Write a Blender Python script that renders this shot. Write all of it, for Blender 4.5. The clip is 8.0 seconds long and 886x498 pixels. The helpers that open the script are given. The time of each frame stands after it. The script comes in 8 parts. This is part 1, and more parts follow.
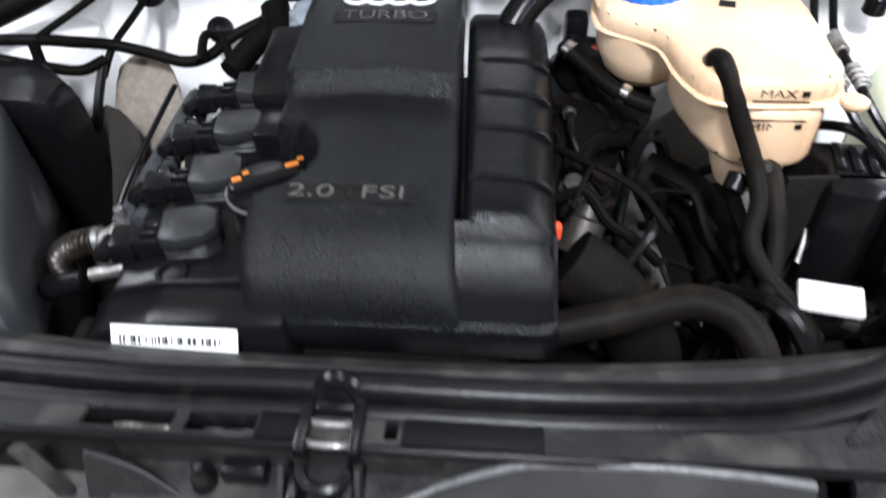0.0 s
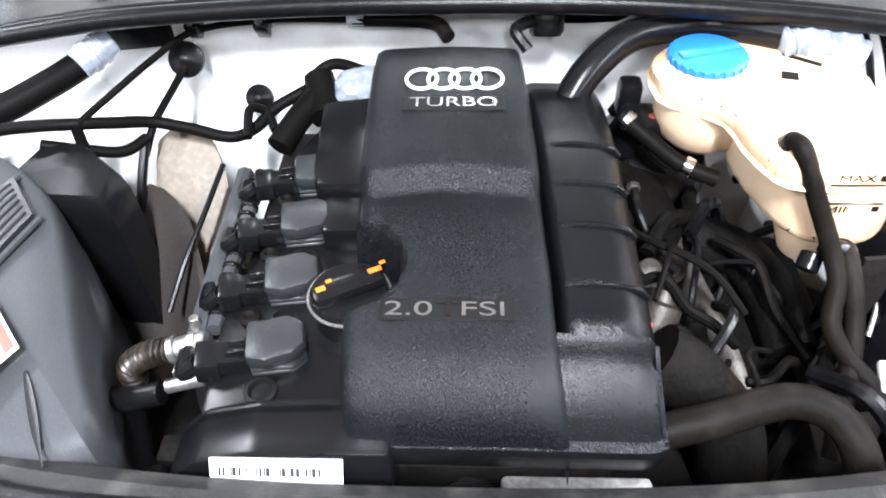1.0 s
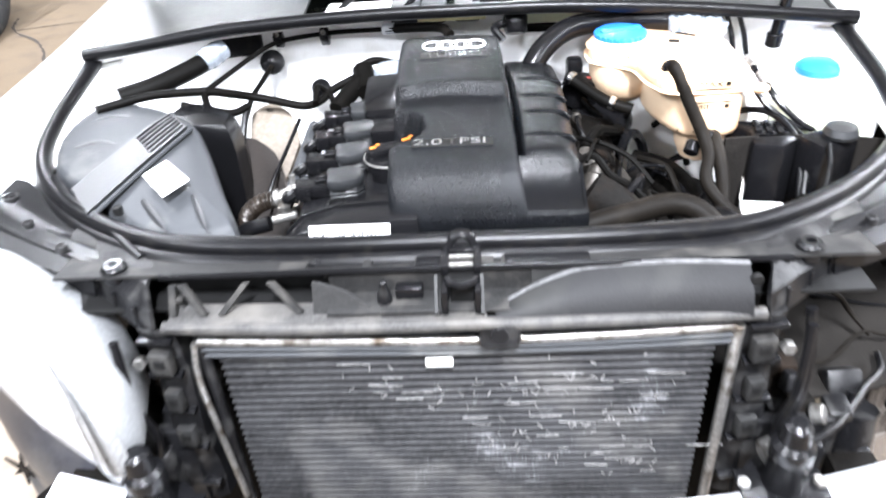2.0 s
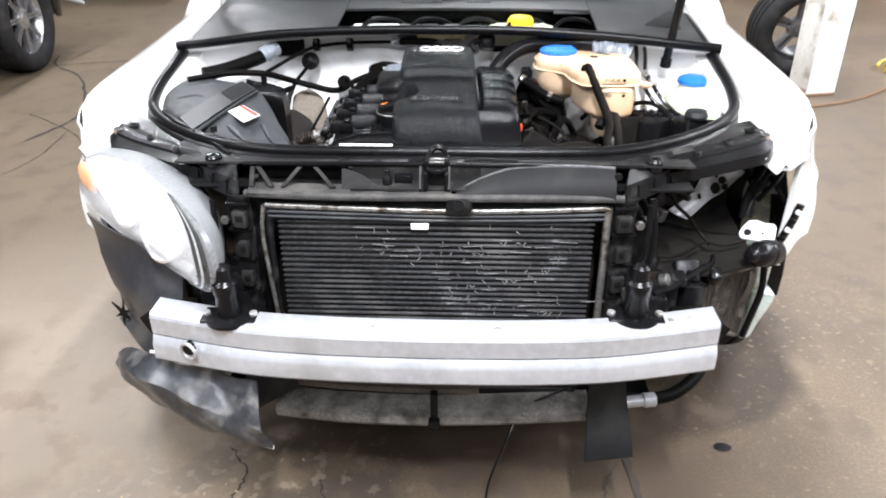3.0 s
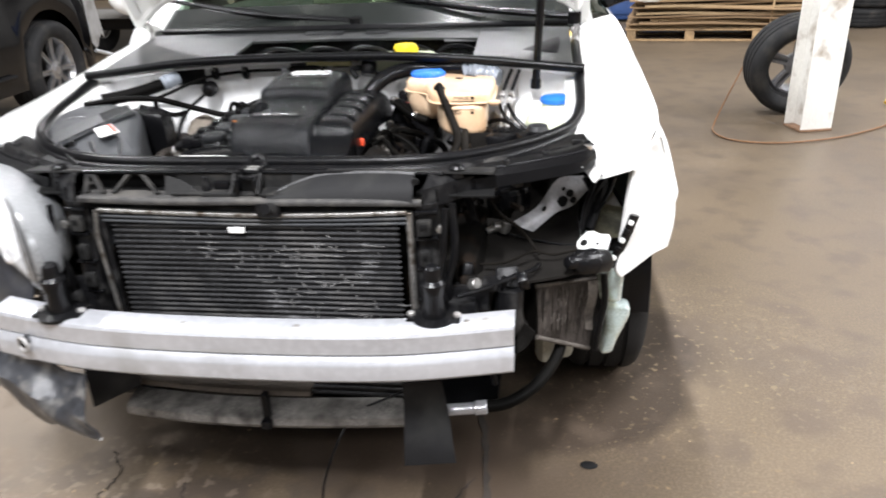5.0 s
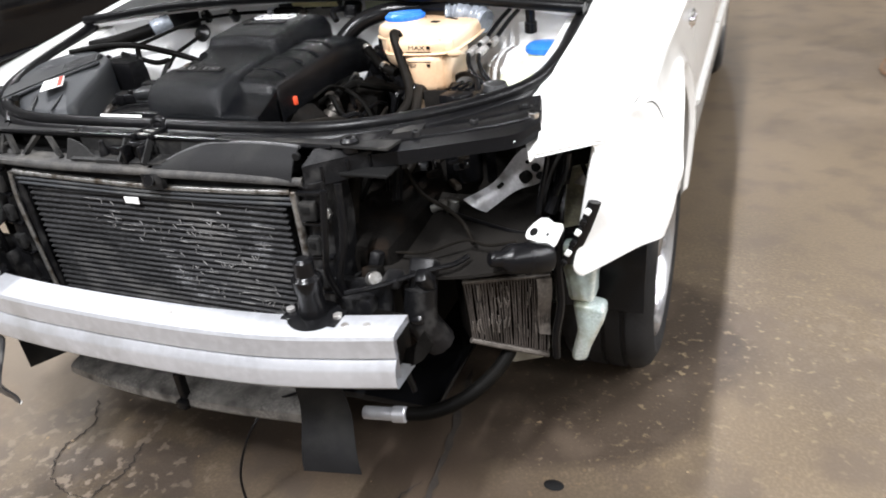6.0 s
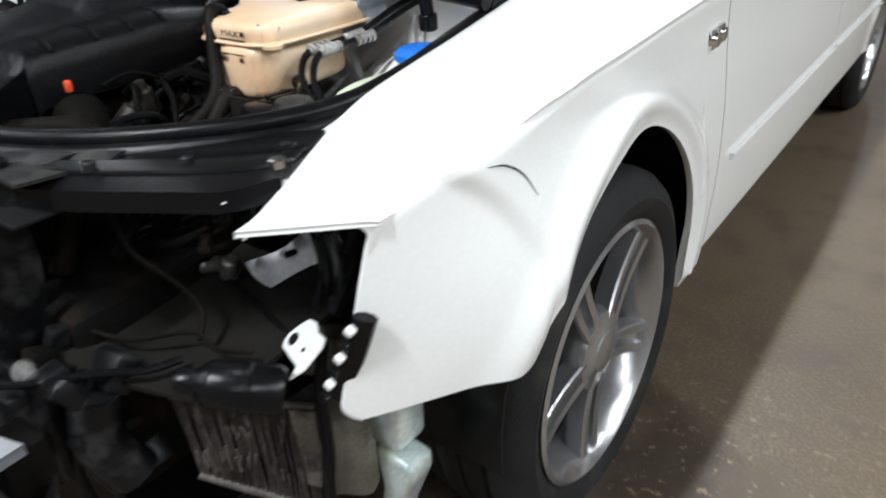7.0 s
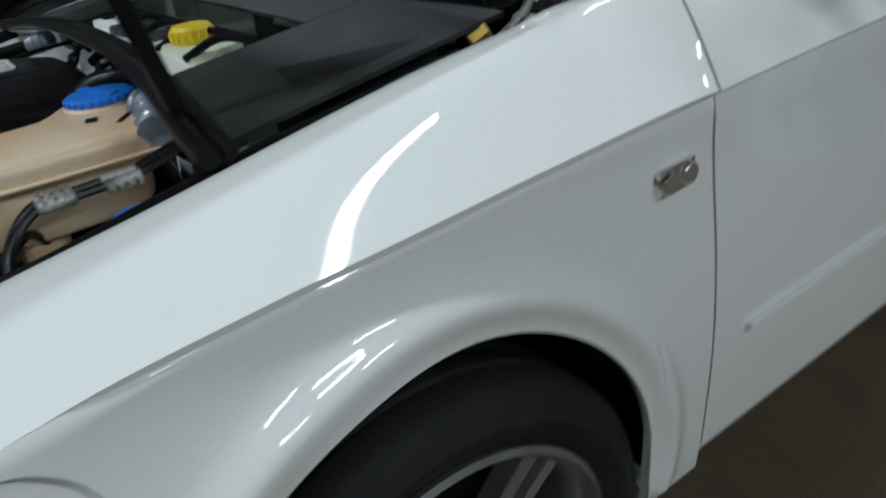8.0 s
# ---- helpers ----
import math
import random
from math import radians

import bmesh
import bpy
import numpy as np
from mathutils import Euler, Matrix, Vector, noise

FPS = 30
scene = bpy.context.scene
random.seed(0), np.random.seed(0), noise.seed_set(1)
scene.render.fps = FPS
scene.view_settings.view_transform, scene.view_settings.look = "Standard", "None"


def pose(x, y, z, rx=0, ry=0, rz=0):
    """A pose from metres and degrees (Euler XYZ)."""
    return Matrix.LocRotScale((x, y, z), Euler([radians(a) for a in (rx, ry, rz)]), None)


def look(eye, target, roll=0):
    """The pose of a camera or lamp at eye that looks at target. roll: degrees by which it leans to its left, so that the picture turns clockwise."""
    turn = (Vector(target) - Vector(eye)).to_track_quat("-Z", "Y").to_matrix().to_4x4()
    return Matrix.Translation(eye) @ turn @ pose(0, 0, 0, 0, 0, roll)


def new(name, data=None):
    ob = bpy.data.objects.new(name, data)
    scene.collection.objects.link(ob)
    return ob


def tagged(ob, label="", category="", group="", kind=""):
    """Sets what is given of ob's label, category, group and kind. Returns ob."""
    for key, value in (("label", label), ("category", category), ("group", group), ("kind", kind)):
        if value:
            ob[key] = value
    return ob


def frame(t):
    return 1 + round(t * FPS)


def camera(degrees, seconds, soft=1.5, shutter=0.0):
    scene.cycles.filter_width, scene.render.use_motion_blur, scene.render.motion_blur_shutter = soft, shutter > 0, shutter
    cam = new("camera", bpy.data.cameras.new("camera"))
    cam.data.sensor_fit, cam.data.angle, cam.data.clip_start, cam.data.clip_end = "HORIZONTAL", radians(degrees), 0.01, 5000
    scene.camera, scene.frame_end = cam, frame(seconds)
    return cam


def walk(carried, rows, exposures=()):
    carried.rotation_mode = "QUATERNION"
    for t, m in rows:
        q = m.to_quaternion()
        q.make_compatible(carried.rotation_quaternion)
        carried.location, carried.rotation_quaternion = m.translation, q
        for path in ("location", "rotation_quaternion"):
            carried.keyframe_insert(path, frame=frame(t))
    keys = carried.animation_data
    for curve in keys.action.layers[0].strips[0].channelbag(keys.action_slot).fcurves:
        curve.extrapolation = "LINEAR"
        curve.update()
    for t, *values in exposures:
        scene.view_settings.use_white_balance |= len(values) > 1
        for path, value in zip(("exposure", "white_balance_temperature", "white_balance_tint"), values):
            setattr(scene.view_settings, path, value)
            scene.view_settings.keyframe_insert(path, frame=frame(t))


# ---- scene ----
cam = camera(62.8, 8.0, 1.8, 0.4)
PATH = [
    (0, (0.129, -0.109, 1.262), (-0.028, 1.325, -0.123), -2.3),
    (0.5, (0.058, -0.008, 1.324), (-0.077, 1.381, -0.109), -4.0),
    (1, (0.022, -0.032, 1.331), (-0.067, 1.387, -0.075), -2.3),
    (1.5, (0.043, -0.239, 1.322), (-0.02, 1.274, 0.014), -1.3),
    (2, (0.044, -0.549, 1.304), (-0.079, 1.11, 0.194), -4.3),
    (2.2, (0.019, -0.679, 1.3), (-0.086, 0.992, 0.206), -3.1),
    (3.3, (0.096, -1.278, 1.304), (0.013, 0.528, 0.45), -0.2),
    (3.5, (0.083, -1.363, 1.286), (0.004, 0.459, 0.464), -1.4),
    (4, (0.133, -1.438, 1.279), (0.141, 0.387, 0.461), 1.5),
    (4.5, (0.365, -1.414, 1.28), (0.141, 0.42, 0.514), -0.6),
    (5, (0.593, -1.182, 1.234), (0.325, 0.63, 0.431), -2.4),
    (5.2, (0.661, -1.081, 1.22), (0.419, 0.718, 0.381), -0.6),
    (6.3, (1.118, -0.618, 1.177), (0.235, 0.895, 0.211), -5.8),
    (6.5, (1.155, -0.45, 1.15), (0.237, 1.046, 0.193), -2.5),
    (7, (1.25, -0.116, 1.077), (0.189, 1.28, 0.115), -2.7),
    (7.5, (1.304, 0.204, 1.098), (0.011, 1.35, 0.09), -7.3),
    (7.8, (1.315, 0.394, 1.082), (-0.053, 1.519, 0.155), -6.8),
    (8, (1.351, 0.554, 1.112), (-0.131, 1.526, 0.185), -7.1),
]
EXPOSURES = [(0.0, -0.58, 6150, 10), (0.5, 0.3, 6150, 10), (1.0, 0.6, 6150, 10), (1.5, 0.92, 6150, 10), (2.0, 1.02, 6150, 10), (2.2, 0.52, 6150, 10), (3.3, -0.25, 6450, 10), (3.5, -0.3, 6500, 10), (4.0, -0.4, 6500, 10), (4.5, -0.35, 6500, 10), (5.2, -0.4, 6500, 10), (6.5, -0.6, 6400, 8), (7.0, -1.2, 6200, 5), (7.5, -2.03, 6000, 2), (8.0, -2.60, 5850, -1)]
walk(cam, [(t, look(eye, target, roll)) for t, eye, target, roll in PATH], EXPOSURES)

# ---- world and lamps ----
world = bpy.data.worlds.new("hall_air")
scene.world = world
world.use_nodes = True
world.node_tree.nodes["Background"].inputs[0].default_value = (0.9, 0.95, 1.0, 1)
world.node_tree.nodes["Background"].inputs[1].default_value = 0.05

LAMP_WATTS = 190.0
LAMP_HEIGHT = 4.3
# the last two spots are fill lamps added to lift the car's flank
LAMP_SPOTS = [(x, y) for y in (-4.6, -2.0, 1.65, 4.9, 8.2) for x in (-3.3, 0.3, 4.9)] + [(6.4, 0.4), (6.4, 3.2)]
for lx, ly in LAMP_SPOTS:
    strip = bpy.data.lights.new("tube_light", "AREA")
    strip.shape, strip.size, strip.size_y = "RECTANGLE", 0.10, 1.25
    # power is raised per strip to lift the nose, flank and left floor
    strip.energy, strip.color = LAMP_WATTS * (3.0 if ly == -2.0 and lx == 0.3 else 2.2 if lx > 6 else 1.3 if lx > 1 and -3 < ly < 4 else 1.15 if lx < -1 and -3 < ly < 6 else 0.9), (0.96, 0.965, 1.0)
    lamp_ob = new("tube_light", strip)
    lamp_ob.matrix_basis = pose(lx, ly, LAMP_HEIGHT)

# ---- shape helpers ----


class Geo:
    """A list of corners and faces that becomes one mesh."""

    def __init__(self):
        self.v, self.f = [], []

    def add(self, verts, faces):
        base = len(self.v)
        self.v += [tuple(p) for p in verts]
        self.f += [tuple(base + i for i in f) for f in faces]
        return self

    def add_bm(self, bm, m=None):
        if m is not None:
            bm.transform(m)
        bm.verts.index_update()
        self.add([v.co[:] for v in bm.verts], [[v.index for v in f.verts] for f in bm.faces])
        bm.free()
        return self

    def moved(self, m):
        self.v = [tuple(m @ Vector(p)) for p in self.v]
        return self

    def mesh(self, name, angle=38):
        me = bpy.data.meshes.new(name)
        me.from_pydata(self.v, [], self.f)
        me.validate()
        me.polygons.foreach_set("use_smooth", [True] * len(me.polygons))
        me.set_sharp_from_angle(angle=radians(angle))
        return me


def part(name, geo, material, parent, label="", angle=38):
    """One mesh object, in world places, under a thing or a part."""
    ob = new(name, geo.mesh(name, angle) if isinstance(geo, Geo) else geo)
    if material is not None:
        ob.data.materials.append(material)
    ob.parent = parent
    if parent is not None:
        base = Vector(ROOTS.get(parent.name, (0, 0, 0)))
        ROOTS[ob.name] = tuple(base)
        ob.matrix_parent_inverse = Matrix.Translation(-base) if parent.name in TOPS else Matrix.Identity(4)
    if label:
        ob["label"] = label
    return ob


ROOTS, TOPS = {}, set()


def thing(name, at, label, category, group=""):
    ob = new(name)
    ob.empty_display_size = 0.1
    ob.location = at
    ROOTS[ob.name] = tuple(at)
    TOPS.add(ob.name)
    return tagged(ob, label, category, group)


def structure(name, geo, material, label="", angle=38):
    ob = new(name, geo.mesh(name, angle))
    ob.data.materials.append(material)
    return tagged(ob, label, kind="structure")


def curve(pts, n=8, closed=False):
    """Points along a smooth line through the given ones."""
    p = [np.array(q, float) for q in pts]
    if len(p) < 3:
        return [p[0] + (p[-1] - p[0]) * i / n for i in range(n + 1)]
    out, m = [], len(p)
    for i in range(m if closed else m - 1):
        a, b = p[i], p[(i + 1) % m]
        z = p[(i - 1) % m] if closed or i > 0 else 2 * a - b
        c = p[(i + 2) % m] if closed or i < m - 2 else 2 * b - a
        for k in range(n):
            t = k / n
            out.append(0.5 * (2 * a + (b - z) * t + (2 * z - 5 * a + 4 * b - c) * t * t + (3 * a - z - 3 * b + c) * t ** 3))
    if not closed:
        out.append(p[-1])
    return out


def lut(table):
    """A smooth function through the pairs of a table."""
    xs = np.array([p[0] for p in table], float)
    ys = np.array([p[1] for p in table], float)
    slope = np.gradient(ys, xs)

    def f(x):
        x = min(max(x, xs[0]), xs[-1])
        i = min(int(np.searchsorted(xs, x, "right")) - 1, len(xs) - 2)
        h = xs[i + 1] - xs[i]
        t = (x - xs[i]) / h
        return ((2 * t ** 3 - 3 * t * t + 1) * ys[i] + (t ** 3 - 2 * t * t + t) * h * slope[i]
                + (3 * t * t - 2 * t ** 3) * ys[i + 1] + (t ** 3 - t * t) * h * slope[i + 1])
    return f


def tube(g, pts, r, n=10, closed=False, smooth=6, flat=1.0):
    """A hose or rod through the points; r is a number or a function of 0..1."""
    p = [Vector(q) for q in (curve(pts, smooth, closed) if smooth else pts)]
    m = len(p)
    side = None
    rings = []
    for i in range(m):
        d = (p[(i + 1) % m] - p[i - 1]) if closed or 0 < i < m - 1 else (p[min(i + 1, m - 1)] - p[max(i - 1, 0)])
        d.normalize()
        if side is None:
            side = d.orthogonal().normalized()
        side = (side - d * side.dot(d)).normalized()
        up = d.cross(side)
        rr = r(i / (m - 1)) if callable(r) else r
        rings.append([p[i] + side * math.cos(2 * math.pi * k / n) * rr + up * math.sin(2 * math.pi * k / n) * rr * flat for k in range(n)])
    faces = []
    for i in range(m if closed else m - 1):
        j = (i + 1) % m
        for k in range(n):
            l = (k + 1) % n
            faces.append((i * n + k, i * n + l, j * n + l, j * n + k))
    if not closed:
        faces += [tuple(range(n - 1, -1, -1)), tuple((m - 1) * n + k for k in range(n))]
    return g.add([q for ring in rings for q in ring], faces)


def box(g, c, s, bevel=0.0, rot=(0, 0, 0), seg=2):
    bm = bmesh.new()
    bmesh.ops.create_cube(bm, size=1)
    bm.transform(Matrix.Diagonal((*s, 1)))
    if bevel:
        bmesh.ops.bevel(bm, geom=bm.edges[:], offset=bevel, segments=seg, profile=0.5, affect="EDGES")
    return g.add_bm(bm, pose(*c, *rot))


def prism(g, outline, h0, h1, m=None, bevel=0.0, seg=2):
    """A plate with the given outline in x and y, from h0 to h1, laid by m."""
    bm = bmesh.new()
    lo = [bm.verts.new((x, y, h0)) for x, y in outline]
    face = bm.faces.new(lo)
    up = bmesh.ops.extrude_face_region(bm, geom=[face])
    for v in up["geom"]:
        if isinstance(v, bmesh.types.BMVert):
            v.co.z = h1
    bmesh.ops.recalc_face_normals(bm, faces=bm.faces[:])
    if bevel:
        bmesh.ops.bevel(bm, geom=bm.edges[:], offset=bevel, segments=seg, profile=0.5, affect="EDGES")
    return g.add_bm(bm, m)


def lathe(g, profile, n=24, m=None):
    """Turns (radius, height) pairs round z, then lays the shape by m."""
    verts, faces = [], []
    for r, h in profile:
        verts += [(r * math.cos(2 * math.pi * k / n), r * math.sin(2 * math.pi * k / n), h) for k in range(n)]
    for i in range(len(profile) - 1):
        for k in range(n):
            l = (k + 1) % n
            faces.append((i * n + k, i * n + l, (i + 1) * n + l, (i + 1) * n + k))
    faces += [tuple(range(n - 1, -1, -1)), tuple((len(profile) - 1) * n + k for k in range(n))]
    if m is not None:
        verts = [tuple(m @ Vector(v)) for v in verts]
    return g.add(verts, faces)


def along(p0, p1):
    """A pose at p0 whose z axis points to p1."""
    d = Vector(p1) - Vector(p0)
    return Matrix.Translation(p0) @ d.to_track_quat("Z", "Y").to_matrix().to_4x4()


def rod(g, p0, p1, r, r1=None, n=16, edge=0.0):
    h = (Vector(p1) - Vector(p0)).length
    r1 = r if r1 is None else r1
    e = edge or min(r, r1, h) * 0.12
    return lathe(g, [(r - e, 0), (r, e), (r1, h - e), (r1 - e, h)], n, along(p0, p1))


def sheet(g, rows, thick=0.0, side=1):
    """A surface through rows of points; thick gives it a second skin and closed rims."""
    P = np.array(rows, float)
    nu, nv = P.shape[:2]
    q = lambda i, j: i * nv + j
    faces = [(q(i, j), q(i + 1, j), q(i + 1, j + 1), q(i, j + 1)) for i in range(nu - 1) for j in range(nv - 1)]
    if not thick:
        return g.add(P.reshape(-1, 3), faces)
    du, dv = np.gradient(P, axis=0), np.gradient(P, axis=1)
    nrm = np.cross(du, dv)
    nrm /= np.maximum(np.linalg.norm(nrm, axis=2, keepdims=True), 1e-9)
    Q = P - nrm * thick * side
    off = nu * nv
    faces += [tuple(off + i for i in reversed(f)) for f in faces]
    rim = [q(i, 0) for i in range(nu)] + [q(nu - 1, j) for j in range(1, nv)] + [q(i, nv - 1) for i in range(nu - 2, -1, -1)] + [q(0, j) for j in range(nv - 2, 0, -1)]
    for a, b in zip(rim, rim[1:] + rim[:1]):
        faces.append((a, b, off + b, off + a) if side < 0 else (b, a, off + a, off + b))
    return g.add(np.concatenate([P.reshape(-1, 3), Q.reshape(-1, 3)]), faces)


def letters(text, size, depth, m):
    """Raised writing in the built-in font, as a mesh shape."""
    cu = bpy.data.curves.new("writing", "FONT")
    cu.body, cu.size, cu.extrude, cu.align_x, cu.align_y = text, size, depth, "CENTER", "CENTER"
    ob = bpy.data.objects.new("writing", cu)
    me = ob.to_mesh()
    g = Geo()
    g.add([tuple(m @ v.co) for v in me.vertices], [tuple(p.vertices) for p in me.polygons])
    ob.to_mesh_clear()
    bpy.data.objects.remove(ob)
    bpy.data.curves.remove(cu)
    return g


# ---- materials ----


def mat(name, color, rough=0.5, metal=0.0, spread=0.12, scale=9.0, grain=160.0, bump=0.0, dirt=None, dirt_amount=0.0, dirt_scale=5.0, coat=0.0, spec=0.5, rand=0.0):
    """A surface with a tint that varies at two scales, fine relief, and patches of dirt."""
    m = bpy.data.materials.new(name)
    m.use_nodes = True
    nt = m.node_tree
    bsdf = nt.nodes["Principled BSDF"]
    link = nt.links.new
    tc = nt.nodes.new("ShaderNodeTexCoord")

    def noise_node(sc, detail):
        n = nt.nodes.new("ShaderNodeTexNoise")
        n.inputs["Scale"].default_value, n.inputs["Detail"].default_value = sc, detail
        link(tc.outputs["Object"], n.inputs["Vector"])
        return n

    def mixer(fac, a, b):
        x = nt.nodes.new("ShaderNodeMix")
        x.data_type = "RGBA"
        for sock, val in ((x.inputs[0], fac), (x.inputs[6], a), (x.inputs[7], b)):
            if isinstance(val, bpy.types.NodeSocket):
                link(val, sock)
            else:
                sock.default_value = val if isinstance(val, float) else (*val, 1)
        return x.outputs[2]

    def ramp(src, lo, hi):
        r = nt.nodes.new("ShaderNodeMapRange")
        r.inputs[1].default_value, r.inputs[2].default_value = lo, hi
        link(src, r.inputs[0])
        return r.outputs[0]

    big, fine = noise_node(scale, 4), noise_node(grain, 3)
    dark = tuple(c * (1 - spread) for c in color)
    light = tuple(min(1, c * (1 + spread)) for c in color)
    col = mixer(ramp(big.outputs[0], 0.3, 0.7), dark, light)
    col = mixer(ramp(fine.outputs[0], 0.42, 0.75), col, tuple(min(1, c * (1 + 1.6 * spread)) for c in color))
    if dirt:
        patch = noise_node(dirt_scale, 7)
        col = mixer(ramp(patch.outputs[0], 0.62 - 0.3 * dirt_amount, 0.78 - 0.2 * dirt_amount), col, dirt)
    if rand:
        info = nt.nodes.new("ShaderNodeObjectInfo")
        hsv = nt.nodes.new("ShaderNodeHueSaturation")
        rr = nt.nodes.new("ShaderNodeMapRange")
        rr.inputs[3].default_value, rr.inputs[4].default_value = 1 - rand, 1 + rand
        link(info.outputs["Random"], rr.inputs[0])
        link(rr.outputs[0], hsv.inputs["Value"])
        link(col, hsv.inputs["Color"])
        col = hsv.outputs[0]
    link(col, bsdf.inputs["Base Color"])
    rg = nt.nodes.new("ShaderNodeMapRange")
    rg.inputs[3].default_value, rg.inputs[4].default_value = max(0.03, rough * 0.85), min(1, rough * 1.15)
    link(big.outputs[0], rg.inputs[0])
    link(rg.outputs[0], bsdf.inputs["Roughness"])
    bsdf.inputs["Metallic"].default_value = metal
    bsdf.inputs["Specular IOR Level"].default_value = spec
    bsdf.inputs["Coat Weight"].default_value = coat
    bsdf.inputs["Coat Roughness"].default_value = 0.04
    if bump:
        b = nt.nodes.new("ShaderNodeBump")
        b.inputs["Strength"].default_value, b.inputs["Distance"].default_value = 1.0, bump
        link(fine.outputs[0], b.inputs["Height"])
        link(b.outputs[0], bsdf.inputs["Normal"])
    return m


def clear(name, color, rough=0.02, ior=1.45):
    m = bpy.data.materials.new(name)
    m.use_nodes = True
    b = m.node_tree.nodes["Principled BSDF"]
    b.inputs["Base Color"].default_value = (*color, 1)
    b.inputs["Roughness"].default_value, b.inputs["IOR"].default_value = rough, ior
    b.inputs["Transmission Weight"].default_value = 1.0
    return m


PAINT = mat("white_paint", (0.80, 0.80, 0.78), 0.6, spread=0.02, scale=3, coat=1.0, spec=0.15, bump=0)
BAY_PAINT = mat("bay_paint", (0.86, 0.86, 0.86), 0.35, spread=0.02, dirt=(0.62, 0.60, 0.56), dirt_amount=0.08, dirt_scale=9)
BLACK = mat("black_plastic", (0.004, 0.004, 0.0045), 0.24, spec=0.22, spread=0.3, grain=500, bump=0.0002)
COVER = mat("grained_plastic", (0.0042, 0.0046, 0.0054), 0.25, spec=0.19, spread=0.8, grain=700, bump=0.0011)
DUCT = mat("smooth_duct_plastic", (0.0028, 0.003, 0.0036), 0.24, spec=0.17, spread=0.5, grain=560, bump=0.0006)
DUSTY = mat("dusty_black_plastic", (0.0045, 0.0045, 0.005), 0.36, spec=0.2, spread=0.5, scale=14, grain=300, bump=0.0006, dirt=(0.030, 0.0295, 0.029), dirt_amount=0.42, dirt_scale=32)
RUBBER = mat("black_rubber", (0.0035, 0.0035, 0.004), 0.30, spec=0.16, spread=0.25, grain=400, bump=0.0003, dirt=(0.009, 0.0085, 0.008), dirt_amount=0.25, dirt_scale=55)
HOSE = mat("rubber_hose", (0.003, 0.0028, 0.0025), 0.5, spec=0.05, spread=0.3, grain=350, bump=0.0004, dirt=(0.009, 0.0075, 0.006), dirt_amount=0.3, dirt_scale=12)
GREY = mat("grey_plastic", (0.034, 0.036, 0.039), 0.48, spec=0.22, spread=0.15, grain=500, bump=0.0004, dirt=(0.13, 0.128, 0.12), dirt_amount=0.2, dirt_scale=8)
DARKGREY = mat("dark_grey_plastic", (0.014, 0.0148, 0.016), 0.4, spread=0.2, grain=400, bump=0.0004)
ALU = mat("dull_aluminium", (0.52, 0.53, 0.56), 0.36, 0.6, spread=0.10, scale=6, grain=60, bump=0.0004, dirt=(0.40, 0.40, 0.40), dirt_amount=0.2, dirt_scale=7)
CAST = mat("cast_aluminium", (0.42, 0.41, 0.40), 0.5, 0.75, spread=0.3, grain=220, bump=0.001, dirt=(0.10, 0.08, 0.06), dirt_amount=0.45, dirt_scale=18)
CHROME = mat("chrome", (0.85, 0.85, 0.86), 0.12, 1.0, spread=0.03)
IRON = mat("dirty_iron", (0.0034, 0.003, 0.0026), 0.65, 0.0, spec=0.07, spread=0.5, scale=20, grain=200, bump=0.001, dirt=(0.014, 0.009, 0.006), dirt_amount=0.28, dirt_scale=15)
DUSTHOSE = mat("dusty_hose", (0.0052, 0.0043, 0.0034), 0.55, spec=0.07, spread=0.35, scale=12, grain=300, bump=0.0003, dirt=(0.024, 0.020, 0.016), dirt_amount=0.35, dirt_scale=9)
COUPLE = mat("worn_coupling_metal", (0.24, 0.235, 0.225), 0.35, 0.8, spread=0.4, grain=200, bump=0.0005, dirt=(0.06, 0.045, 0.03), dirt_amount=0.4, dirt_scale=40)
TANK = mat("yellowed_tank_plastic", (0.66, 0.40, 0.22), 0.35, spread=0.10, scale=7, dirt=(0.78, 0.61, 0.43), dirt_amount=0.5, dirt_scale=4)
MILKY = mat("milky_plastic", (0.66, 0.70, 0.52), 0.4, spread=0.06, scale=8)
BLUE = mat("blue_plastic", (0.02, 0.16, 0.62), 0.4, spread=0.1)
YELLOW = mat("yellow_plastic", (0.80, 0.58, 0.02), 0.4, spread=0.08)
ORANGE = mat("orange_print", (0.46, 0.14, 0.010), 0.5, spread=0.05)
RED = mat("red_plastic", (0.55, 0.05, 0.03), 0.45, spread=0.1)
PAPER = mat("white_sticker", (0.82, 0.82, 0.80), 0.5, spread=0.04)
# near-black for print, also put where holes and hollows lie in shade
INK_SHADE = mat("black_print", (0.006, 0.006, 0.006), 0.6, spec=0.15, spread=0.1)
BEIGE = mat("beige_cover", (0.16, 0.135, 0.108), 0.6, spread=0.2, scale=12, grain=120, bump=0.001, dirt=(0.05, 0.038, 0.028), dirt_amount=0.4, dirt_scale=9)
BROWN = mat("brown_felt", (0.016, 0.0125, 0.0105), 0.9, spread=0.3, scale=14, grain=300, bump=0.0012)
FOIL = mat("crinkled_plastic_wrap", (0.24, 0.265, 0.30), 0.22, 0.2, spread=0.25, scale=30, grain=70, bump=0.0015)
TYRE = mat("tyre_rubber", (0.014, 0.014, 0.0145), 0.65, spec=0.2, spread=0.3, scale=8, grain=260, bump=0.0004, dirt=(0.035, 0.033, 0.03), dirt_amount=0.3, dirt_scale=10)
RIM = mat("silver_rim_paint", (0.40, 0.40, 0.41), 0.24, 0.85, spread=0.06, coat=0.3)
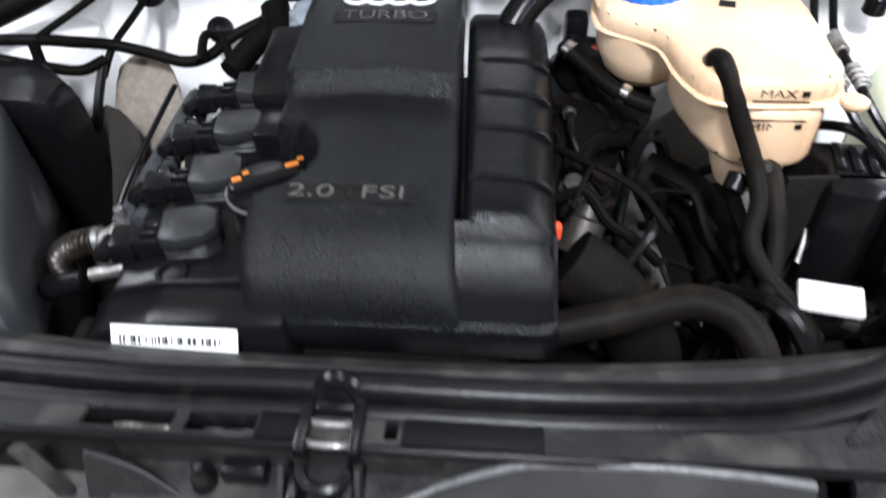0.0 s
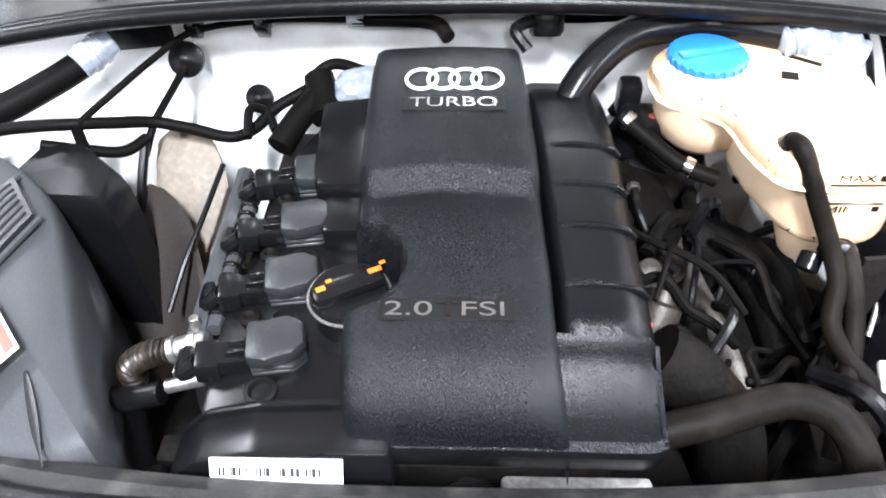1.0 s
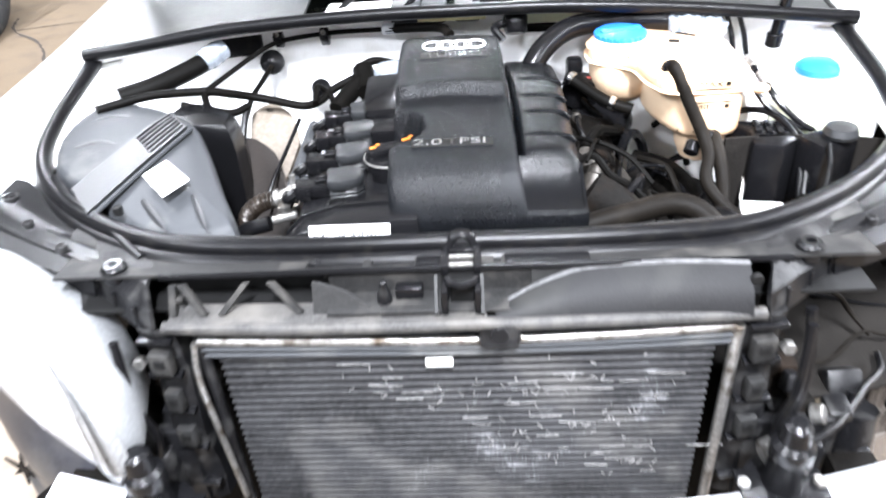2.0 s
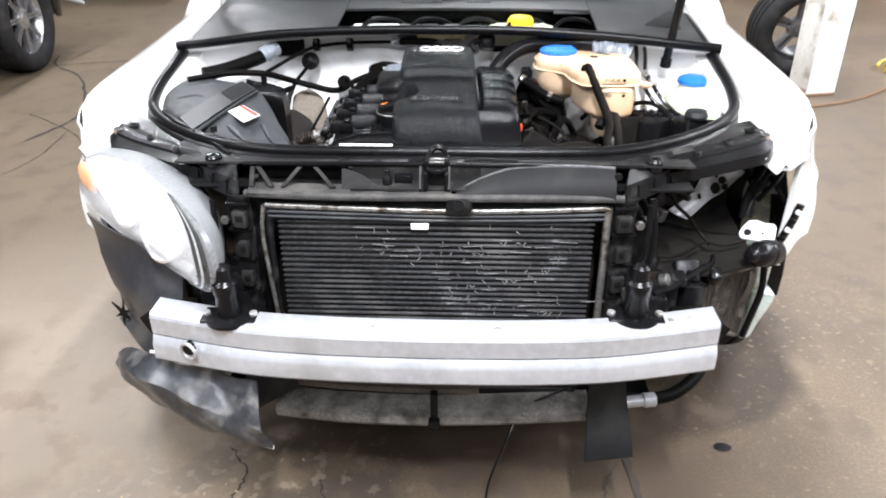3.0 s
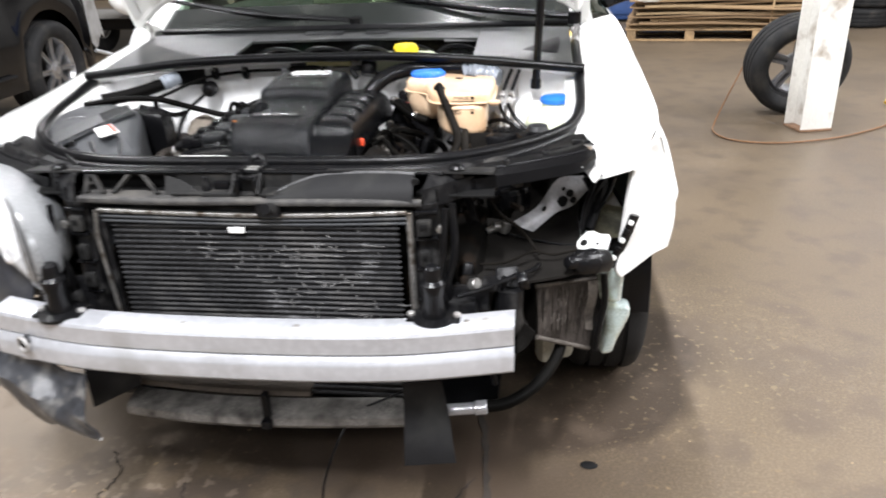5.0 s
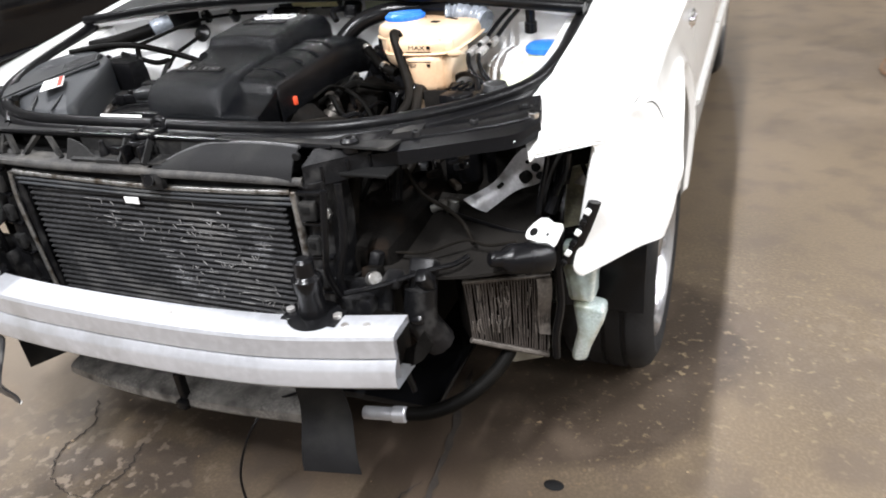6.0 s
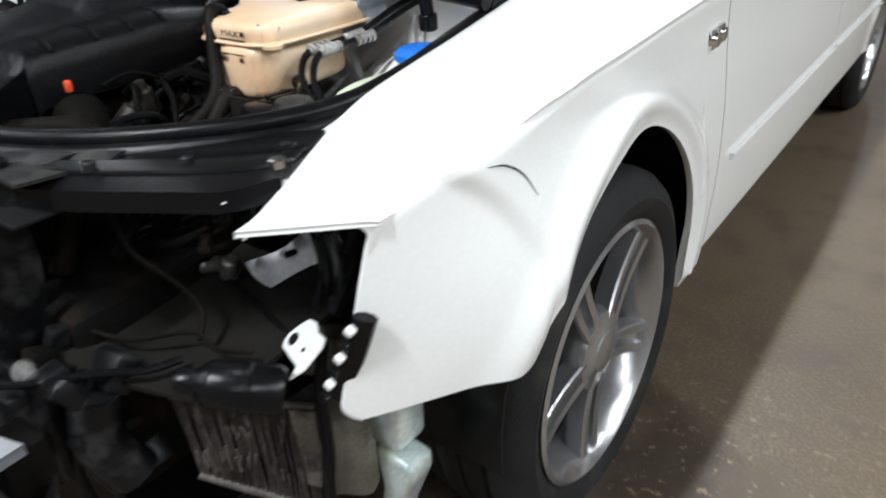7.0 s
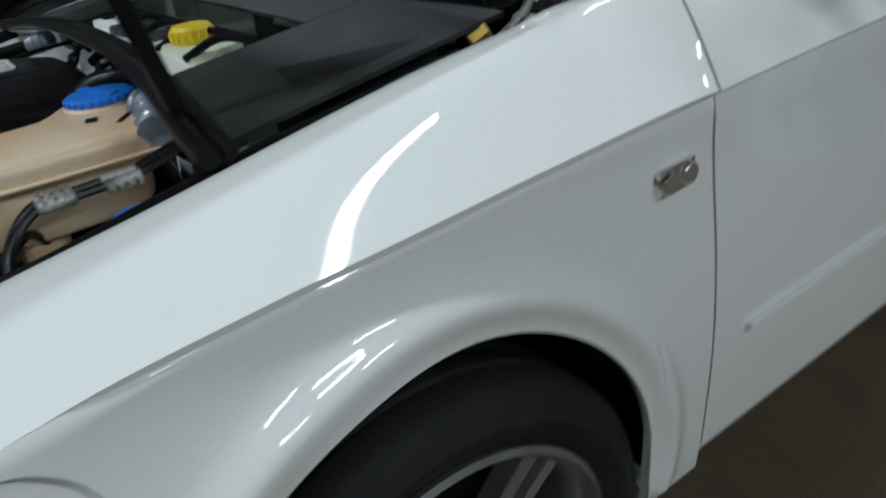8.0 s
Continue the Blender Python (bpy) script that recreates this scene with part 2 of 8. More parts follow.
CORE = mat("condenser_fins", (0.010, 0.010, 0.0105), 0.7, 0.0, spec=0.2, spread=0.4, scale=10, grain=500, bump=0.0006, dirt=(0.06, 0.06, 0.06), dirt_amount=0.3, dirt_scale=9)


def scratched(m, color, middle, reach, stretch, lo, hi):
    """Pale rubbed streaks, drawn out along x, gathered round one place."""
    nt = m.node_tree
    link = nt.links.new
    bsdf = nt.nodes["Principled BSDF"]
    before = bsdf.inputs["Base Color"].links[0].from_socket
    tc, mp, streak, blot = (nt.nodes.new(k) for k in ("ShaderNodeTexCoord", "ShaderNodeMapping", "ShaderNodeTexNoise", "ShaderNodeTexNoise"))
    mp.inputs["Scale"].default_value = stretch
    link(tc.outputs["Object"], mp.inputs["Vector"])
    link(mp.outputs[0], streak.inputs["Vector"])
    link(tc.outputs["Object"], blot.inputs["Vector"])
    streak.inputs["Scale"].default_value, streak.inputs["Detail"].default_value = 1.0, 9
    streak.inputs["Roughness"].default_value = 0.7
    blot.inputs["Scale"].default_value, blot.inputs["Detail"].default_value = 9.0, 5
    dist = nt.nodes.new("ShaderNodeVectorMath")
    dist.operation = "DISTANCE"
    link(tc.outputs["Object"], dist.inputs[0])
    dist.inputs[1].default_value = middle
    near = nt.nodes.new("ShaderNodeMapRange")
    near.inputs[1].default_value, near.inputs[2].default_value = reach, reach * 0.25
    near.inputs[3].default_value, near.inputs[4].default_value = 0.55, 1.0
    link(dist.outputs["Value"], near.inputs[0])
    a, b = nt.nodes.new("ShaderNodeMath"), nt.nodes.new("ShaderNodeMath")
    a.operation = b.operation = "MULTIPLY"
    link(streak.outputs[0], a.inputs[0])
    link(blot.outputs[0], a.inputs[1])
    link(a.outputs[0], b.inputs[0])
    link(near.outputs[0], b.inputs[1])
    lim, mix = nt.nodes.new("ShaderNodeMapRange"), nt.nodes.new("ShaderNodeMix")
    lim.inputs[1].default_value, lim.inputs[2].default_value, lim.inputs[4].default_value = lo, hi, 0.8
    link(b.outputs[0], lim.inputs[0])
    mix.data_type = "RGBA"
    link(lim.outputs[0], mix.inputs[0])
    link(before, mix.inputs[6])
    mix.inputs[7].default_value = (*color, 1)
    link(mix.outputs[2], bsdf.inputs["Base Color"])
    return m


DUSTLIP = mat("dusty_grey_plastic", (0.013, 0.0129, 0.0128), 0.5, spec=0.2, spread=0.35, scale=20, grain=260, bump=0.0005, dirt=(0.044, 0.042, 0.039), dirt_amount=0.42, dirt_scale=26)
FINS = mat("condenser_tubes", (0.022, 0.022, 0.023), 0.7, 0.0, spec=0.2, spread=0.5, scale=12, grain=130, bump=0.0006, dirt=(0.07, 0.068, 0.066), dirt_amount=0.3, dirt_scale=11)
scratched(FINS, (0.15, 0.15, 0.155), (0.15, 0.12, 0.56), 0.50, (18.0, 18.0, 260.0), 0.30, 0.42)
scratched(FINS, (0.15, 0.15, 0.155), (0.12, 0.12, 0.56), 0.45, (260.0, 40.0, 46.0), 0.31, 0.40)
COOLER = mat("dirty_cooler_fins", (0.055, 0.048, 0.044), 0.42, 0.4, spread=0.5, scale=20, grain=180, bump=0.001, dirt=(0.035, 0.03, 0.026), dirt_amount=0.5, dirt_scale=14)
FELTY = mat("brown_black_fibre", (0.010, 0.009, 0.008), 0.85, spec=0.1, spread=0.4, scale=10, grain=300, bump=0.0004)
GUSSET = mat("pale_gusset_sheet", (0.30, 0.30, 0.30), 0.5, 0.2, spread=0.2, dirt=(0.1, 0.09, 0.08), dirt_amount=0.3)
BENT = mat("scraped_fin_metal", (0.17, 0.167, 0.165), 0.5, 0.3, spread=0.5, scale=40)
DUSTPALE = mat("dust_covered_plastic", (0.034, 0.033, 0.032), 0.6, spec=0.25, spread=0.4, scale=16, grain=260, bump=0.0005, dirt=(0.085, 0.080, 0.073), dirt_amount=0.5, dirt_scale=20)
CRUMPLE = mat("crumpled_fin_metal", (0.06, 0.052, 0.045), 0.6, 0.0, spread=0.5, scale=40)
TANKEDGE = mat("dusty_tank_edge", (0.085, 0.075, 0.066), 0.6, 0.2, spread=0.4, scale=20, dirt=(0.025, 0.02, 0.016), dirt_amount=0.4, dirt_scale=22)
LENS = mat("clouded_headlamp_lens", (0.86, 0.87, 0.88), 0.12, spread=0.05, coat=0.5)
LENS.node_tree.nodes["Principled BSDF"].inputs["Alpha"].default_value = 0.30
REFLECT = mat("headlight_reflector", (0.86, 0.86, 0.87), 0.2, 0.85, spread=0.05)
SILVER = mat("silver_print", (0.78, 0.78, 0.79), 0.3, 0.35, spread=0.03)
MATTE = mat("matte_black_plastic", (0.006, 0.006, 0.0065), 0.6, spec=0.2, spread=0.4, scale=12, grain=400, bump=0.0003, dirt=(0.018, 0.018, 0.017), dirt_amount=0.3, dirt_scale=10)
COWL = mat("weathered_cowl_plastic", (0.020, 0.021, 0.021), 0.42, spec=0.35, spread=0.3, scale=10, grain=300, bump=0.0004, dirt=(0.05, 0.05, 0.047), dirt_amount=0.35, dirt_scale=9)
DULLRED = mat("dull_red_letter", (0.005, 0.0035, 0.0035), 0.35, spread=0.1)
STEEL = mat("dark_chrome", (0.52, 0.52, 0.54), 0.22, 1.0, spread=0.05)
AMBER = mat("amber_lens", (0.80, 0.40, 0.22), 0.2, spread=0.06)
GLASS = clear("tinted_glass", (0.62, 0.78, 0.66), 0.01)
CABIN = mat("cabin_fabric", (0.30, 0.29, 0.22), 0.8, spread=0.15, scale=6)
# ---- setting ----


def floor_material():
    m = mat("stained_concrete", (0.106, 0.080, 0.053), 0.46, spec=0.3, spread=0.24, scale=1.1, grain=130, bump=0.0004, dirt=(0.085, 0.066, 0.050), dirt_amount=0.3, dirt_scale=0.9)
    nt = m.node_tree
    link = nt.links.new
    bsdf = nt.nodes["Principled BSDF"]
    before = bsdf.inputs["Base Color"].links[0].from_socket
    tc = nt.nodes.new("ShaderNodeTexCoord")
    # flaked pale patches, a few centimetres wide, gathered in fields
    field, flake = nt.nodes.new("ShaderNodeTexNoise"), nt.nodes.new("ShaderNodeTexNoise")
    field.inputs["Scale"].default_value, flake.inputs["Scale"].default_value = 0.8, 26.0
    field.inputs["Detail"].default_value, flake.inputs["Detail"].default_value = 3, 8
    both = nt.nodes.new("ShaderNodeMath")
    both.operation = "MULTIPLY"
    lim, mix = nt.nodes.new("ShaderNodeMapRange"), nt.nodes.new("ShaderNodeMix")
    mix.data_type = "RGBA"
    for n in (field, flake):
        link(tc.outputs["Object"], n.inputs["Vector"])
    link(field.outputs[0], both.inputs[0])
    link(flake.outputs[0], both.inputs[1])
    lim.inputs[1].default_value, lim.inputs[2].default_value = 0.29, 0.50
    link(both.outputs[0], lim.inputs[0])
    link(lim.outputs[0], mix.inputs[0])
    link(before, mix.inputs[6])
    mix.inputs[7].default_value = (0.152, 0.119, 0.086, 1)
    # oil stains in broad soft-edged shapes
    oil, olim, omix = nt.nodes.new("ShaderNodeTexNoise"), nt.nodes.new("ShaderNodeMapRange"), nt.nodes.new("ShaderNodeMix")
    omix.data_type = "RGBA"
    oil.inputs["Scale"].default_value, oil.inputs["Detail"].default_value = 0.55, 9
    link(tc.outputs["Object"], oil.inputs["Vector"])
    olim.inputs[1].default_value, olim.inputs[2].default_value, olim.inputs[4].default_value = 0.52, 0.72, 0.42
    link(oil.outputs[0], olim.inputs[0])
    link(olim.outputs[0], omix.inputs[0])
    link(mix.outputs[2], omix.inputs[6])
    omix.inputs[7].default_value = (0.045, 0.035, 0.027, 1)
    # a dark patch round the car's nose: oil stain and shadow painted together
    warp, dist, nose_dark, nose_mix = (nt.nodes.new(k) for k in ("ShaderNodeTexNoise", "ShaderNodeVectorMath", "ShaderNodeMapRange", "ShaderNodeMix"))
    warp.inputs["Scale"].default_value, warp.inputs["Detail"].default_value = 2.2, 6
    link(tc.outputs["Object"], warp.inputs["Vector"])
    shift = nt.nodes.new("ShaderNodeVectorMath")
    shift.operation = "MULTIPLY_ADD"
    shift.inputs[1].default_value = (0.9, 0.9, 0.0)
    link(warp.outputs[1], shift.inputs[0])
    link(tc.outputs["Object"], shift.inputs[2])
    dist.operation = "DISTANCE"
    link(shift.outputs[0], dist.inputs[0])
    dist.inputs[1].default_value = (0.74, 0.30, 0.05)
    nose_dark.inputs[1].default_value, nose_dark.inputs[2].default_value, nose_dark.inputs[4].default_value = 0.95, 0.45, 0.5
    link(dist.outputs["Value"], nose_dark.inputs[0])
    nose_mix.data_type = "RGBA"
    link(nose_dark.outputs[0], nose_mix.inputs[0])
    link(omix.outputs[2], nose_mix.inputs[6])
    nose_mix.inputs[7].default_value = (0.040, 0.030, 0.022, 1)
    # the car's shadow on the floor, painted in with the oil below the engine
    edge, squash, gap, car_shade, shade_mix = (nt.nodes.new(k) for k in ("ShaderNodeVectorMath", "ShaderNodeVectorMath", "ShaderNodeVectorMath", "ShaderNodeMapRange", "ShaderNodeMix"))
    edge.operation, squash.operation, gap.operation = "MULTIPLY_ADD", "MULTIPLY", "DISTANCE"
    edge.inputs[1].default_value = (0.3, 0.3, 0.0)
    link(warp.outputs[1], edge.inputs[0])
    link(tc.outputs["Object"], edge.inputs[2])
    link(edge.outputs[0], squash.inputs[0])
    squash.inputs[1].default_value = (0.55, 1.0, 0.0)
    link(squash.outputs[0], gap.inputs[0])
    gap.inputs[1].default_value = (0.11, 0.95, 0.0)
    car_shade.inputs[1].default_value, car_shade.inputs[2].default_value, car_shade.inputs[4].default_value = 0.61, 0.57, 0.80
    link(gap.outputs["Value"], car_shade.inputs[0])
    shade_mix.data_type = "RGBA"
    link(car_shade.outputs[0], shade_mix.inputs[0])
    link(nose_mix.outputs[2], shade_mix.inputs[6])
    shade_mix.inputs[7].default_value = (0.034, 0.025, 0.019, 1)
    # broken, dirt-filled surface ahead of the nose, and a paler field beside the car
    last = shade_mix.outputs[2]
    fields = (
        ((0.0, 0.0, 0.0), 7.0, 9.0, 6.5, 0.50, 0.66, (0.082, 0.062, 0.045, 1)),
        ((0.0, 0.0, 0.0), 7.0, 9.0, 75.0, 0.63, 0.76, (0.150, 0.117, 0.085, 1)),
        ((-0.10, 0.05, 0.0), 0.35, 0.95, 6.0, 0.48, 0.55, (0.050, 0.039, 0.031, 1)),
        ((0.06, 0.02, 0.0), 0.10, 0.42, 3.2, 0.34, 0.46, (0.034, 0.026, 0.020, 1)),
        ((0.55, 0.30, 0.0), 0.10, 0.48, 2.4, 0.36, 0.50, (0.052, 0.037, 0.027, 1)),
        ((-0.30, 0.02, 0.0), 0.15, 0.55, 30.0, 0.55, 0.62, (0.20, 0.160, 0.122, 1)),
        ((-1.25, 0.55, 0.0), 0.35, 1.15, 1.7, 0.28, 0.48, (0.225, 0.185, 0.143, 1)),
        ((-1.25, 0.40, 0.0), 0.35, 1.15, 9.0, 0.52, 0.62, (0.145, 0.110, 0.080, 1)),
        ((1.15, 0.28, 0.0), 0.10, 0.48, 38.0, 0.61, 0.72, (0.20, 0.140, 0.075, 1)),
        ((1.15, 1.05, 0.0), 0.15, 0.75, 40.0, 0.60, 0.67, (0.20, 0.155, 0.095, 1)),
    )
    for place, near, far, size, lo, hi, tone in fields:
        away, mask, spots, cut, both_, over = (nt.nodes.new(k) for k in ("ShaderNodeVectorMath", "ShaderNodeMapRange", "ShaderNodeTexNoise", "ShaderNodeMapRange", "ShaderNodeMath", "ShaderNodeMix"))
        away.operation, both_.operation, over.data_type = "DISTANCE", "MULTIPLY", "RGBA"
        link(edge.outputs[0], away.inputs[0])
        away.inputs[1].default_value = place
        link(away.outputs["Value"], mask.inputs[0])
        mask.inputs[1].default_value, mask.inputs[2].default_value, mask.inputs[4].default_value = far, near, 0.75
        spots.inputs["Scale"].default_value, spots.inputs["Detail"].default_value = size, 8
        link(tc.outputs["Object"], spots.inputs["Vector"])
        cut.inputs[1].default_value, cut.inputs[2].default_value = lo, hi
        link(spots.outputs[0], cut.inputs[0])
        link(mask.outputs[0], both_.inputs[0])
        link(cut.outputs[0], both_.inputs[1])
        link(both_.outputs[0], over.inputs[0])
        link(last, over.inputs[6])
        over.inputs[7].default_value = tone
        last = over.outputs[2]
    link(last, bsdf.inputs["Base Color"])
    return m


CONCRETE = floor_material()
WALL = mat("painted_block_wall", (0.30, 0.29, 0.27), 0.8, spread=0.1, scale=2, grain=40, bump=0.002, dirt=(0.25, 0.23, 0.2), dirt_amount=0.3, dirt_scale=1.5)
ROOF = mat("roof_deck", (0.20, 0.20, 0.19), 0.8, spread=0.1, scale=2)
COLUMN = mat("chipped_white_paint", (0.74, 0.73, 0.69), 0.6, spread=0.06, scale=5, grain=50, bump=0.002, dirt=(0.28, 0.22, 0.16), dirt_amount=0.22, dirt_scale=6)
CRACK = mat("crack_fill", (0.022, 0.017, 0.013), 0.9, spread=0.4, scale=30)

X0, X1, Y0, Y1, ROOM = -8.0, 9.0, -9.5, 11.0, 4.7
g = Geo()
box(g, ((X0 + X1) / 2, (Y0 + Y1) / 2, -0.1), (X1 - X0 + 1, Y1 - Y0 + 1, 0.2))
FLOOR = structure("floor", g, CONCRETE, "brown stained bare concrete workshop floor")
structure("ceiling", box(Geo(), ((X0 + X1) / 2, (Y0 + Y1) / 2, ROOM + 0.1), (X1 - X0 + 1, Y1 - Y0 + 1, 0.2)), ROOF, "pale painted roof deck of the hall")
structure("wall_north", box(Geo(), ((X0 + X1) / 2, Y1 + 0.1, ROOM / 2), (X1 - X0, 0.2, ROOM)), WALL, "plain grey painted wall")
structure("wall_south", box(Geo(), ((X0 + X1) / 2, Y0 - 0.1, ROOM / 2), (X1 - X0, 0.2, ROOM)), WALL, "plain grey painted wall")
structure("wall_west", box(Geo(), (X0 - 0.1, (Y0 + Y1) / 2, ROOM / 2), (0.2, Y1 - Y0 + 0.4, ROOM)), WALL, "plain grey painted wall")
structure("wall_east", box(Geo(), (X1 + 0.1, (Y0 + Y1) / 2, ROOM / 2), (0.2, Y1 - Y0 + 0.4, ROOM)), WALL, "plain grey painted wall")

# saw-cut joint and wandering cracks in the slab
rng = random.Random(4)


def crack(name, pts, width):
    line = curve(pts, 10)
    left, right = [], []
    for i, p in enumerate(line):
        d = line[min(i + 1, len(line) - 1)] - line[max(i - 1, 0)]
        nx, ny = -d[1], d[0]
        k = math.hypot(nx, ny) or 1
        jit = rng.uniform(-0.005, 0.005)
        w = width * rng.uniform(0.3, 1.0) * (1 if 0 < i < len(line) - 1 else 0.1)
        left.append((p[0] + nx / k * (jit + w), p[1] + ny / k * (jit + w), 0.003))
        right.append((p[0] + nx / k * (jit - w), p[1] + ny / k * (jit - w), 0.003))
    g = Geo()
    sheet(g, [left, right])
    ob = part(name, g, CRACK, FLOOR)
    return ob


crack("crack", [(0.42, 0.62), (0.455, 0.36), (0.475, 0.13), (0.50, -0.06), (0.52, -0.25), (0.58, -0.7), (0.6, -1.6)], 0.011)
# broken surface ahead of the nose
for pts, w_ in (([(-0.52, 0.24), (-0.46, 0.15), (-0.47, 0.06), (-0.42, -0.02)], 0.003), ([(-0.28, 0.14), (-0.25, 0.05), (-0.27, -0.04), (-0.20, -0.10)], 0.0035), ([(-0.42, -0.02), (-0.33, -0.05), (-0.27, -0.04)], 0.002), ([(0.44, 0.22), (0.40, 0.12), (0.42, 0.02)], 0.003)):
    crack("crack", pts, w_)
crack("crack", [(-3.2, 4.5), (-3.06, 4.19), (-2.75, 3.9), (-2.5, 3.5), (-2.28, 2.95), (-2.35, 2.5)], 0.012)
crack("crack", [(-3.06, 4.19), (-2.7, 4.3), (-2.3, 4.39)], 0.010)
crack("crack", [(-2.6, 3.0), (-2.2, 2.7), (-1.9, 2.4), (-1.6, 2.5), (-1.2, 2.2)], 0.004)
crack("crack", [(-2.2, 2.7), (-2.15, 2.2), (-2.3, 1.6), (-2.1, 1.1)], 0.003)

# fixtures for the tubes, with those of the two added fill lamps
for lx, ly in LAMP_SPOTS:
    lamp = thing("ceiling_lamp", (lx, ly, LAMP_HEIGHT + 0.1), "white metal strip lamp with lit tubes under the roof", "lamp", "strip lamps")
    part("housing", box(Geo(), (lx, ly, LAMP_HEIGHT + 0.05), (0.22, 1.35, 0.06), 0.01), PAPER, lamp)
    for dx in (-0.5, 0.5):
        g = Geo()
        rod(g, (lx, ly + dx, LAMP_HEIGHT + 0.07), (lx, ly + dx, ROOM + 0.01), 0.006)
        part("hanger", g, CAST, lamp)

# steel column with boxed flanges, paint chipped near the foot
col = thing("column", (2.25, 3.60, 0), "white painted steel column with chipped, rusty foot", "column")
H_SHAPE = [(-0.13, -0.12), (0.13, -0.12), (0.13, -0.105), (0.055, -0.10), (0.055, 0.10), (0.13, 0.105), (0.13, 0.12), (-0.13, 0.12), (-0.13, 0.105), (-0.055, 0.10), (-0.055, -0.10), (-0.13, -0.105)]
part("shaft", prism(Geo(), H_SHAPE, 0.012, ROOM + 0.02, pose(2.25, 3.60, 0, 0, 0, 14) @ Matrix.Diagonal((0.78, 0.80, 1, 1)), 0.004), COLUMN, col)
part("base_plate", box(Geo(), (2.25, 3.60, 0.008), (0.21, 0.20, 0.016), 0.004, (0, 0, 14)), mat("rusty_plate", (0.16, 0.09, 0.05), 0.8, spread=0.4, scale=30), col, "rusty foot plate")
# ---- the car ----
CAR = thing("car", (0, 0, 0), "white sedan, bonnet raised, front bumper and one headlamp missing", "car")

crease_x = lut([(0.20, 0.69), (0.30, 0.755), (0.37, 0.800), (0.43, 0.830), (0.50, 0.855), (0.60, 0.865), (0.75, 0.868), (0.95, 0.870), (1.27, 0.871), (2.3, 0.872), (3.4, 0.862), (4.0, 0.82), (4.45, 0.72)])
crease_z = lut([(0.25, 0.735), (0.37, 0.748), (0.43, 0.774), (0.50, 0.797), (0.60, 0.814), (0.70, 0.823), (0.82, 0.830), (0.95, 0.838), (1.10, 0.846), (1.27, 0.854), (2.3, 0.875), (3.3, 0.888), (4.45, 0.885)])
inner_x = lut([(0.25, 0.716), (0.31, 0.700), (0.41, 0.692), (0.67, 0.698), (1.10, 0.700), (1.19, 0.706), (1.225, 0.74), (1.265, 0.80)])
inner_z = lut([(0.25, 0.760), (0.31, 0.786), (0.41, 0.815), (0.52, 0.838), (0.67, 0.865), (0.81, 0.889), (0.95, 0.911), (1.10, 0.932), (1.19, 0.947), (1.265, 0.962)])
AXLE_F, AXLE_R, HUB_Z = 0.84, 3.49, 0.315
flank = lut([(0.15, -0.03), (0.28, 0.004), (0.40, 0.014), (0.52, 0.018), (0.64, 0.013), (0.76, 0.001), (0.80, -0.002), (0.90, 0.0)])


def arch_z(y, axle, r=0.330, zc=0.384):
    d = abs(y - axle + 0.022)
    return zc + math.sqrt(r * r - d * d) if d < r else None


def flank_x(y, z):
    """How far out the body's side lies, at a place along the car and a height."""
    k = min(1.0, max(0.0, (y - 0.33) / 0.2))
    x = crease_x(y) + flank(z) * (0.25 + 0.75 * k)
    for axle in (AXLE_F, AXLE_R):
        d = math.hypot(y - axle + 0.016, (z - 0.389))
        x += 0.013 * math.exp(-((d - 0.360) / 0.022) ** 2) * (1 if z > 0.3 else 0)
    # the lower front corner stands out, bent
    x += 0.038 * math.exp(-((y - 0.55) / 0.13) ** 2 - ((z - 0.56) / 0.16) ** 2) + 0.024 * math.exp(-((y - 0.74) / 0.13) ** 2 - ((z - 0.69) / 0.075) ** 2)
    # a shallow pushed-in field ahead of the wheel
    e = math.hypot((y - 0.36) / 0.20, (z - 0.58) / 0.235)
    x -= 0.010 * max(0.0, min(1.0, (1.0 - e) / 0.09)) if y < 0.58 else 0
    return x


def side_rows(y0, y1, zt, zb, nu, nv):
    rows = []
    for i in range(nu + 1):
        row = []
        for j in range(nv + 1):
            v = j / nv
            ya = y0(v)
            y = ya + (y1(v) - ya) * i / nu
            top, bot = zt(y), zb(y)
            z = top + (bot - top) * v
            row.append((flank_x(y, z) - 0.0045 * max(0.0, 1 - (top - z) / 0.008), y, z))
        rows.append(row)
    return rows


def mirrored(rows, s):
    return [[(s * x, y, z) for x, y, z in row] for row in rows]


def fender_low(y):
    a = arch_z(y, AXLE_F) or 0.0
    return max(a, 0.50 + 0.015 * max(0.0, (y - 0.33) / 0.18)) if y < AXLE_F else max(a, 0.287)


def curve2(pts):
    return [(p[0], p[1]) for p in curve([(a, b, 0) for a, b in pts], 6)]


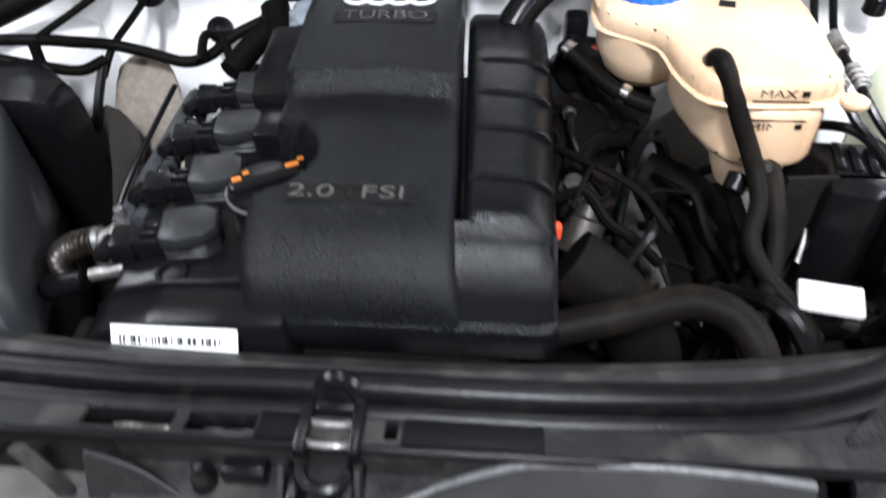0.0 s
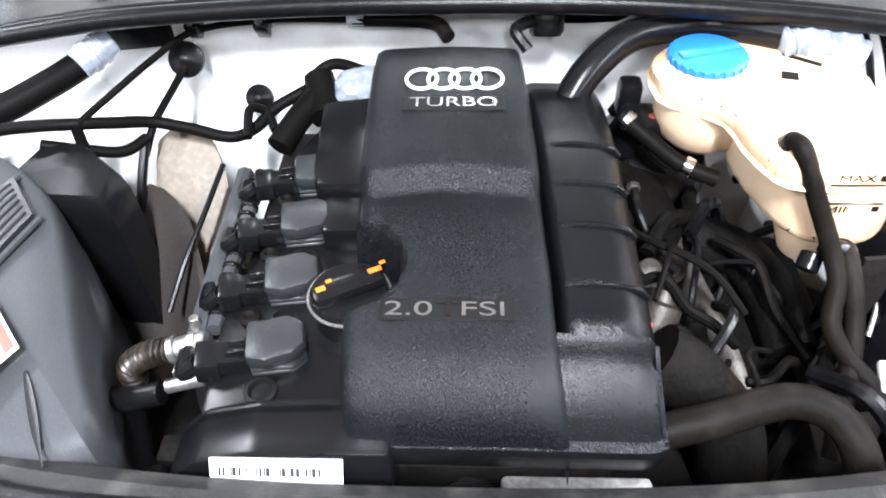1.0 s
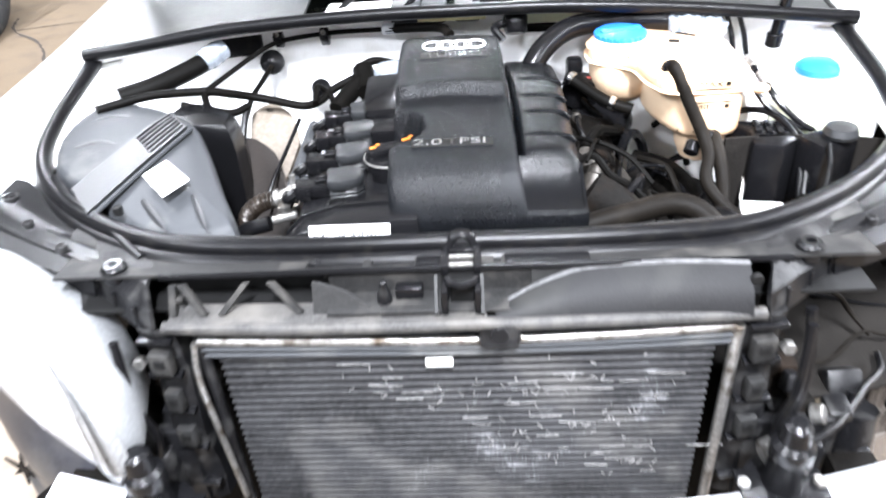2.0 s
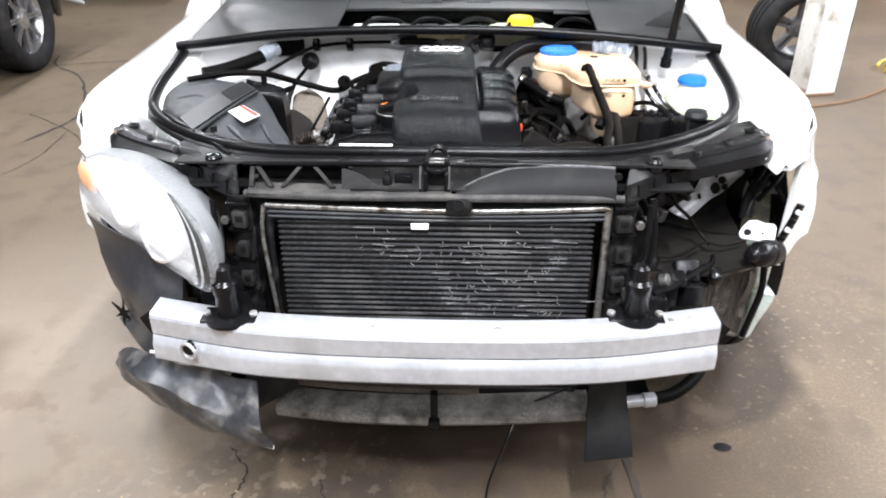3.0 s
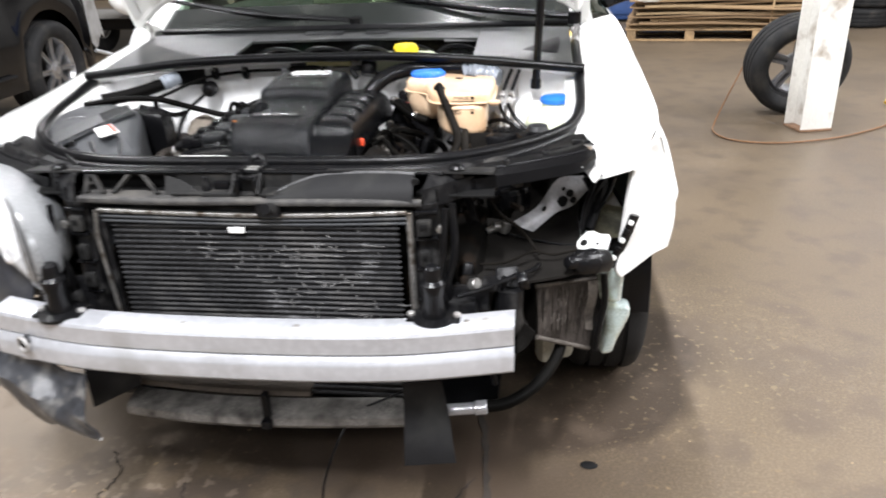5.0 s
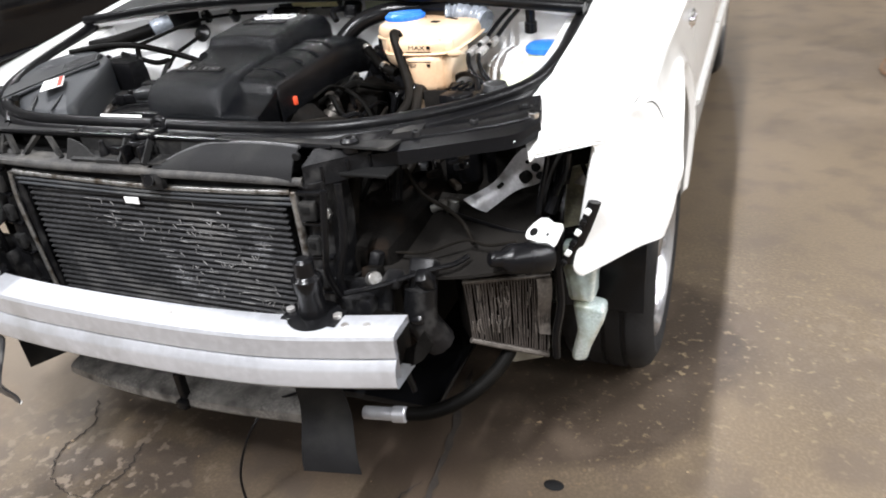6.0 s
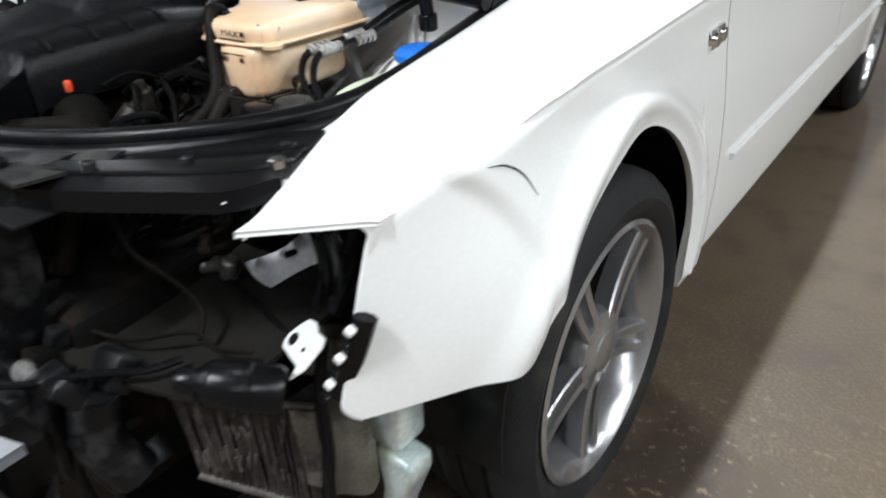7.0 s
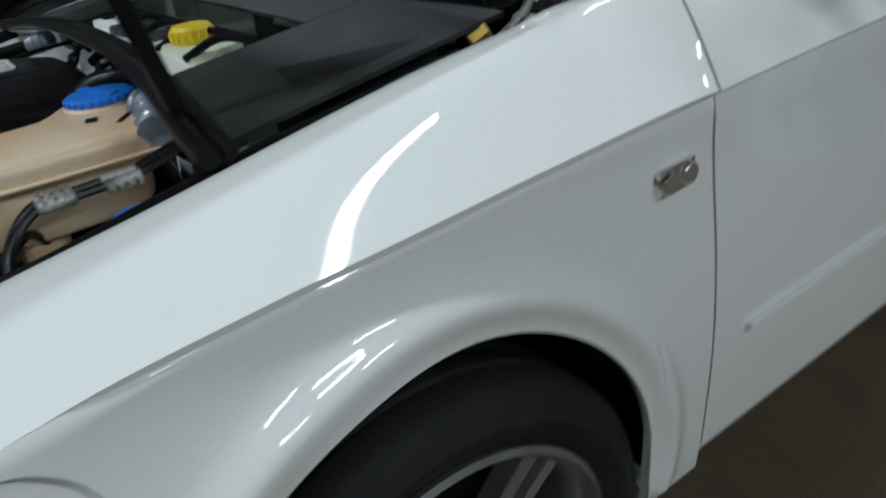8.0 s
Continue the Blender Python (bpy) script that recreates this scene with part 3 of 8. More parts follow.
for s in (1, -1):
    fender = Geo()
    # shoulder, from the bonnet's edge to the crease
    rows = []
    for i in range(49):
        row = []
        for v in [0.985 * j / 15 for j in range(16)] + [1.0]:
            y = (0.258 + 0.114 * v) + (1.262 - 0.258 - 0.114 * v) * i / 48
            x = inner_x(y) + (crease_x(y) - inner_x(y)) * v
            z = inner_z(y) + (crease_z(y) - inner_z(y)) * v + (0.004 + 0.017 * min(1.0, i / 34) ** 1.5) * math.sin(math.pi * v ** 0.58)
            w = max(0.0, 1 - i / 12) ** 2
            groove = 0.0045 * (v == 1.0)
            row.append((x - groove + (0.7155 + 0.0845 * v - x) * w, y, z + (0.762 - 0.014 * v - z) * w))
        rows.append(row)
    sheet(fender, mirrored(rows, s), 0.004, s)
    front_edge = list(rows[0])
    rows_top = list(rows[0])
    # turned-down lip beside the bonnet
    lip = []
    for i in range(1, 47):
        x, y, z = rows[i][0]
        lip.append([(x, y, z), (x - 0.004, y, z - 0.012), (x - 0.008 - 0.042 * min(1.0, i / 8), y, z - 0.022)])
    sheet(fender, mirrored(lip, s), 0.003, -s)
    # flank down to the wheel arch, with its rim turned in
    rows = side_rows(lambda v: 0.372 - 0.056 * v ** 0.75 + 0.022 * (max(0.0, v - 0.88) / 0.12) ** 2, lambda v: 1.262, crease_z, fender_low, 150, 44)
    front_edge += rows[0]
    rows_flank = list(rows[0])
    rows = [row + [(row[-1][0] - 0.006, row[-1][1], row[-1][2] - 0.001), (row[-1][0] - 0.012, row[-1][1], row[-1][2] + 0.002)] for row in rows]
    sheet(fender, mirrored(rows, s), 0.003, -s)
    fob = part("front_fender", fender, PAINT, CAR, "white painted front fender" if s < 0 else "white front fender with a shallow dent ahead of the wheel", 40)
    # front return flange round the lamp opening
    g = Geo()
    strip = [[(s * (x - 0.003 * k), y + 0.008 * k, z - (0.003 * k if n_ < 17 else 0)) for k in (0, 1, 2)] for n_, (x, y, z) in enumerate(front_edge)]
    sheet(g, strip, 0.003, 1)
    tube(g, [(s * (x - 0.002), y + 0.003, z - 0.001) for x, y, z in front_edge[::2]], lambda t: 0.0015 + 0.002 * min(1.0, 3 * t), 8, smooth=2)
    part("flange", g, PAINT, fob)
    tip_, top_, low_ = (np.array(p) for p in (rows_top[-1], rows_top[-6], rows_flank[6]))
    fil = Geo()
    strip = []
    for k in range(13):
        t_ = k / 12
        edge_pt = top_ + (tip_ - top_) * min(1.0, 2 * t_) + (low_ - tip_) * max(0.0, 2 * t_ - 1)
        arc_pt = top_ * (1 - t_) ** 2 + tip_ * (2 * t_ * (1 - t_)) + low_ * t_ * t_
        strip.append([(s * (edge_pt[0] + (arc_pt[0] - edge_pt[0]) * v - 0.001), edge_pt[1] + (arc_pt[1] - edge_pt[1]) * v + 0.001, edge_pt[2] + (arc_pt[2] - edge_pt[2]) * v) for v in (0.0, 0.5, 1.0)])
    sheet(fil, strip, 0.003, s)
    part("corner_fillet", fil, PAINT, fob)
    if s > 0:
        # thin dark line following the upper edge of the dent
        cr = Geo()
        tube(cr, [(flank_x(y, z) + 0.0005, y, z) for y, z in curve2([(0.488, 0.779), (0.512, 0.774), (0.536, 0.757), (0.553, 0.727)])], lambda t: 0.0003 + 0.0010 * math.sin(math.pi * t), 6, smooth=0)
        part("paint_crack", cr, INK_SHADE, fob, "thin dark line along the dent")
    # side indicator
    mk = Geo()
    rod(mk, (s * 0.868, 1.172, 0.774), (s * 0.884, 1.172, 0.774), 0.017, 0.013)
    rod(mk, (s * 0.868, 1.207, 0.777), (s * 0.884, 1.207, 0.777), 0.017, 0.013)
    box(mk, (s * 0.874, 1.19, 0.7755), (0.010, 0.062, 0.036), 0.004, (3, 0, 0))
    part("side_indicator", mk, CHROME, CAR, "clear side indicator lamp")

    # doors, quarter panel, sill
    def belt_rows(ya, yb, nu=20):
        rows = []
        for i in range(nu + 1):
            y = ya + (yb - ya) * i / nu
            zb = 0.965 + 0.012 * (y - 1.27)
            rows.append([(0.80 + (crease_x(y) - 0.80) * (j / 6) ** 0.8, y, zb + (crease_z(y) - zb) * j / 6) for j in range(7)])
        return rows

    for name, ya, yb in (("front_door", 1.267, 2.345), ("rear_door", 2.350, 3.20)):
        d = Geo()
        sheet(d, mirrored(belt_rows(ya, yb), s), 0.004, s)
        sheet(d, mirrored(side_rows(lambda v: ya, lambda v: yb, crease_z, lambda y: arch_z(y, AXLE_R, 0.33) or 0.33, 24, 18), s), 0.004, -s)
        dob = part(name, d, PAINT, CAR, "white painted door")
        m = Geo()
        y_a, y_b = (1.337, 2.33) if name == "front_door" else (2.365, 3.12)
        tube(m, [(s * (flank_x(y, 0.505) + 0.002), y, 0.506) for y in np.linspace(y_a, y_b, 9)], 0.0115, 8, flat=0.5)
        part("rub_strip", m, PAINT, dob)
        h = Geo()
        hy = 2.17 if name == "front_door" else 3.02
        tube(h, [(s * 0.868, hy - 0.09, 0.80), (s * 0.902, hy - 0.06, 0.803), (s * 0.904, hy + 0.06, 0.806), (s * 0.868, hy + 0.09, 0.808)], 0.011, 8)
        part("door_handle", h, PAINT, dob)
        # window over the door
        w = Geo()
        y2 = yb if name == "front_door" else 3.12
        rows = []
        for i in range(9):
            y = ya + 0.02 + (y2 - ya - 0.04) * i / 8
            zt = min(1.33, 0.985 + (y - 1.27) * 0.62) if name == "front_door" else 1.33 - max(0.0, (y - 2.75)) * 0.35
            rows.append([(0.795 - 0.16 * k / 4, y, 0.972 + (zt - 0.972) * k / 4) for k in range(5)])
        sheet(w, mirrored(rows, s), 0.004, s)
        part("side_window", w, GLASS, dob, "dark tinted side window")
    q = Geo()
    sheet(q, mirrored(belt_rows(3.205, 4.40), s), 0.004, s)
    sheet(q, mirrored(side_rows(lambda v: 3.205, lambda v: 4.42, crease_z, lambda y: arch_z(y, AXLE_R, 0.33) or (0.33 if y < AXLE_R else 0.28), 40, 18), s), 0.004, -s)
    part("rear_quarter", q, PAINT, CAR, "white painted rear quarter panel")
    sl = Geo()
    sheet(sl, mirrored([[(0.872, y, 0.335), (0.868, y, 0.31), (0.855, y, 0.287), (0.80, y, 0.26), (0.60, y, 0.25)] for y in (1.165, 1.8, 2.5, 3.16)], s), 0.004, s)
    part("sill", sl, PAINT, CAR)
    # wheel housing liner
    for axle in (AXLE_F, AXLE_R):
        ln = Geo()
        rows = []
        for k in range(19):
            a = math.pi * (k / 18) * 1.1 - 0.05 * math.pi
            yy, zz = axle - 0.345 * math.cos(a), 0.375 + 0.335 * math.sin(a)
            rows.append([(0.866, yy, zz), (0.70, yy, zz), (0.54, yy, zz)])
        sheet(ln, mirrored(rows, s), 0.004, s)
        part("wheel_liner", ln, BLACK, CAR, "black plastic wheel housing liner")


# ---- wheels ----
def tyre_geo(g, r=0.318, w=0.225, rim=0.232):
    h = w / 2
    prof = [(rim - 0.012, -h + 0.03), (rim + 0.006, -h + 0.012), (rim + 0.03, -h), (r - 0.045, -h - 0.003), (r - 0.016, -h + 0.010), (r - 0.004, -h + 0.026), (r, -h + 0.045)]
    for c in (-0.045, 0.0, 0.045):
        prof += [(r, c - 0.0065), (r - 0.008, c - 0.004), (r - 0.008, c + 0.004), (r, c + 0.0065)]
    prof += [(a, -b) for a, b in reversed(prof[:7])]
    verts, faces, n = [], [], 72
    for a, b in prof:
        verts += [(a * math.cos(2 * math.pi * k / n), a * math.sin(2 * math.pi * k / n), b) for k in range(n)]
    for i in range(len(prof) - 1):
        for k in range(n):
            l = (k + 1) % n
            faces.append((i * n + k, i * n + l, (i + 1) * n + l, (i + 1) * n + k))
    for k in range(n):
        l = (k + 1) % n
        e = (len(prof) - 1) * n
        faces.append((e + k, e + l, l, k))
    return g.add(verts, faces)


def rim_geo(g, face=0.085, r=0.234):
    """Barrel and hub of a cast rim; z points outwards."""
    barrel = [(r - 0.016, -0.10), (r, -0.10), (r - 0.012, -0.085), (r - 0.030, -0.05), (r - 0.034, 0.04), (r - 0.018, face - 0.012), (r, face - 0.006), (r + 0.002, face + 0.004), (r - 0.006, face + 0.008), (r - 0.014, face), (r - 0.026, face - 0.02), (r - 0.042, 0.03), (r - 0.044, -0.09)]
    n = 64
    verts, faces = [], []
    for a, b in barrel:
        verts += [(a * math.cos(2 * math.pi * k / n), a * math.sin(2 * math.pi * k / n), b) for k in range(n)]
    m = len(barrel)
    for i in range(m):
        for k in range(n):
            l = (k + 1) % n
            j = (i + 1) % m
            faces.append((i * n + k, i * n + l, j * n + l, j * n + k))
    g.add(verts, faces)
    lathe(g, [(0.072, face - 0.06), (0.078, face - 0.03), (0.070, face - 0.012), (0.040, face - 0.008), (0.036, face - 0.004), (0.012, face - 0.002)], 40)
    return g


def spoke_geo(g, a0, face=0.085, r=0.234, wide=1.0):
    """One broad spoke with two raised edges and a groove between them."""
    rows = []
    for k in range(9):
        t = k / 8
        rad = 0.055 + (r - 0.016 - 0.055) * t
        wid = (0.025 + 0.007 * t) * wide
        zt = face - 0.010 - 0.005 * math.sin(math.pi * t) + 0.003 * t
        gr = 0.026 * min(1.0, 4 * (1 - t) + 0.2, 5 * t + 0.2)
        prof = ((-1, zt - 0.034), (-1, zt - 0.004), (-0.90, zt), (-0.36, zt - 0.001), (-0.29, zt - gr), (0.29, zt - gr), (0.36, zt - 0.001), (0.90, zt), (1, zt - 0.004), (1, zt - 0.034))
        c, d = math.cos(a0), math.sin(a0)
        rows.append([(rad * c - o * wid * d, rad * d + o * wid * c, z) for o, z in prof])
    return sheet(g, rows)


def add_spokes(wheel, m, count, face=0.085, r=0.234, wide=1.0, material=None):
    for i in range(count):
        part("spoke", spoke_geo(Geo(), 2 * math.pi * i / count + math.pi / 2, face, r, wide).moved(m), material or RIM, wheel, angle=22)


def put_wheel(parent, axle_y, s, x_face, steer=0.0, z=HUB_Z, roll=0.0):
    m = pose(s * (x_face - 0.095), axle_y, z, 0, 0, steer) @ Matrix(((0, 0, s, 0), (1, 0, 0, 0), (0, s, 0, 0), (0, 0, 0, 1))) @ pose(0, 0, 0, 0, 0, roll)
    wheel = part("wheel", rim_geo(Geo(), 0.092).moved(m), RIM, parent, "silver alloy wheel with split spokes")
    add_spokes(wheel, m, 5, 0.092)
    part("tyre", tyre_geo(Geo(), w=0.207).moved(m), TYRE, wheel, "black worn road tyre")
    cap = Geo()
    lathe(cap, [(0.036, 0.074), (0.036, 0.081), (0.032, 0.0845), (0.004, 0.086)], 28, m)
    part("hub_cap", cap, DARKGREY, wheel, "dark grey hub cap")
    for k in range(5):
        a = 2 * math.pi * (k + 0.5) / 5 + math.pi / 2
        b = Geo()
        lathe(b, [(0.010, 0.055), (0.010, 0.071), (0.008, 0.074)], 8, m @ Matrix.Translation((0.054 * math.cos(a), 0.054 * math.sin(a), 0)))
        part("wheel_bolt", b, IRON, wheel)
    disc = Geo()
    lathe(disc, [(0.06, -0.0), (0.172, -0.0), (0.172, 0.022), (0.07, 0.022), (0.065, 0.03), (0.05, 0.03)], 40, m)
    part("brake_disc", disc, IRON, wheel)
    return wheel


for s in (1, -1):
    put_wheel(CAR, AXLE_F, s, 0.868, 0, roll=30)
    put_wheel(CAR, AXLE_R, s, 0.868, 0, roll=40)

# ---- cabin, glass, roof, tail ----
g = Geo()
wind = []
for i in range(11):
    u = i / 10
    row = []
    for j in range(21):
        x = -1 + 2 * j / 20
        half = 0.70 - 0.13 * u
        row.append((x * half, 1.10 + 0.80 * u + 0.10 * x * x * (1 - 0.4 * u), 0.965 + 0.40 * u - 0.015 * x * x + 0.05 * math.sin(math.pi * u) * 0.5))
    wind.append(row)
sheet(g, wind, 0.005, 1)
screen = part("windscreen", g, GLASS, CAR, "green tinted windscreen")
g = Geo()
sheet(g, [[(p[0], p[1] - 0.004, p[2] + 0.008) for p in wind_row] for wind_row in ([tuple(np.array(a_) * (1 - k) + np.array(b_) * k) for a_, b_ in zip(wind[0], wind[1])] for k in (-0.25, 0.3, 0.8, 1.15, 1.22))], 0.003, 1)
part("screen_border", g, mat("black_screen_border", (0.012, 0.014, 0.013), 0.18, spread=0.3, dirt=(0.04, 0.042, 0.038), dirt_amount=0.35), screen, "black printed border along the bottom of the screen")
g = Geo()
rows = []
for i in range(21):
    u = i / 20
    y = 1.88 + 1.45 * u
    z = 1.375 + 0.055 * math.sin(math.pi * min(1, u * 0.95 + 0.08)) - 0.05 * u * u
    rows.append([(x * (0.585 - 0.02 * u), y + 0.02 * x * x, z - 0.05 * x ** 4) for x in np.linspace(-1, 1, 15)])
sheet(g, rows, 0.01, -1)
part("roof", g, PAINT, CAR, "white painted roof")
for s in (1, -1):
    g = Geo()
    tube(g, [(s * 0.705, 1.20, 0.955), (s * 0.66, 1.55, 1.16), (s * 0.595, 1.93, 1.36), (s * 0.575, 2.5, 1.405), (s * 0.57, 3.1, 1.37), (s * 0.60, 3.6, 1.13), (s * 0.68, 3.95, 0.97)], 0.035, 10)
    part("roof_pillar", g, PAINT, CAR)
for s in (1, -1):
    g = Geo()
    rows = []
    for k in range(9):
        u = k / 8
        a = np.array((0.575 + 0.10 * u ** 2, 3.08 + 0.85 * u, 1.385 - 0.40 * u))
        b = np.array((0.80, 3.12 + 0.83 * u, 0.985))
        rows.append([(s * p[0], p[1], p[2]) for p in (a + (b - a) * v for v in np.linspace(0, 1, 5))])
    sheet(g, rows, 0.005, -s)
    part("rear_pillar", g, PAINT, CAR)
g = Geo()
sheet(g, [[(x * (0.56 + 0.06 * u), 3.30 + 0.55 * u - 0.04 * x * x * 0, 1.345 - 0.37 * u - 0.03 * x * x) for x in np.linspace(-1, 1, 11)] for u in np.linspace(0, 1, 7)], 0.005, -1)
part("rear_window", g, GLASS, CAR)
g = Geo()
sheet(g, [[(x * (0.78 - 0.05 * u), 3.83 + 0.60 * u - 0.08 * x * x * u, 0.975 + 0.01 * u - 0.06 * x ** 4) for x in np.linspace(-1, 1, 13)] for u in np.linspace(0, 1, 7)], 0.005, -1)
sheet(g, [[(x * 0.73, 4.43 - 0.08 * x * x + 0.06 * math.sin(math.pi * u), 0.975 - 0.06 * x ** 4 - 0.68 * u) for x in np.linspace(-1, 1, 13)] for u in np.linspace(0, 1, 9)], 0.005, -1)
part("boot_lid", g, PAINT, CAR, "white painted boot lid and tail")
g = Geo()
box(g, (0, 2.55, 0.22), (1.36, 2.9, 0.06), 0.02)
part("floor_pan", g, BLACK, CAR)
for sx in (-0.36, 0.36):
    g = Geo()
    box(g, (sx, 2.35, 0.52), (0.48, 0.50, 0.16), 0.05)
    box(g, (sx, 2.62, 0.86), (0.46, 0.12, 0.62), 0.05, (-14, 0, 0))
    box(g, (sx, 2.72, 1.22), (0.24, 0.09, 0.16), 0.03)
    part("front_seat", g, CABIN, CAR, "beige cloth front seat")
g = Geo()
box(g, (0, 1.62, 0.84), (1.30, 0.42, 0.20), 0.06)
part("dashboard", g, CABIN, CAR, "pale dashboard behind the windscreen")
g = Geo()
box(g, (0, 1.36, 0.60), (1.36, 0.03, 0.62), 0.01)
part("bulkhead", g, BLACK, CAR)

# door mirrors
for s in (1, -1):
    g = Geo()
    verts = []
    bm = bmesh.new()
    bmesh.ops.create_uvsphere(bm, u_segments=20, v_segments=12, radius=1)
    for v in bm.verts:
        if v.co.y > 0.25:
            v.co.y = 0.25
    g.add_bm(bm, pose(s * 0.955, 1.56, 1.045) @ Matrix.Diagonal((0.105, 0.085, 0.068, 1)))
    mir = part("door_mirror", g, PAINT, CAR, "white door mirror")
    a = Geo()
    tube(a, [(s * 0.79, 1.50, 0.985), (s * 0.84, 1.53, 1.0), (s * 0.90, 1.555, 1.015)], 0.026, 10, flat=0.6)
    part("mirror_arm", a, BLACK, mir)

# ---- bonnet, standing open and leaning over the engine ----
arch = lut([(0.0, 1.192), (0.2, 1.180), (0.38, 1.138), (0.50, 1.090), (0.60, 1.049), (0.68, 1.000), (0.725, 0.968)])


def bonnet_y(x, z):
    return 1.165 - 0.04 * x * x - 0.90 * (z - 0.95) + 0.03 * math.sin(math.pi * min(1.0, max(0.0, (z - 0.95) / 0.75)))


g = Geo()
rows = []
for j in range(41):
    x = -0.725 + 1.45 * j / 40
    za = arch(abs(x))
    row = []
    for i in range(25):
        z = za + (1.70 - 0.22 * abs(x) ** 3 - za) * i / 24
        row.append((x * (1 - 0.16 * max(0, z - 1.0)), bonnet_y(x, z), z))
    rows.append(row)
sheet(g, rows, 0.006, 1)
bonnet = part("bonnet", g, PAINT, CAR, "white bonnet standing open, seen from its underside")
g = Geo()
for d, r in ((0.016, 0.010), (0.085, 0.011)):
    pts = []
    for j in range(31):
        x = -0.69 + 1.38 * j / 30
        z = arch(abs(x)) + d
        pts.append((x, bonnet_y(x, z) + 0.004, z - 0.004))
    tube(g, pts, r, 8, smooth=0)
part("inner_frame", g, PAINT, bonnet)
for s in (1, -1):
    g = Geo()
    tube(g, [(s * x, bonnet_y(x, z) - 0.006, z - 0.012) for x, z in ((0.690, 1.03), (0.675, 1.18), (0.62, 1.40), (0.56, 1.62))], 0.018, 8, flat=0.5)
    part("side_rail", g, PAINT, bonnet)
    h = Geo()
    tube(h, [(s * 0.672, 1.05, 0.905), (s * 0.682, 1.115, 0.930), (s * 0.690, 1.15, 0.965), (s * 0.690, 1.125, 1.000)], 0.011, 8, flat=0.5)
    box(h, (s * 0.676, 1.06, 0.900), (0.03, 0.10, 0.014), 0.005)
    rod(h, (s * 0.672, 1.145, 0.940), (s * 0.700, 1.145, 0.940), 0.010)
    part("bonnet_hinge", h, CAST, CAR, "bare metal bonnet hinge")
    plug_ = Geo()
    rod(plug_, (s * 0.60, bonnet_y(0.6, 1.10) - 0.002, 1.10), (s * 0.60, bonnet_y(0.6, 1.10) - 0.016, 1.088), 0.017)
    part("rubber_plug", plug_, RUBBER, bonnet)
g = Geo()
rod(g, (0.571, 0.768, 0.852), (0.587, 0.698, 1.17), 0.0105)
rod(g, (0.586, 0.702, 1.15), (0.603, 0.630, 1.485), 0.006)
rod(g, (0.571, 0.768, 0.842), (0.572, 0.766, 0.866), 0.014)
part("bonnet_strut", g, BLACK, CAR, "black gas strut holding up the bonnet")
# ---- front end ----

# bumper beam: two stacked hollow rails, bowed forward in the middle
beam_y = lut([(0.0, -0.055), (0.2, -0.050), (0.34, -0.037), (0.45, -0.014), (0.545, 0.010)])
BEAM_PROFILE = [(0.062, 0.550), (0.012, 0.548), (0.006, 0.545), (0.003, 0.539), (0.003, 0.5045), (0.012, 0.5040), (0.012, 0.5015), (0.003, 0.5010), (-0.005, 0.4880), (-0.007, 0.482), (-0.007, 0.4535), (-0.003, 0.448), (0.062, 0.446), (0.062, 0.458), (0.012, 0.460), (0.012, 0.534), (0.062, 0.536)]
g = Geo()
xs = np.linspace(-0.535, 0.545, 41)
verts, faces = [], []
n = len(BEAM_PROFILE)
for x in xs:
    k = beam_y(abs(x))
    verts += [(x, k + dy, z + 0.002) for dy, z in BEAM_PROFILE]
for i in range(len(xs) - 1):
    for j in range(n):
        l = (j + 1) % n
        faces.append((i * n + j, i * n + l, (i + 1) * n + l, (i + 1) * n + j))
g.add(verts, faces)
sheet(g, [[(x, beam_y(abs(x)) + 0.062, z) for z in np.linspace(0.452, 0.544, 4)] for x in np.linspace(-0.5, 0.5, 21)], 0.004, 1)
beam = part("bumper_beam", g, ALU, CAR, "bare aluminium bumper beam, bowed and scuffed", 25)
for s in (1, -1):
    e = Geo()
    x = s * 0.50
    box(e, (x, 0.075, 0.498), (0.06, 0.05, 0.075), 0.004)
    tube(e, [(s * 0.525, 0.066, 0.462), (s * 0.555, 0.072, 0.478), (s * 0.575, 0.078, 0.508)], 0.016, 6, flat=0.2)
    part("end_bracket", e, IRON, beam)
ring = Geo()
tube(ring, [(-0.454 + 0.016 * math.cos(a), beam_y(0.454) - 0.013 - 0.008 * math.cos(a), 0.491 + 0.016 * math.sin(a)) for a in np.linspace(0, 2 * math.pi, 17)[:-1]], 0.0035, 8, closed=True, smooth=2)
part("tow_eye_thread", ring, CAST, beam)
hole = Geo()
rod(hole, (-0.454, beam_y(0.454) - 0.009, 0.491), (-0.456, beam_y(0.454) + 0.01, 0.491), 0.013, n=16)
part("tow_eye_hole", hole, BLACK, beam, "dark threaded hole")
for x in (-0.34, -0.1, 0.13, 0.455, 0.49):
    b = Geo()
    rod(b, (x, beam_y(abs(x)) + 0.035, 0.546), (x, beam_y(abs(x)) + 0.035, 0.552), 0.007, n=10)
    part("rivet", b, CAST, beam)
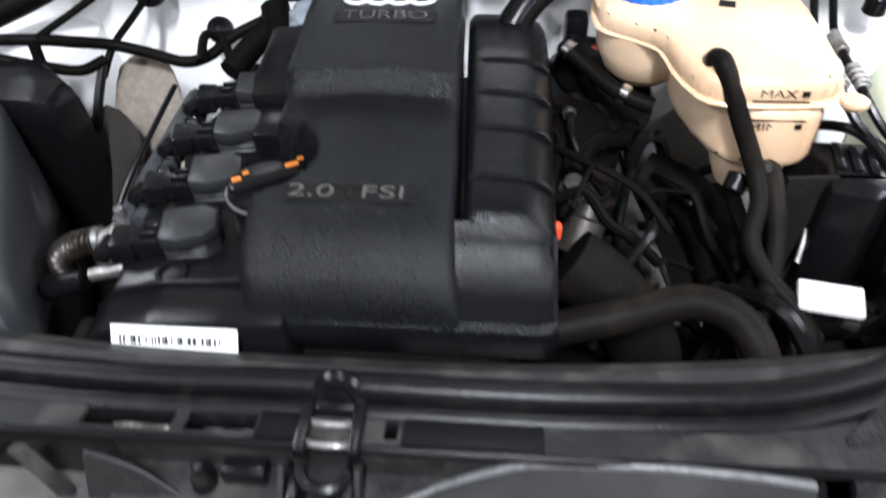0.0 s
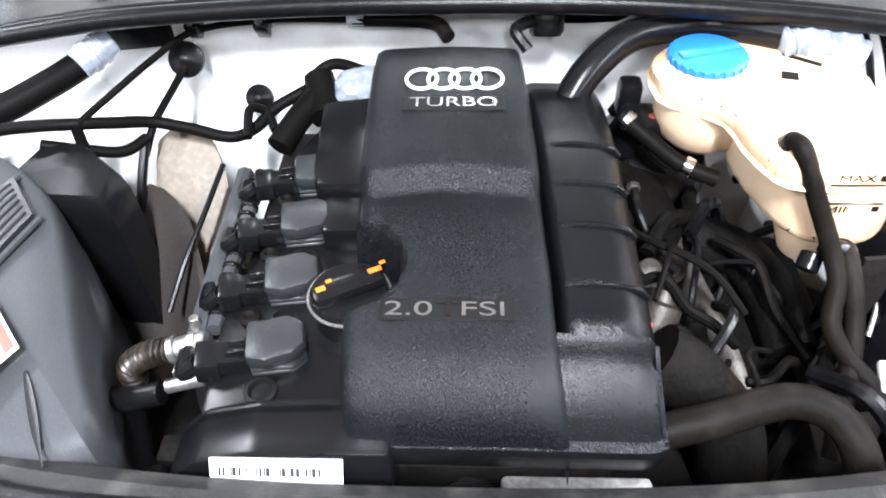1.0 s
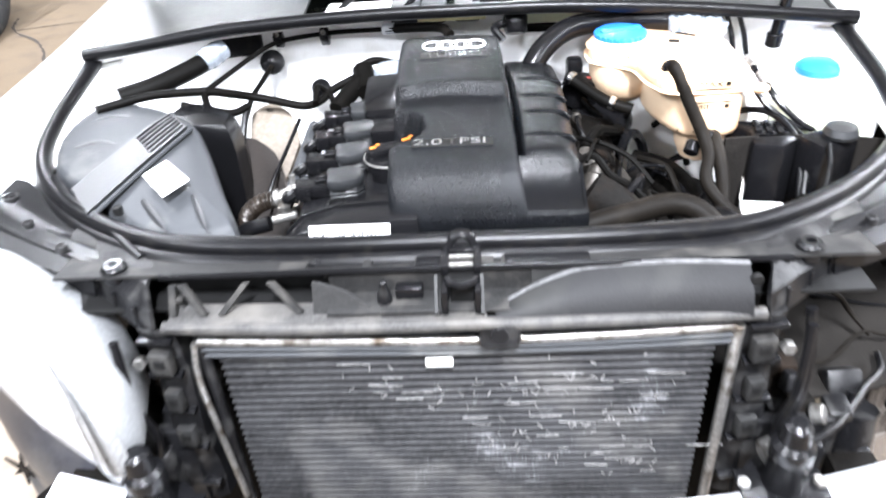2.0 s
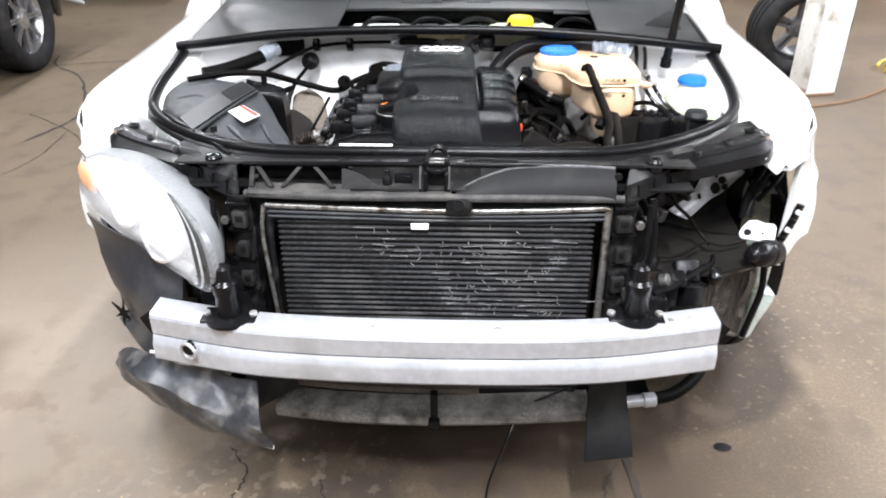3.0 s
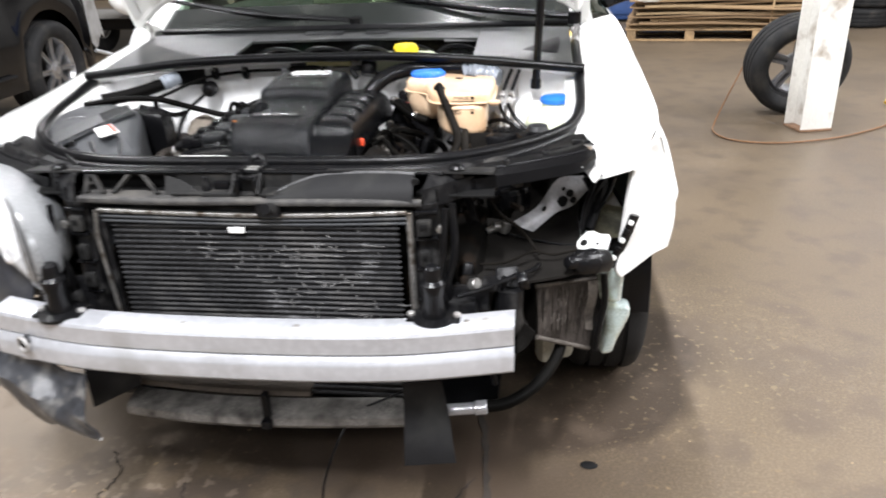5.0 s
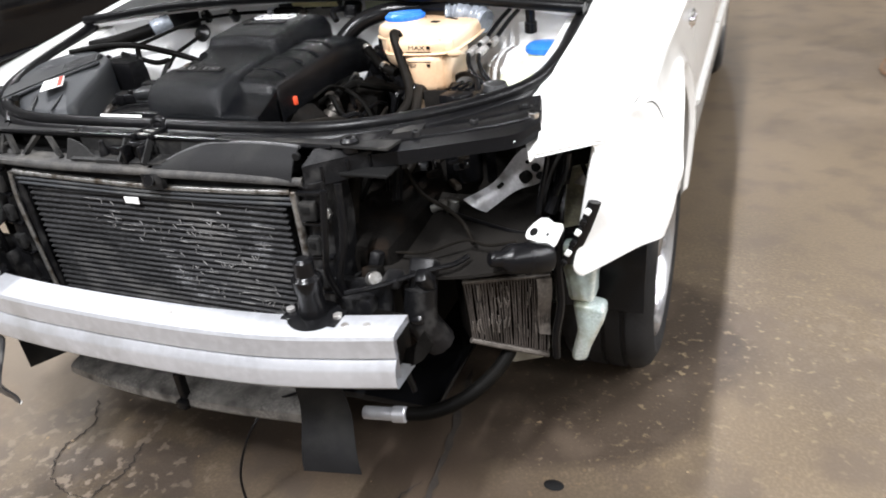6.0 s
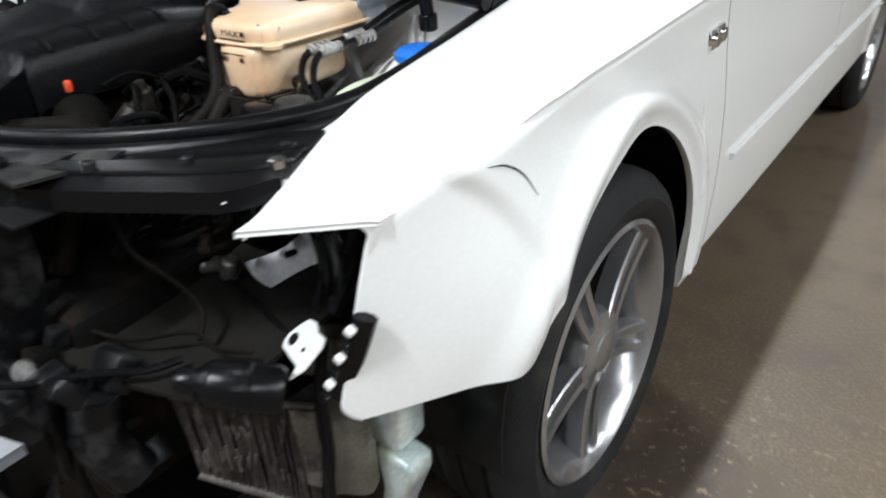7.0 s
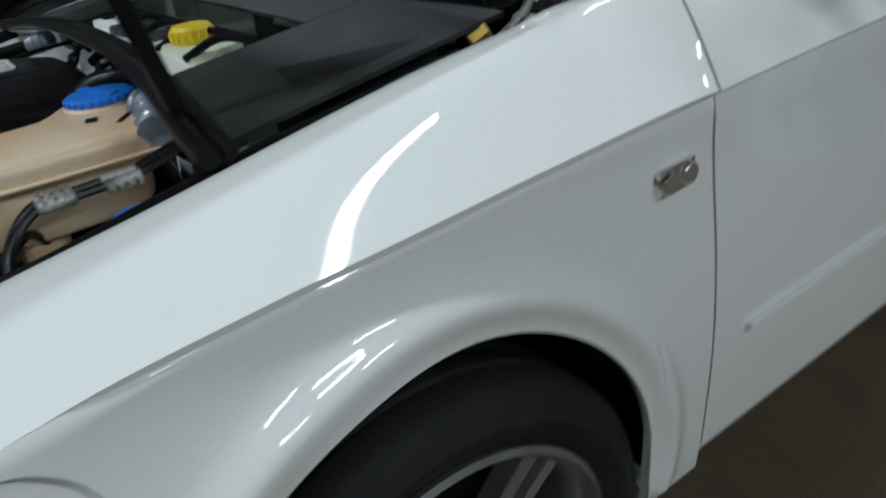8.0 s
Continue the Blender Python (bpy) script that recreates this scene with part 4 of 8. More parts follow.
# deformable stubs behind the beam and the posts on top
for s in (1, -1):
    g = Geo()
    px, py = (0.390, 0.036) if s > 0 else (-0.376, 0.010)
    lathe(g, [(0.046, 0.546), (0.046, 0.552), (0.024, 0.556), (0.022, 0.60), (0.025, 0.605), (0.025, 0.625), (0.018, 0.632), (0.016, 0.655), (0.010, 0.66)], 24, pose(px, py, 0))
    box(g, (px, py, 0.550), (0.105, 0.05, 0.008), 0.003)
    post = part("mount_post", g, BLACK, CAR, "black plastic bumper mount post")
    for dx in (-0.045, 0.045):
        b = Geo()
        rod(b, (px + dx, py, 0.552), (px + dx, py, 0.560), 0.008, n=6)
        part("bolt", b, CAST, post)
    r = Geo()
    box(r, (s * 0.43, 0.42, 0.50), (0.075, 0.66, 0.11), 0.012)
    box(r, (s * 0.43, 0.125, 0.50), (0.12, 0.02, 0.15), 0.006)
    part("frame_rail", r, DUSTY, CAR, "black painted front frame rail")

# condenser with a shiny top pipe and rows of flat tubes
g = Geo()
box(g, (0.005, 0.137, 0.565), (0.60, 0.022, 0.35))
cond = part("condenser", g, CORE, CAR, "dusty black condenser with bent fins and scratches")
for k in range(25):
    flat_tube = Geo()
    box(flat_tube, (0.008, 0.124, 0.405 + 0.0122 * k), (0.612, 0.008, 0.0058), 0.002, seg=1)
    part("tube", flat_tube, FINS, cond)
rc = random.Random(23)
SPOTS = ((0.10, 0.615), (0.14, 0.565), (0.20, 0.59), (-0.09, 0.655), (0.02, 0.63), (0.25, 0.51), (0.17, 0.50), (0.08, 0.54), (0.23, 0.64), (0.12, 0.66))
for k in range(130):
    f_ = Geo()
    cx, cz = SPOTS[int(len(SPOTS) * rc.random() ** 1.2)]
    x, z = cx + rc.gauss(0, 0.034), min(0.69, max(0.42, cz + rc.gauss(0, 0.018)))
    if k % 3:
        z = 0.4111 + 0.0122 * round((z - 0.4111) / 0.0122)
        dx, dz = rc.uniform(-0.004, 0.004), rc.uniform(0.002, 0.0052)
        rod(f_, (x - dx, 0.1212, z - dz), (x + dx, 0.1206, z + dz), rc.uniform(0.0006, 0.0014), n=5)
    else:
        z = 0.405 + 0.0122 * round((z - 0.405) / 0.0122)
        w_ = rc.uniform(0.006, 0.024)
        rod(f_, (x - w_, 0.1202, z + rc.uniform(-0.002, 0.002)), (x + w_, 0.1202, z + rc.uniform(-0.002, 0.002)), rc.uniform(0.0005, 0.0010), n=5)
    part("bent_fin", f_, BENT, cond)
for z, r, sag in ((0.733, 0.0062, 0.008), (0.720, 0.0036, 0.006), (0.710, 0.0032, 0.005)):
    g = Geo()
    tube(g, [(-0.315, 0.118, z), (-0.15, 0.118, z - 0.6 * sag), (0.02, 0.117, z - sag), (0.18, 0.118, z - 0.7 * sag), (0.332, 0.121, z)], r, 10)
    part("header_pipe", g, COUPLE if r > 0.006 else GREY, cond, "dull aluminium header pipe" if r > 0.006 else "")
for x in (-0.315, 0.337):
    g = Geo()
    rod(g, (x, 0.125, 0.40), (x * 0.999, 0.122, 0.735), 0.0075)
    part("end_tank", g, DUSTY if x < 0 else COUPLE, cond)
g = Geo()
box(g, (-0.02, 0.113, 0.694), (0.034, 0.003, 0.013), 0.001)
part("sticker", g, PAPER, cond, "small white sticker")
g = Geo()
tube(g, [(-0.318, 0.112, 0.735), (-0.325, 0.110, 0.68), (-0.322, 0.110, 0.60), (-0.312, 0.110, 0.45)], 0.0045, 8)
part("side_pipe", g, COUPLE, cond)
# side carriers of the cooling pack
for s in (1, -1):
    g = Geo()
    sheet(g, [[(s * x, y + 0.006 * math.sin(30 * z), z) for x, y in ((0.345, 0.150), (0.350, 0.128), (0.362, 0.122), (0.378, 0.124), (0.388, 0.132), (0.392, 0.165), (0.392, 0.20))] for z in np.linspace(0.43, 0.752, 14)], 0.004, s)
    pack = part("side_carrier", g, DUSTY, CAR, "dusty black plastic radiator carrier with ribs and clips")
    for z in (0.47, 0.545, 0.615, 0.68, 0.735):
        r_ = Geo()
        box(r_, (s * 0.370, 0.120, z), (0.046, 0.014, 0.007), 0.002, (8, 0, s * 6))
        part("cross_rib", r_, BLACK, pack)
    for z, w in ((0.705, 0.030), (0.640, 0.022), (0.575, 0.026)):
        r_ = Geo()
        box(r_, (s * 0.366, 0.112, z), (w, 0.016, 0.034), 0.004, (0, 0, s * 10))
        part("clip_block", r_, DUSTLIP, pack)
        r_ = Geo()
        box(r_, (s * 0.366, 0.1035, z + 0.004), (w * 0.5, 0.003, 0.012), 0.001, (0, 0, s * 10))
        part("clip_slot", r_, INK_SHADE, pack)
    r_ = Geo()
    rod(r_, (s * 0.398, 0.122, 0.700), (s * 0.398, 0.112, 0.701), 0.009, n=6)
    part("bolt", r_, COUPLE, pack)
    g = Geo()
    tube(g, [(s * 0.41, 0.10, 0.75), (s * 0.405, 0.085, 0.66), (s * 0.395, 0.09, 0.60), (s * 0.41, 0.10, 0.54)], 0.006, 8)
    part("wiring", g, RUBBER, CAR)

# lock carrier: cross member over the cooling pack, cut open in places
bow = lambda x: 0.055 * (abs(x) / 0.5) ** 2.4
HOLES = [(-0.178, -0.108), (-0.098, -0.045)]
SLOT = (0.050, 0.060)
g = Geo()
prof_rear = [(0.188, 0.797), (0.198, 0.803), (0.210, 0.807), (0.222, 0.808), (0.235, 0.80), (0.24, 0.75)]
sheet(g, [[(x, y + bow(x), z - 0.01 * (abs(x) / 0.6) ** 2) for y, z in prof_rear] for x in np.linspace(-0.52, 0.52, 43)], 0.004, -1)


def shelf(x, v):
    """Top of the carrier, from the ridge below the seal to its front edge."""
    return (x, 0.158 + 0.15 * bow(x) + (0.030 + 0.85 * bow(x)) * v, 0.8035 - 0.0065 * v - 0.01 * (abs(x) / 0.6) ** 2)


for xa, xb, va, vb in ((-0.50, HOLES[0][0], 0, 1), (HOLES[0][0], HOLES[1][1], 0, 0.16), (HOLES[0][0], HOLES[1][1], 0.9, 1), (HOLES[0][1], HOLES[1][0], 0.16, 0.9), (HOLES[1][1], SLOT[0], 0, 1), (SLOT[0], SLOT[1], 0, 0.2), (SLOT[1], 0.50, 0, 1)):
    sheet(g, [[shelf(x, v) for v in np.linspace(vb, va, 4)] for x in np.linspace(xa, xb, max(3, int((xb - xa) / 0.02)))], 0.004, 1)
carrier = part("lock_carrier", g, DUSTLIP, CAR, "dusty black plastic lock carrier with struts and openings", 30)
o = Geo()
tube(o, [shelf(x, 0.0) for x in np.linspace(-0.36, 0.40, 20)], 0.0045, 8, smooth=1)
part("shelf_edge", o, BLACK, carrier)
o = Geo()
tube(o, [(x, 0.186 + bow(x), 0.799 - 0.01 * (abs(x) / 0.6) ** 2) for x in np.linspace(-0.45, 0.45, 25)], 0.004, 8, smooth=1)
part("shelf_rib", o, RUBBER, carrier)
# near-black sheets stand in for the shade behind the openings
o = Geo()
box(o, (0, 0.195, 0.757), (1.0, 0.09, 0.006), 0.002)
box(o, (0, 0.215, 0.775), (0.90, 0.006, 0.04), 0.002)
part("carrier_floor", o, INK_SHADE, carrier)
# rounded lower lip along the whole front
o = Geo()
lip_line = [(x, 0.112 - 0.004 * math.cos(4 * x) + 0.006 * (abs(x) / 0.36) ** 4, 0.7575 - 0.003 * (x > 0.06) + 0.002 * math.sin(9 * x)) for x in np.linspace(-0.352, 0.362, 25)]
tube(o, lip_line, 0.0078, 10, smooth=1, flat=0.9)
part("front_lip", o, DUSTPALE, carrier, "dusty grey front lip")
o = Geo()
sheet(o, [[(x, 0.108 + 0.042 * v - 0.004 * math.cos(4 * x), 0.762 + 0.006 * v + 0.002 * math.sin(9 * x)) for v in np.linspace(0, 1, 5)] for x in np.linspace(-0.346, 0.040, 21)], 0.003, 1)
part("lip_ledge", o, DUSTPALE, carrier, "dust-covered ledge below the struts")
o = Geo()
sheet(o, [[(x, 0.122, 0.754), (x, 0.129, 0.745), (x, 0.133, 0.732)] for x in np.linspace(-0.345, 0.355, 15)], 0.003, -1)
part("sealing_flap", o, MATTE, carrier)
# trussed opening: three flat struts between the shelf and the lip
for xt, xb_ in ((-0.328, -0.302), (-0.248, -0.280), (-0.218, -0.184), (-0.338, -0.340)):
    o = Geo()
    a, b = np.array((xt, 0.150, 0.798)), np.array((xb_, 0.134, 0.764))
    sheet(o, [[tuple(a + (b - a) * v + np.array((w, 0.0, 0.0))) for v in np.linspace(0, 1, 4)] for w in (-0.0042, 0.0042)], 0.010, 1)
    part("strut", o, DUSTLIP, carrier)
o = Geo()
box(o, (-0.333, 0.140, 0.783), (0.012, 0.012, 0.006), 0.002)
part("strut", o, DUSTLIP, carrier)
# black sheet paints the shade behind the struts
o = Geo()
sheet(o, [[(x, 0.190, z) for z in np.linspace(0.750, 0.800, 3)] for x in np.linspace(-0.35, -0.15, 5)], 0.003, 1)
part("truss_back", o, INK_SHADE, carrier)
# web beside the truss, its edge falling towards the lock
web_top = lut([(-0.166, 0.796), (-0.150, 0.792), (-0.125, 0.783), (-0.105, 0.771), (-0.088, 0.762)])
o = Geo()
sheet(o, [[(x, 0.130 + (z - 0.760) * 0.5, z) for z in np.linspace(0.758, web_top(x), 5)] for x in np.linspace(-0.168, -0.088, 12)], 0.004, -1)
part("web", o, DUSTLIP, carrier)
o = Geo()
tube(o, [(x, 0.129 + (web_top(x) - 0.760) * 0.5, web_top(x)) for x in np.linspace(-0.168, -0.086, 10)], 0.0022, 8, smooth=2)
part("web_edge", o, DUSTLIP, carrier)
# recessed middle with a peg, a block and a low rail
o = Geo()
sheet(o, [[(x, 0.160 + 0.15 * bow(x), 0.800), (x, 0.161, 0.782), (x, 0.158, 0.769), (x, 0.120, 0.765)] for x in np.linspace(-0.150, 0.170, 17)], 0.003, 1)
part("middle_recess", o, DUSTLIP, carrier)
o = Geo()
lathe(o, [(0.010, 0.766), (0.0085, 0.780), (0.005, 0.790), (0.0045, 0.797), (0.002, 0.799)], 14, pose(-0.082, 0.142, 0))
part("peg", o, DUSTY, carrier)
o = Geo()
box(o, (-0.052, 0.150, 0.777), (0.034, 0.016, 0.018), 0.003)
part("block", o, BLACK, carrier)
o = Geo()
box(o, (-0.046, 0.124, 0.766), (0.080, 0.012, 0.010), 0.003)
part("low_rail", o, DUSTLIP, carrier)
for x in (-0.020, 0.034):
    o = Geo()
    sheet(o, [[(x + 0.004 * k, 0.150 - 0.030 * v, 0.798 - 0.034 * v) for v in np.linspace(0, 1, 4)] for k in (0, 1)], 0.014, 1)
    part("rib", o, DUSTLIP, carrier)
o = Geo()
tube(o, [(-0.160, 0.178, 0.786), (-0.130, 0.174, 0.788), (-0.112, 0.176, 0.786)], 0.004, 8)
part("catch_rail", o, COUPLE, carrier, "dull metal part inside the opening")
o = Geo()
tube(o, [(-0.090, 0.180, 0.786), (-0.07, 0.176, 0.784), (-0.05, 0.178, 0.786)], 0.004, 8)
part("inner_web", o, DARKGREY, carrier)
# flat plates beside the lock
for xa, xb in ((-0.043, -0.014), (0.064, 0.165)):
    o = Geo()
    sheet(o, [[(p[0], p[1], p[2] + 0.003) for p in (shelf(x, v) for v in np.linspace(0.95, 0.05, 3))] for x in np.linspace(xa, xb, 5)], 0.003, 1)
    part("cover_plate", o, BLACK, carrier)
# bonnet lock: a slotted black housing with two bright catches over a round well
o = Geo()
box(o, (0.012, 0.190, 0.803), (0.034, 0.012, 0.014), 0.003)
tube(o, [(-0.004, 0.200, 0.806), (0.002, 0.203, 0.817), (0.012, 0.204, 0.821), (0.022, 0.203, 0.817), (0.028, 0.200, 0.806)], 0.008, 8)
lock_hoop = o
o = Geo()
tube(o, [(0.012 + 0.017 * math.cos(a), 0.140 + 0.014 * math.sin(a), 0.801) for a in np.linspace(math.pi, 2 * math.pi, 11)], 0.0045, 8, smooth=2)
lock = part("bonnet_lock", lock_hoop, BLACK, carrier, "black bonnet lock with bright catches")
part("well_rim", o, BLACK, lock)
for x in (-0.008, 0.031):
    o = Geo()
    box(o, (x, 0.172, 0.805), (0.010, 0.046, 0.014), 0.003)
    part("cheek", o, BLACK, lock)
    o = Geo()
    box(o, (x, 0.128, 0.783), (0.008, 0.028, 0.034), 0.003)
    part("lower_cheek", o, BLACK, lock)
# black box in place of the shaded depth of the well
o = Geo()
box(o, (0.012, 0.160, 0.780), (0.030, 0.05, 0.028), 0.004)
part("lock_well", o, INK_SHADE, lock)
for dy in (0.0, 0.017):
    o = Geo()
    tube(o, [(-0.006, 0.160 + dy, 0.806), (0.004, 0.156 + dy, 0.809), (0.020, 0.156 + dy, 0.809), (0.030, 0.160 + dy, 0.806)], 0.0026, 8)
    part("catch", o, COUPLE, lock)
# scooped air inlet on one half of the carrier's face, with a raised rim
SCOOP = [(0.051, 0.136, 0.760), (0.070, 0.141, 0.767), (0.095, 0.148, 0.778), (0.130, 0.155, 0.790), (0.170, 0.159, 0.798), (0.250, 0.158, 0.802), (0.310, 0.155, 0.802), (0.346, 0.152, 0.801)]
crest = curve(SCOOP, 5)
o = Geo()
sheet(o, [[(p[0], 0.112 + (p[1] - 0.112) * v - 0.006 * math.sin(math.pi * v), 0.755 + (p[2] - 0.755) * v + 0.004 * math.sin(math.pi * v)) for v in np.linspace(0, 1, 10)] for p in crest], 0.003, -1)
part("air_inlet", o, MATTE, carrier, "smooth glossy black air inlet blade", 60)
# paler rim colour paints in the highlight along the blade's edge
o = Geo()
tube(o, [tuple(p + np.array((0.0, -0.0015, 0.001))) for p in crest], 0.0036, 8, smooth=0)
part("inlet_rim", o, mat("rubbed_plastic_edge", (0.075, 0.075, 0.077), 0.4, spread=0.4, scale=40), carrier)
o = Geo()
sheet(o, [[tuple(p + np.array((0, 0.001, 0.001)) + (np.array(shelf(p[0], 0.0)) - p) * v) for v in (0, 0.5, 1)] for p in crest[10:]], 0.003, 1)
part("inlet_shoulder", o, MATTE, carrier)
o = Geo()
rod(o, (0.350, 0.135, 0.793), (0.350, 0.128, 0.793), 0.007)
part("lug_hole", o, INK_SHADE, carrier)
for s in (1, -1):
    o = Geo()
    sheet(o, [[(s * x, y, z) for x, y, z in ((0.365 + 0.10 * u, 0.118 + 0.075 * u, 0.742 + 0.008 * u), (0.362 + 0.10 * u, 0.124 + 0.072 * u, 0.778 + 0.006 * u), (0.372 + 0.10 * u, 0.150 + 0.085 * u, 0.794 + 0.003 * u), (0.378 + 0.10 * u, 0.190 + 0.09 * u, 0.797 + 0.003 * u))] for u in np.linspace(0, 1, 5)], 0.005, -s)
    brk = part("bracket", o, DUSTY, carrier, "", 25)
    o = Geo()
    lathe(o, [(0.016, 0.788), (0.016, 0.806), (0.012, 0.811), (0.006, 0.811), (0.005, 0.800)], 18, pose(s * 0.425, 0.180, 0))
    part("stub", o, BLACK, brk)
    for u in (0.25, 0.6, 0.9):
        o = Geo()
        box(o, (s * (0.364 + 0.10 * u), 0.119 + 0.074 * u, 0.760 + 0.007 * u), (0.005, 0.012, 0.030), 0.001, (0, 0, s * 35))
        part("fin", o, BLACK, brk)
    # broad smooth end plate reaching the fender, with a stepped rib and an eye
    back = curve([(0.46, 0.262, 0.806), (0.53, 0.312, 0.806), (0.60, 0.362, 0.806), (0.655, 0.415, 0.808), (0.682, 0.425, 0.810)], 5)
    fore = curve([(0.46, 0.182, 0.782), (0.53, 0.210, 0.784), (0.61, 0.250, 0.786), (0.675, 0.285, 0.788), (0.705, 0.335, 0.792)], 5)
    o = Geo()
    rows = []
    for p, q in zip(back, fore):
        rows.append([(s * (p[0] + (q[0] - p[0]) * v), p[1] + (q[1] - p[1]) * v, p[2] + (q[2] - p[2]) * v + 0.006 * math.sin(math.pi * v) * (v > 0.4)) for v in np.linspace(0, 1, 9)] + [(s * (q[0] + 0.003), q[1] - 0.003, q[2] - 0.022)])
    sheet(o, rows, 0.004, -s)
    arm = part("end_arm", o, BLACK, carrier, "smooth black end plate of the carrier", 30)
    for (ex, ey, er) in ((0.668, 0.378, 0.012), (0.60, 0.300, 0.007), (0.52, 0.235, 0.007)):
        o = Geo()
        lathe(o, [(er, 0.796), (er, 0.805), (er * 0.75, 0.8065), (er * 0.6, 0.802), (0.001, 0.802)], 16, pose(s * ex, ey, 0))
        part("eye", o, DUSTY, arm)
    o = Geo()
    tube(o, [(s * (p[0] + (q[0] - p[0]) * 0.72), p[1] + (q[1] - p[1]) * 0.72, p[2] + (q[2] - p[2]) * 0.72 + 0.004) for p, q in zip(back[::4], fore[::4])], 0.0045, 8)
    part("arm_rib", o, BLACK, arm)
    o = Geo()
    rod(o, (s * 0.690, 0.345, 0.795), (s * 0.690, 0.345, 0.806), 0.010, n=6)
    part("bolt", o, CHROME, carrier)
    # painted tab of the fender below the plate
    o = Geo()
    sheet(o, [[(s * (0.672 + 0.035 * u), 0.300 + 0.05 * u - 0.02 * v * (1 - u), 0.786 - 0.012 * v) for v in (0, 1)] for u in (0, 0.5, 1)], 0.003, 1)
    part("fender_tab", o, PAINT, CAR)

# round rubber seal about the engine bay
g = Geo()
SEAL = [(-0.68, 0.765, 0.884), (-0.682, 0.68, 0.86), (-0.68, 0.58, 0.839), (-0.66, 0.475, 0.821), (-0.6, 0.38, 0.814), (-0.49, 0.283, 0.811), (-0.36, 0.223, 0.809), (-0.2, 0.207, 0.809), (0.0, 0.207, 0.809), (0.2, 0.207, 0.809), (0.36, 0.223, 0.809), (0.49, 0.283, 0.811), (0.6, 0.38, 0.814), (0.66, 0.475, 0.821), (0.68, 0.58, 0.839), (0.682, 0.68, 0.86), (0.682, 0.78, 0.878), (0.682, 0.92, 0.899), (0.68, 1.05, 0.916)]
tube(g, SEAL, 0.0125, 12)
tube(g, [(x, y - 0.02 if z < 0.86 else y, z - 0.013) for x, y, z in SEAL], 0.013, 10, flat=0.5)
part("bay_seal", g, RUBBER, CAR, "black rubber seal round the engine bay")
g = Geo()
REAR = [(-0.690, 0.745, 0.896), (-0.60, 0.748, 0.905), (-0.42, 0.772, 0.922), (-0.2, 0.785, 0.929), (0, 0.787, 0.93), (0.2, 0.782, 0.929), (0.42, 0.768, 0.918), (0.60, 0.745, 0.904), (0.695, 0.738, 0.896)]
tube(g, REAR, 0.012, 12)
tube(g, [(x, y + 0.022, z - 0.004) for x, y, z in REAR], 0.012, 10, flat=0.4)
part("rear_seal", g, RUBBER, CAR, "black rubber seal on the plenum edge")

# headlamp, still fitted on the car's right
OUT = [(-0.735, 0.765), (-0.655, 0.795), (-0.555, 0.800), (-0.460, 0.773), (-0.405, 0.726), (-0.388, 0.665), (-0.398, 0.615), (-0.442, 0.595), (-0.60, 0.605), (-0.70, 0.620), (-0.785, 0.650), (-0.780, 0.705)]
lamp_y = lambda x: 0.040 + (-0.441 - x) * 0.80
rim_pts = [np.array((p[0], lamp_y(p[0]), p[1])) for p in curve([(x, z, 0) for x, z in OUT], 6, True)]
cen = sum(rim_pts) / len(rim_pts)
fwd = np.array((-0.58, -0.75, 0.30))
rows = []
for k in range(9):
    a = k / 8
    rows.append([cen + (p - cen) * a + fwd * 0.045 * (1 - a * a) for p in rim_pts + rim_pts[:1]])
g = Geo()
sheet(g, rows, 0.004, -1)
lens = Geo()
sheet(lens, rows, 0.0, 1)
head = Geo()
inward = np.array((0.05, 0.99, -0.08))
rows = [[p + inward * d for p in rim_pts + rim_pts[:1]] for d in (0.0, 0.05)]
rows += [[cen + (p - cen) * k + inward * d for p in rim_pts + rim_pts[:1]] for k, d in ((0.8, 0.13), (0.4, 0.16), (0.02, 0.16))]
sheet(head, rows)
lamp = part("headlamp", head, mat("lamp_housing_grey", (0.20, 0.205, 0.21), 0.35, spread=0.2), CAR, "clouded clear headlamp with amber indicator, still fitted")
lob = part("lens", g, LENS, lamp)
lob.visible_shadow = False
for bx, bz, br in ((-0.525, 0.692, 0.070), (-0.628, 0.712, 0.056)):
    bowl = Geo()
    c0 = np.array((bx, lamp_y(bx), bz))
    aim = along(tuple(c0 - fwd * 0.012), tuple(c0 + fwd))
    lathe(bowl, [(0.012, -0.06), (br * 0.6, -0.045), (br * 0.85, -0.020), (br * 0.95, 0.004), (br, 0.012), (br + 0.005, 0.010), (br + 0.007, 0.002)], 36, aim)
    refl = part("reflector", bowl, REFLECT, lamp, "chromed reflector bowl")
    for k in range(10):
        a = 2 * math.pi * k / 10 + 0.3
        f_ = Geo()
        tube(f_, [tuple(aim @ Vector((r_ * br * math.cos(a), r_ * br * math.sin(a), h_))) for r_, h_ in ((0.30, -0.052), (0.62, -0.042), (0.90, -0.010))], 0.0016, 6)
        part("facet_edge", f_, CAST, refl)
    b_ = Geo()
    lathe(b_, [(0.010, -0.05), (0.012, -0.02), (0.009, 0.002), (0.002, 0.005)], 16, aim)
    part("bulb_shield", b_, CAST, refl)
inner = Geo()
rows = [[cen + (p - cen) * k + fwd * d for p in rim_pts + rim_pts[:1]] for k, d in ((0.98, -0.004), (0.84, -0.012), (0.82, -0.030), (0.55, -0.034), (0.02, -0.034))]
sheet(inner, rows)
part("bezel", inner, mat("lamp_bezel", (0.50, 0.505, 0.51), 0.22, 0.5, spread=0.12), lamp, "", 20)
shelf_ = Geo()
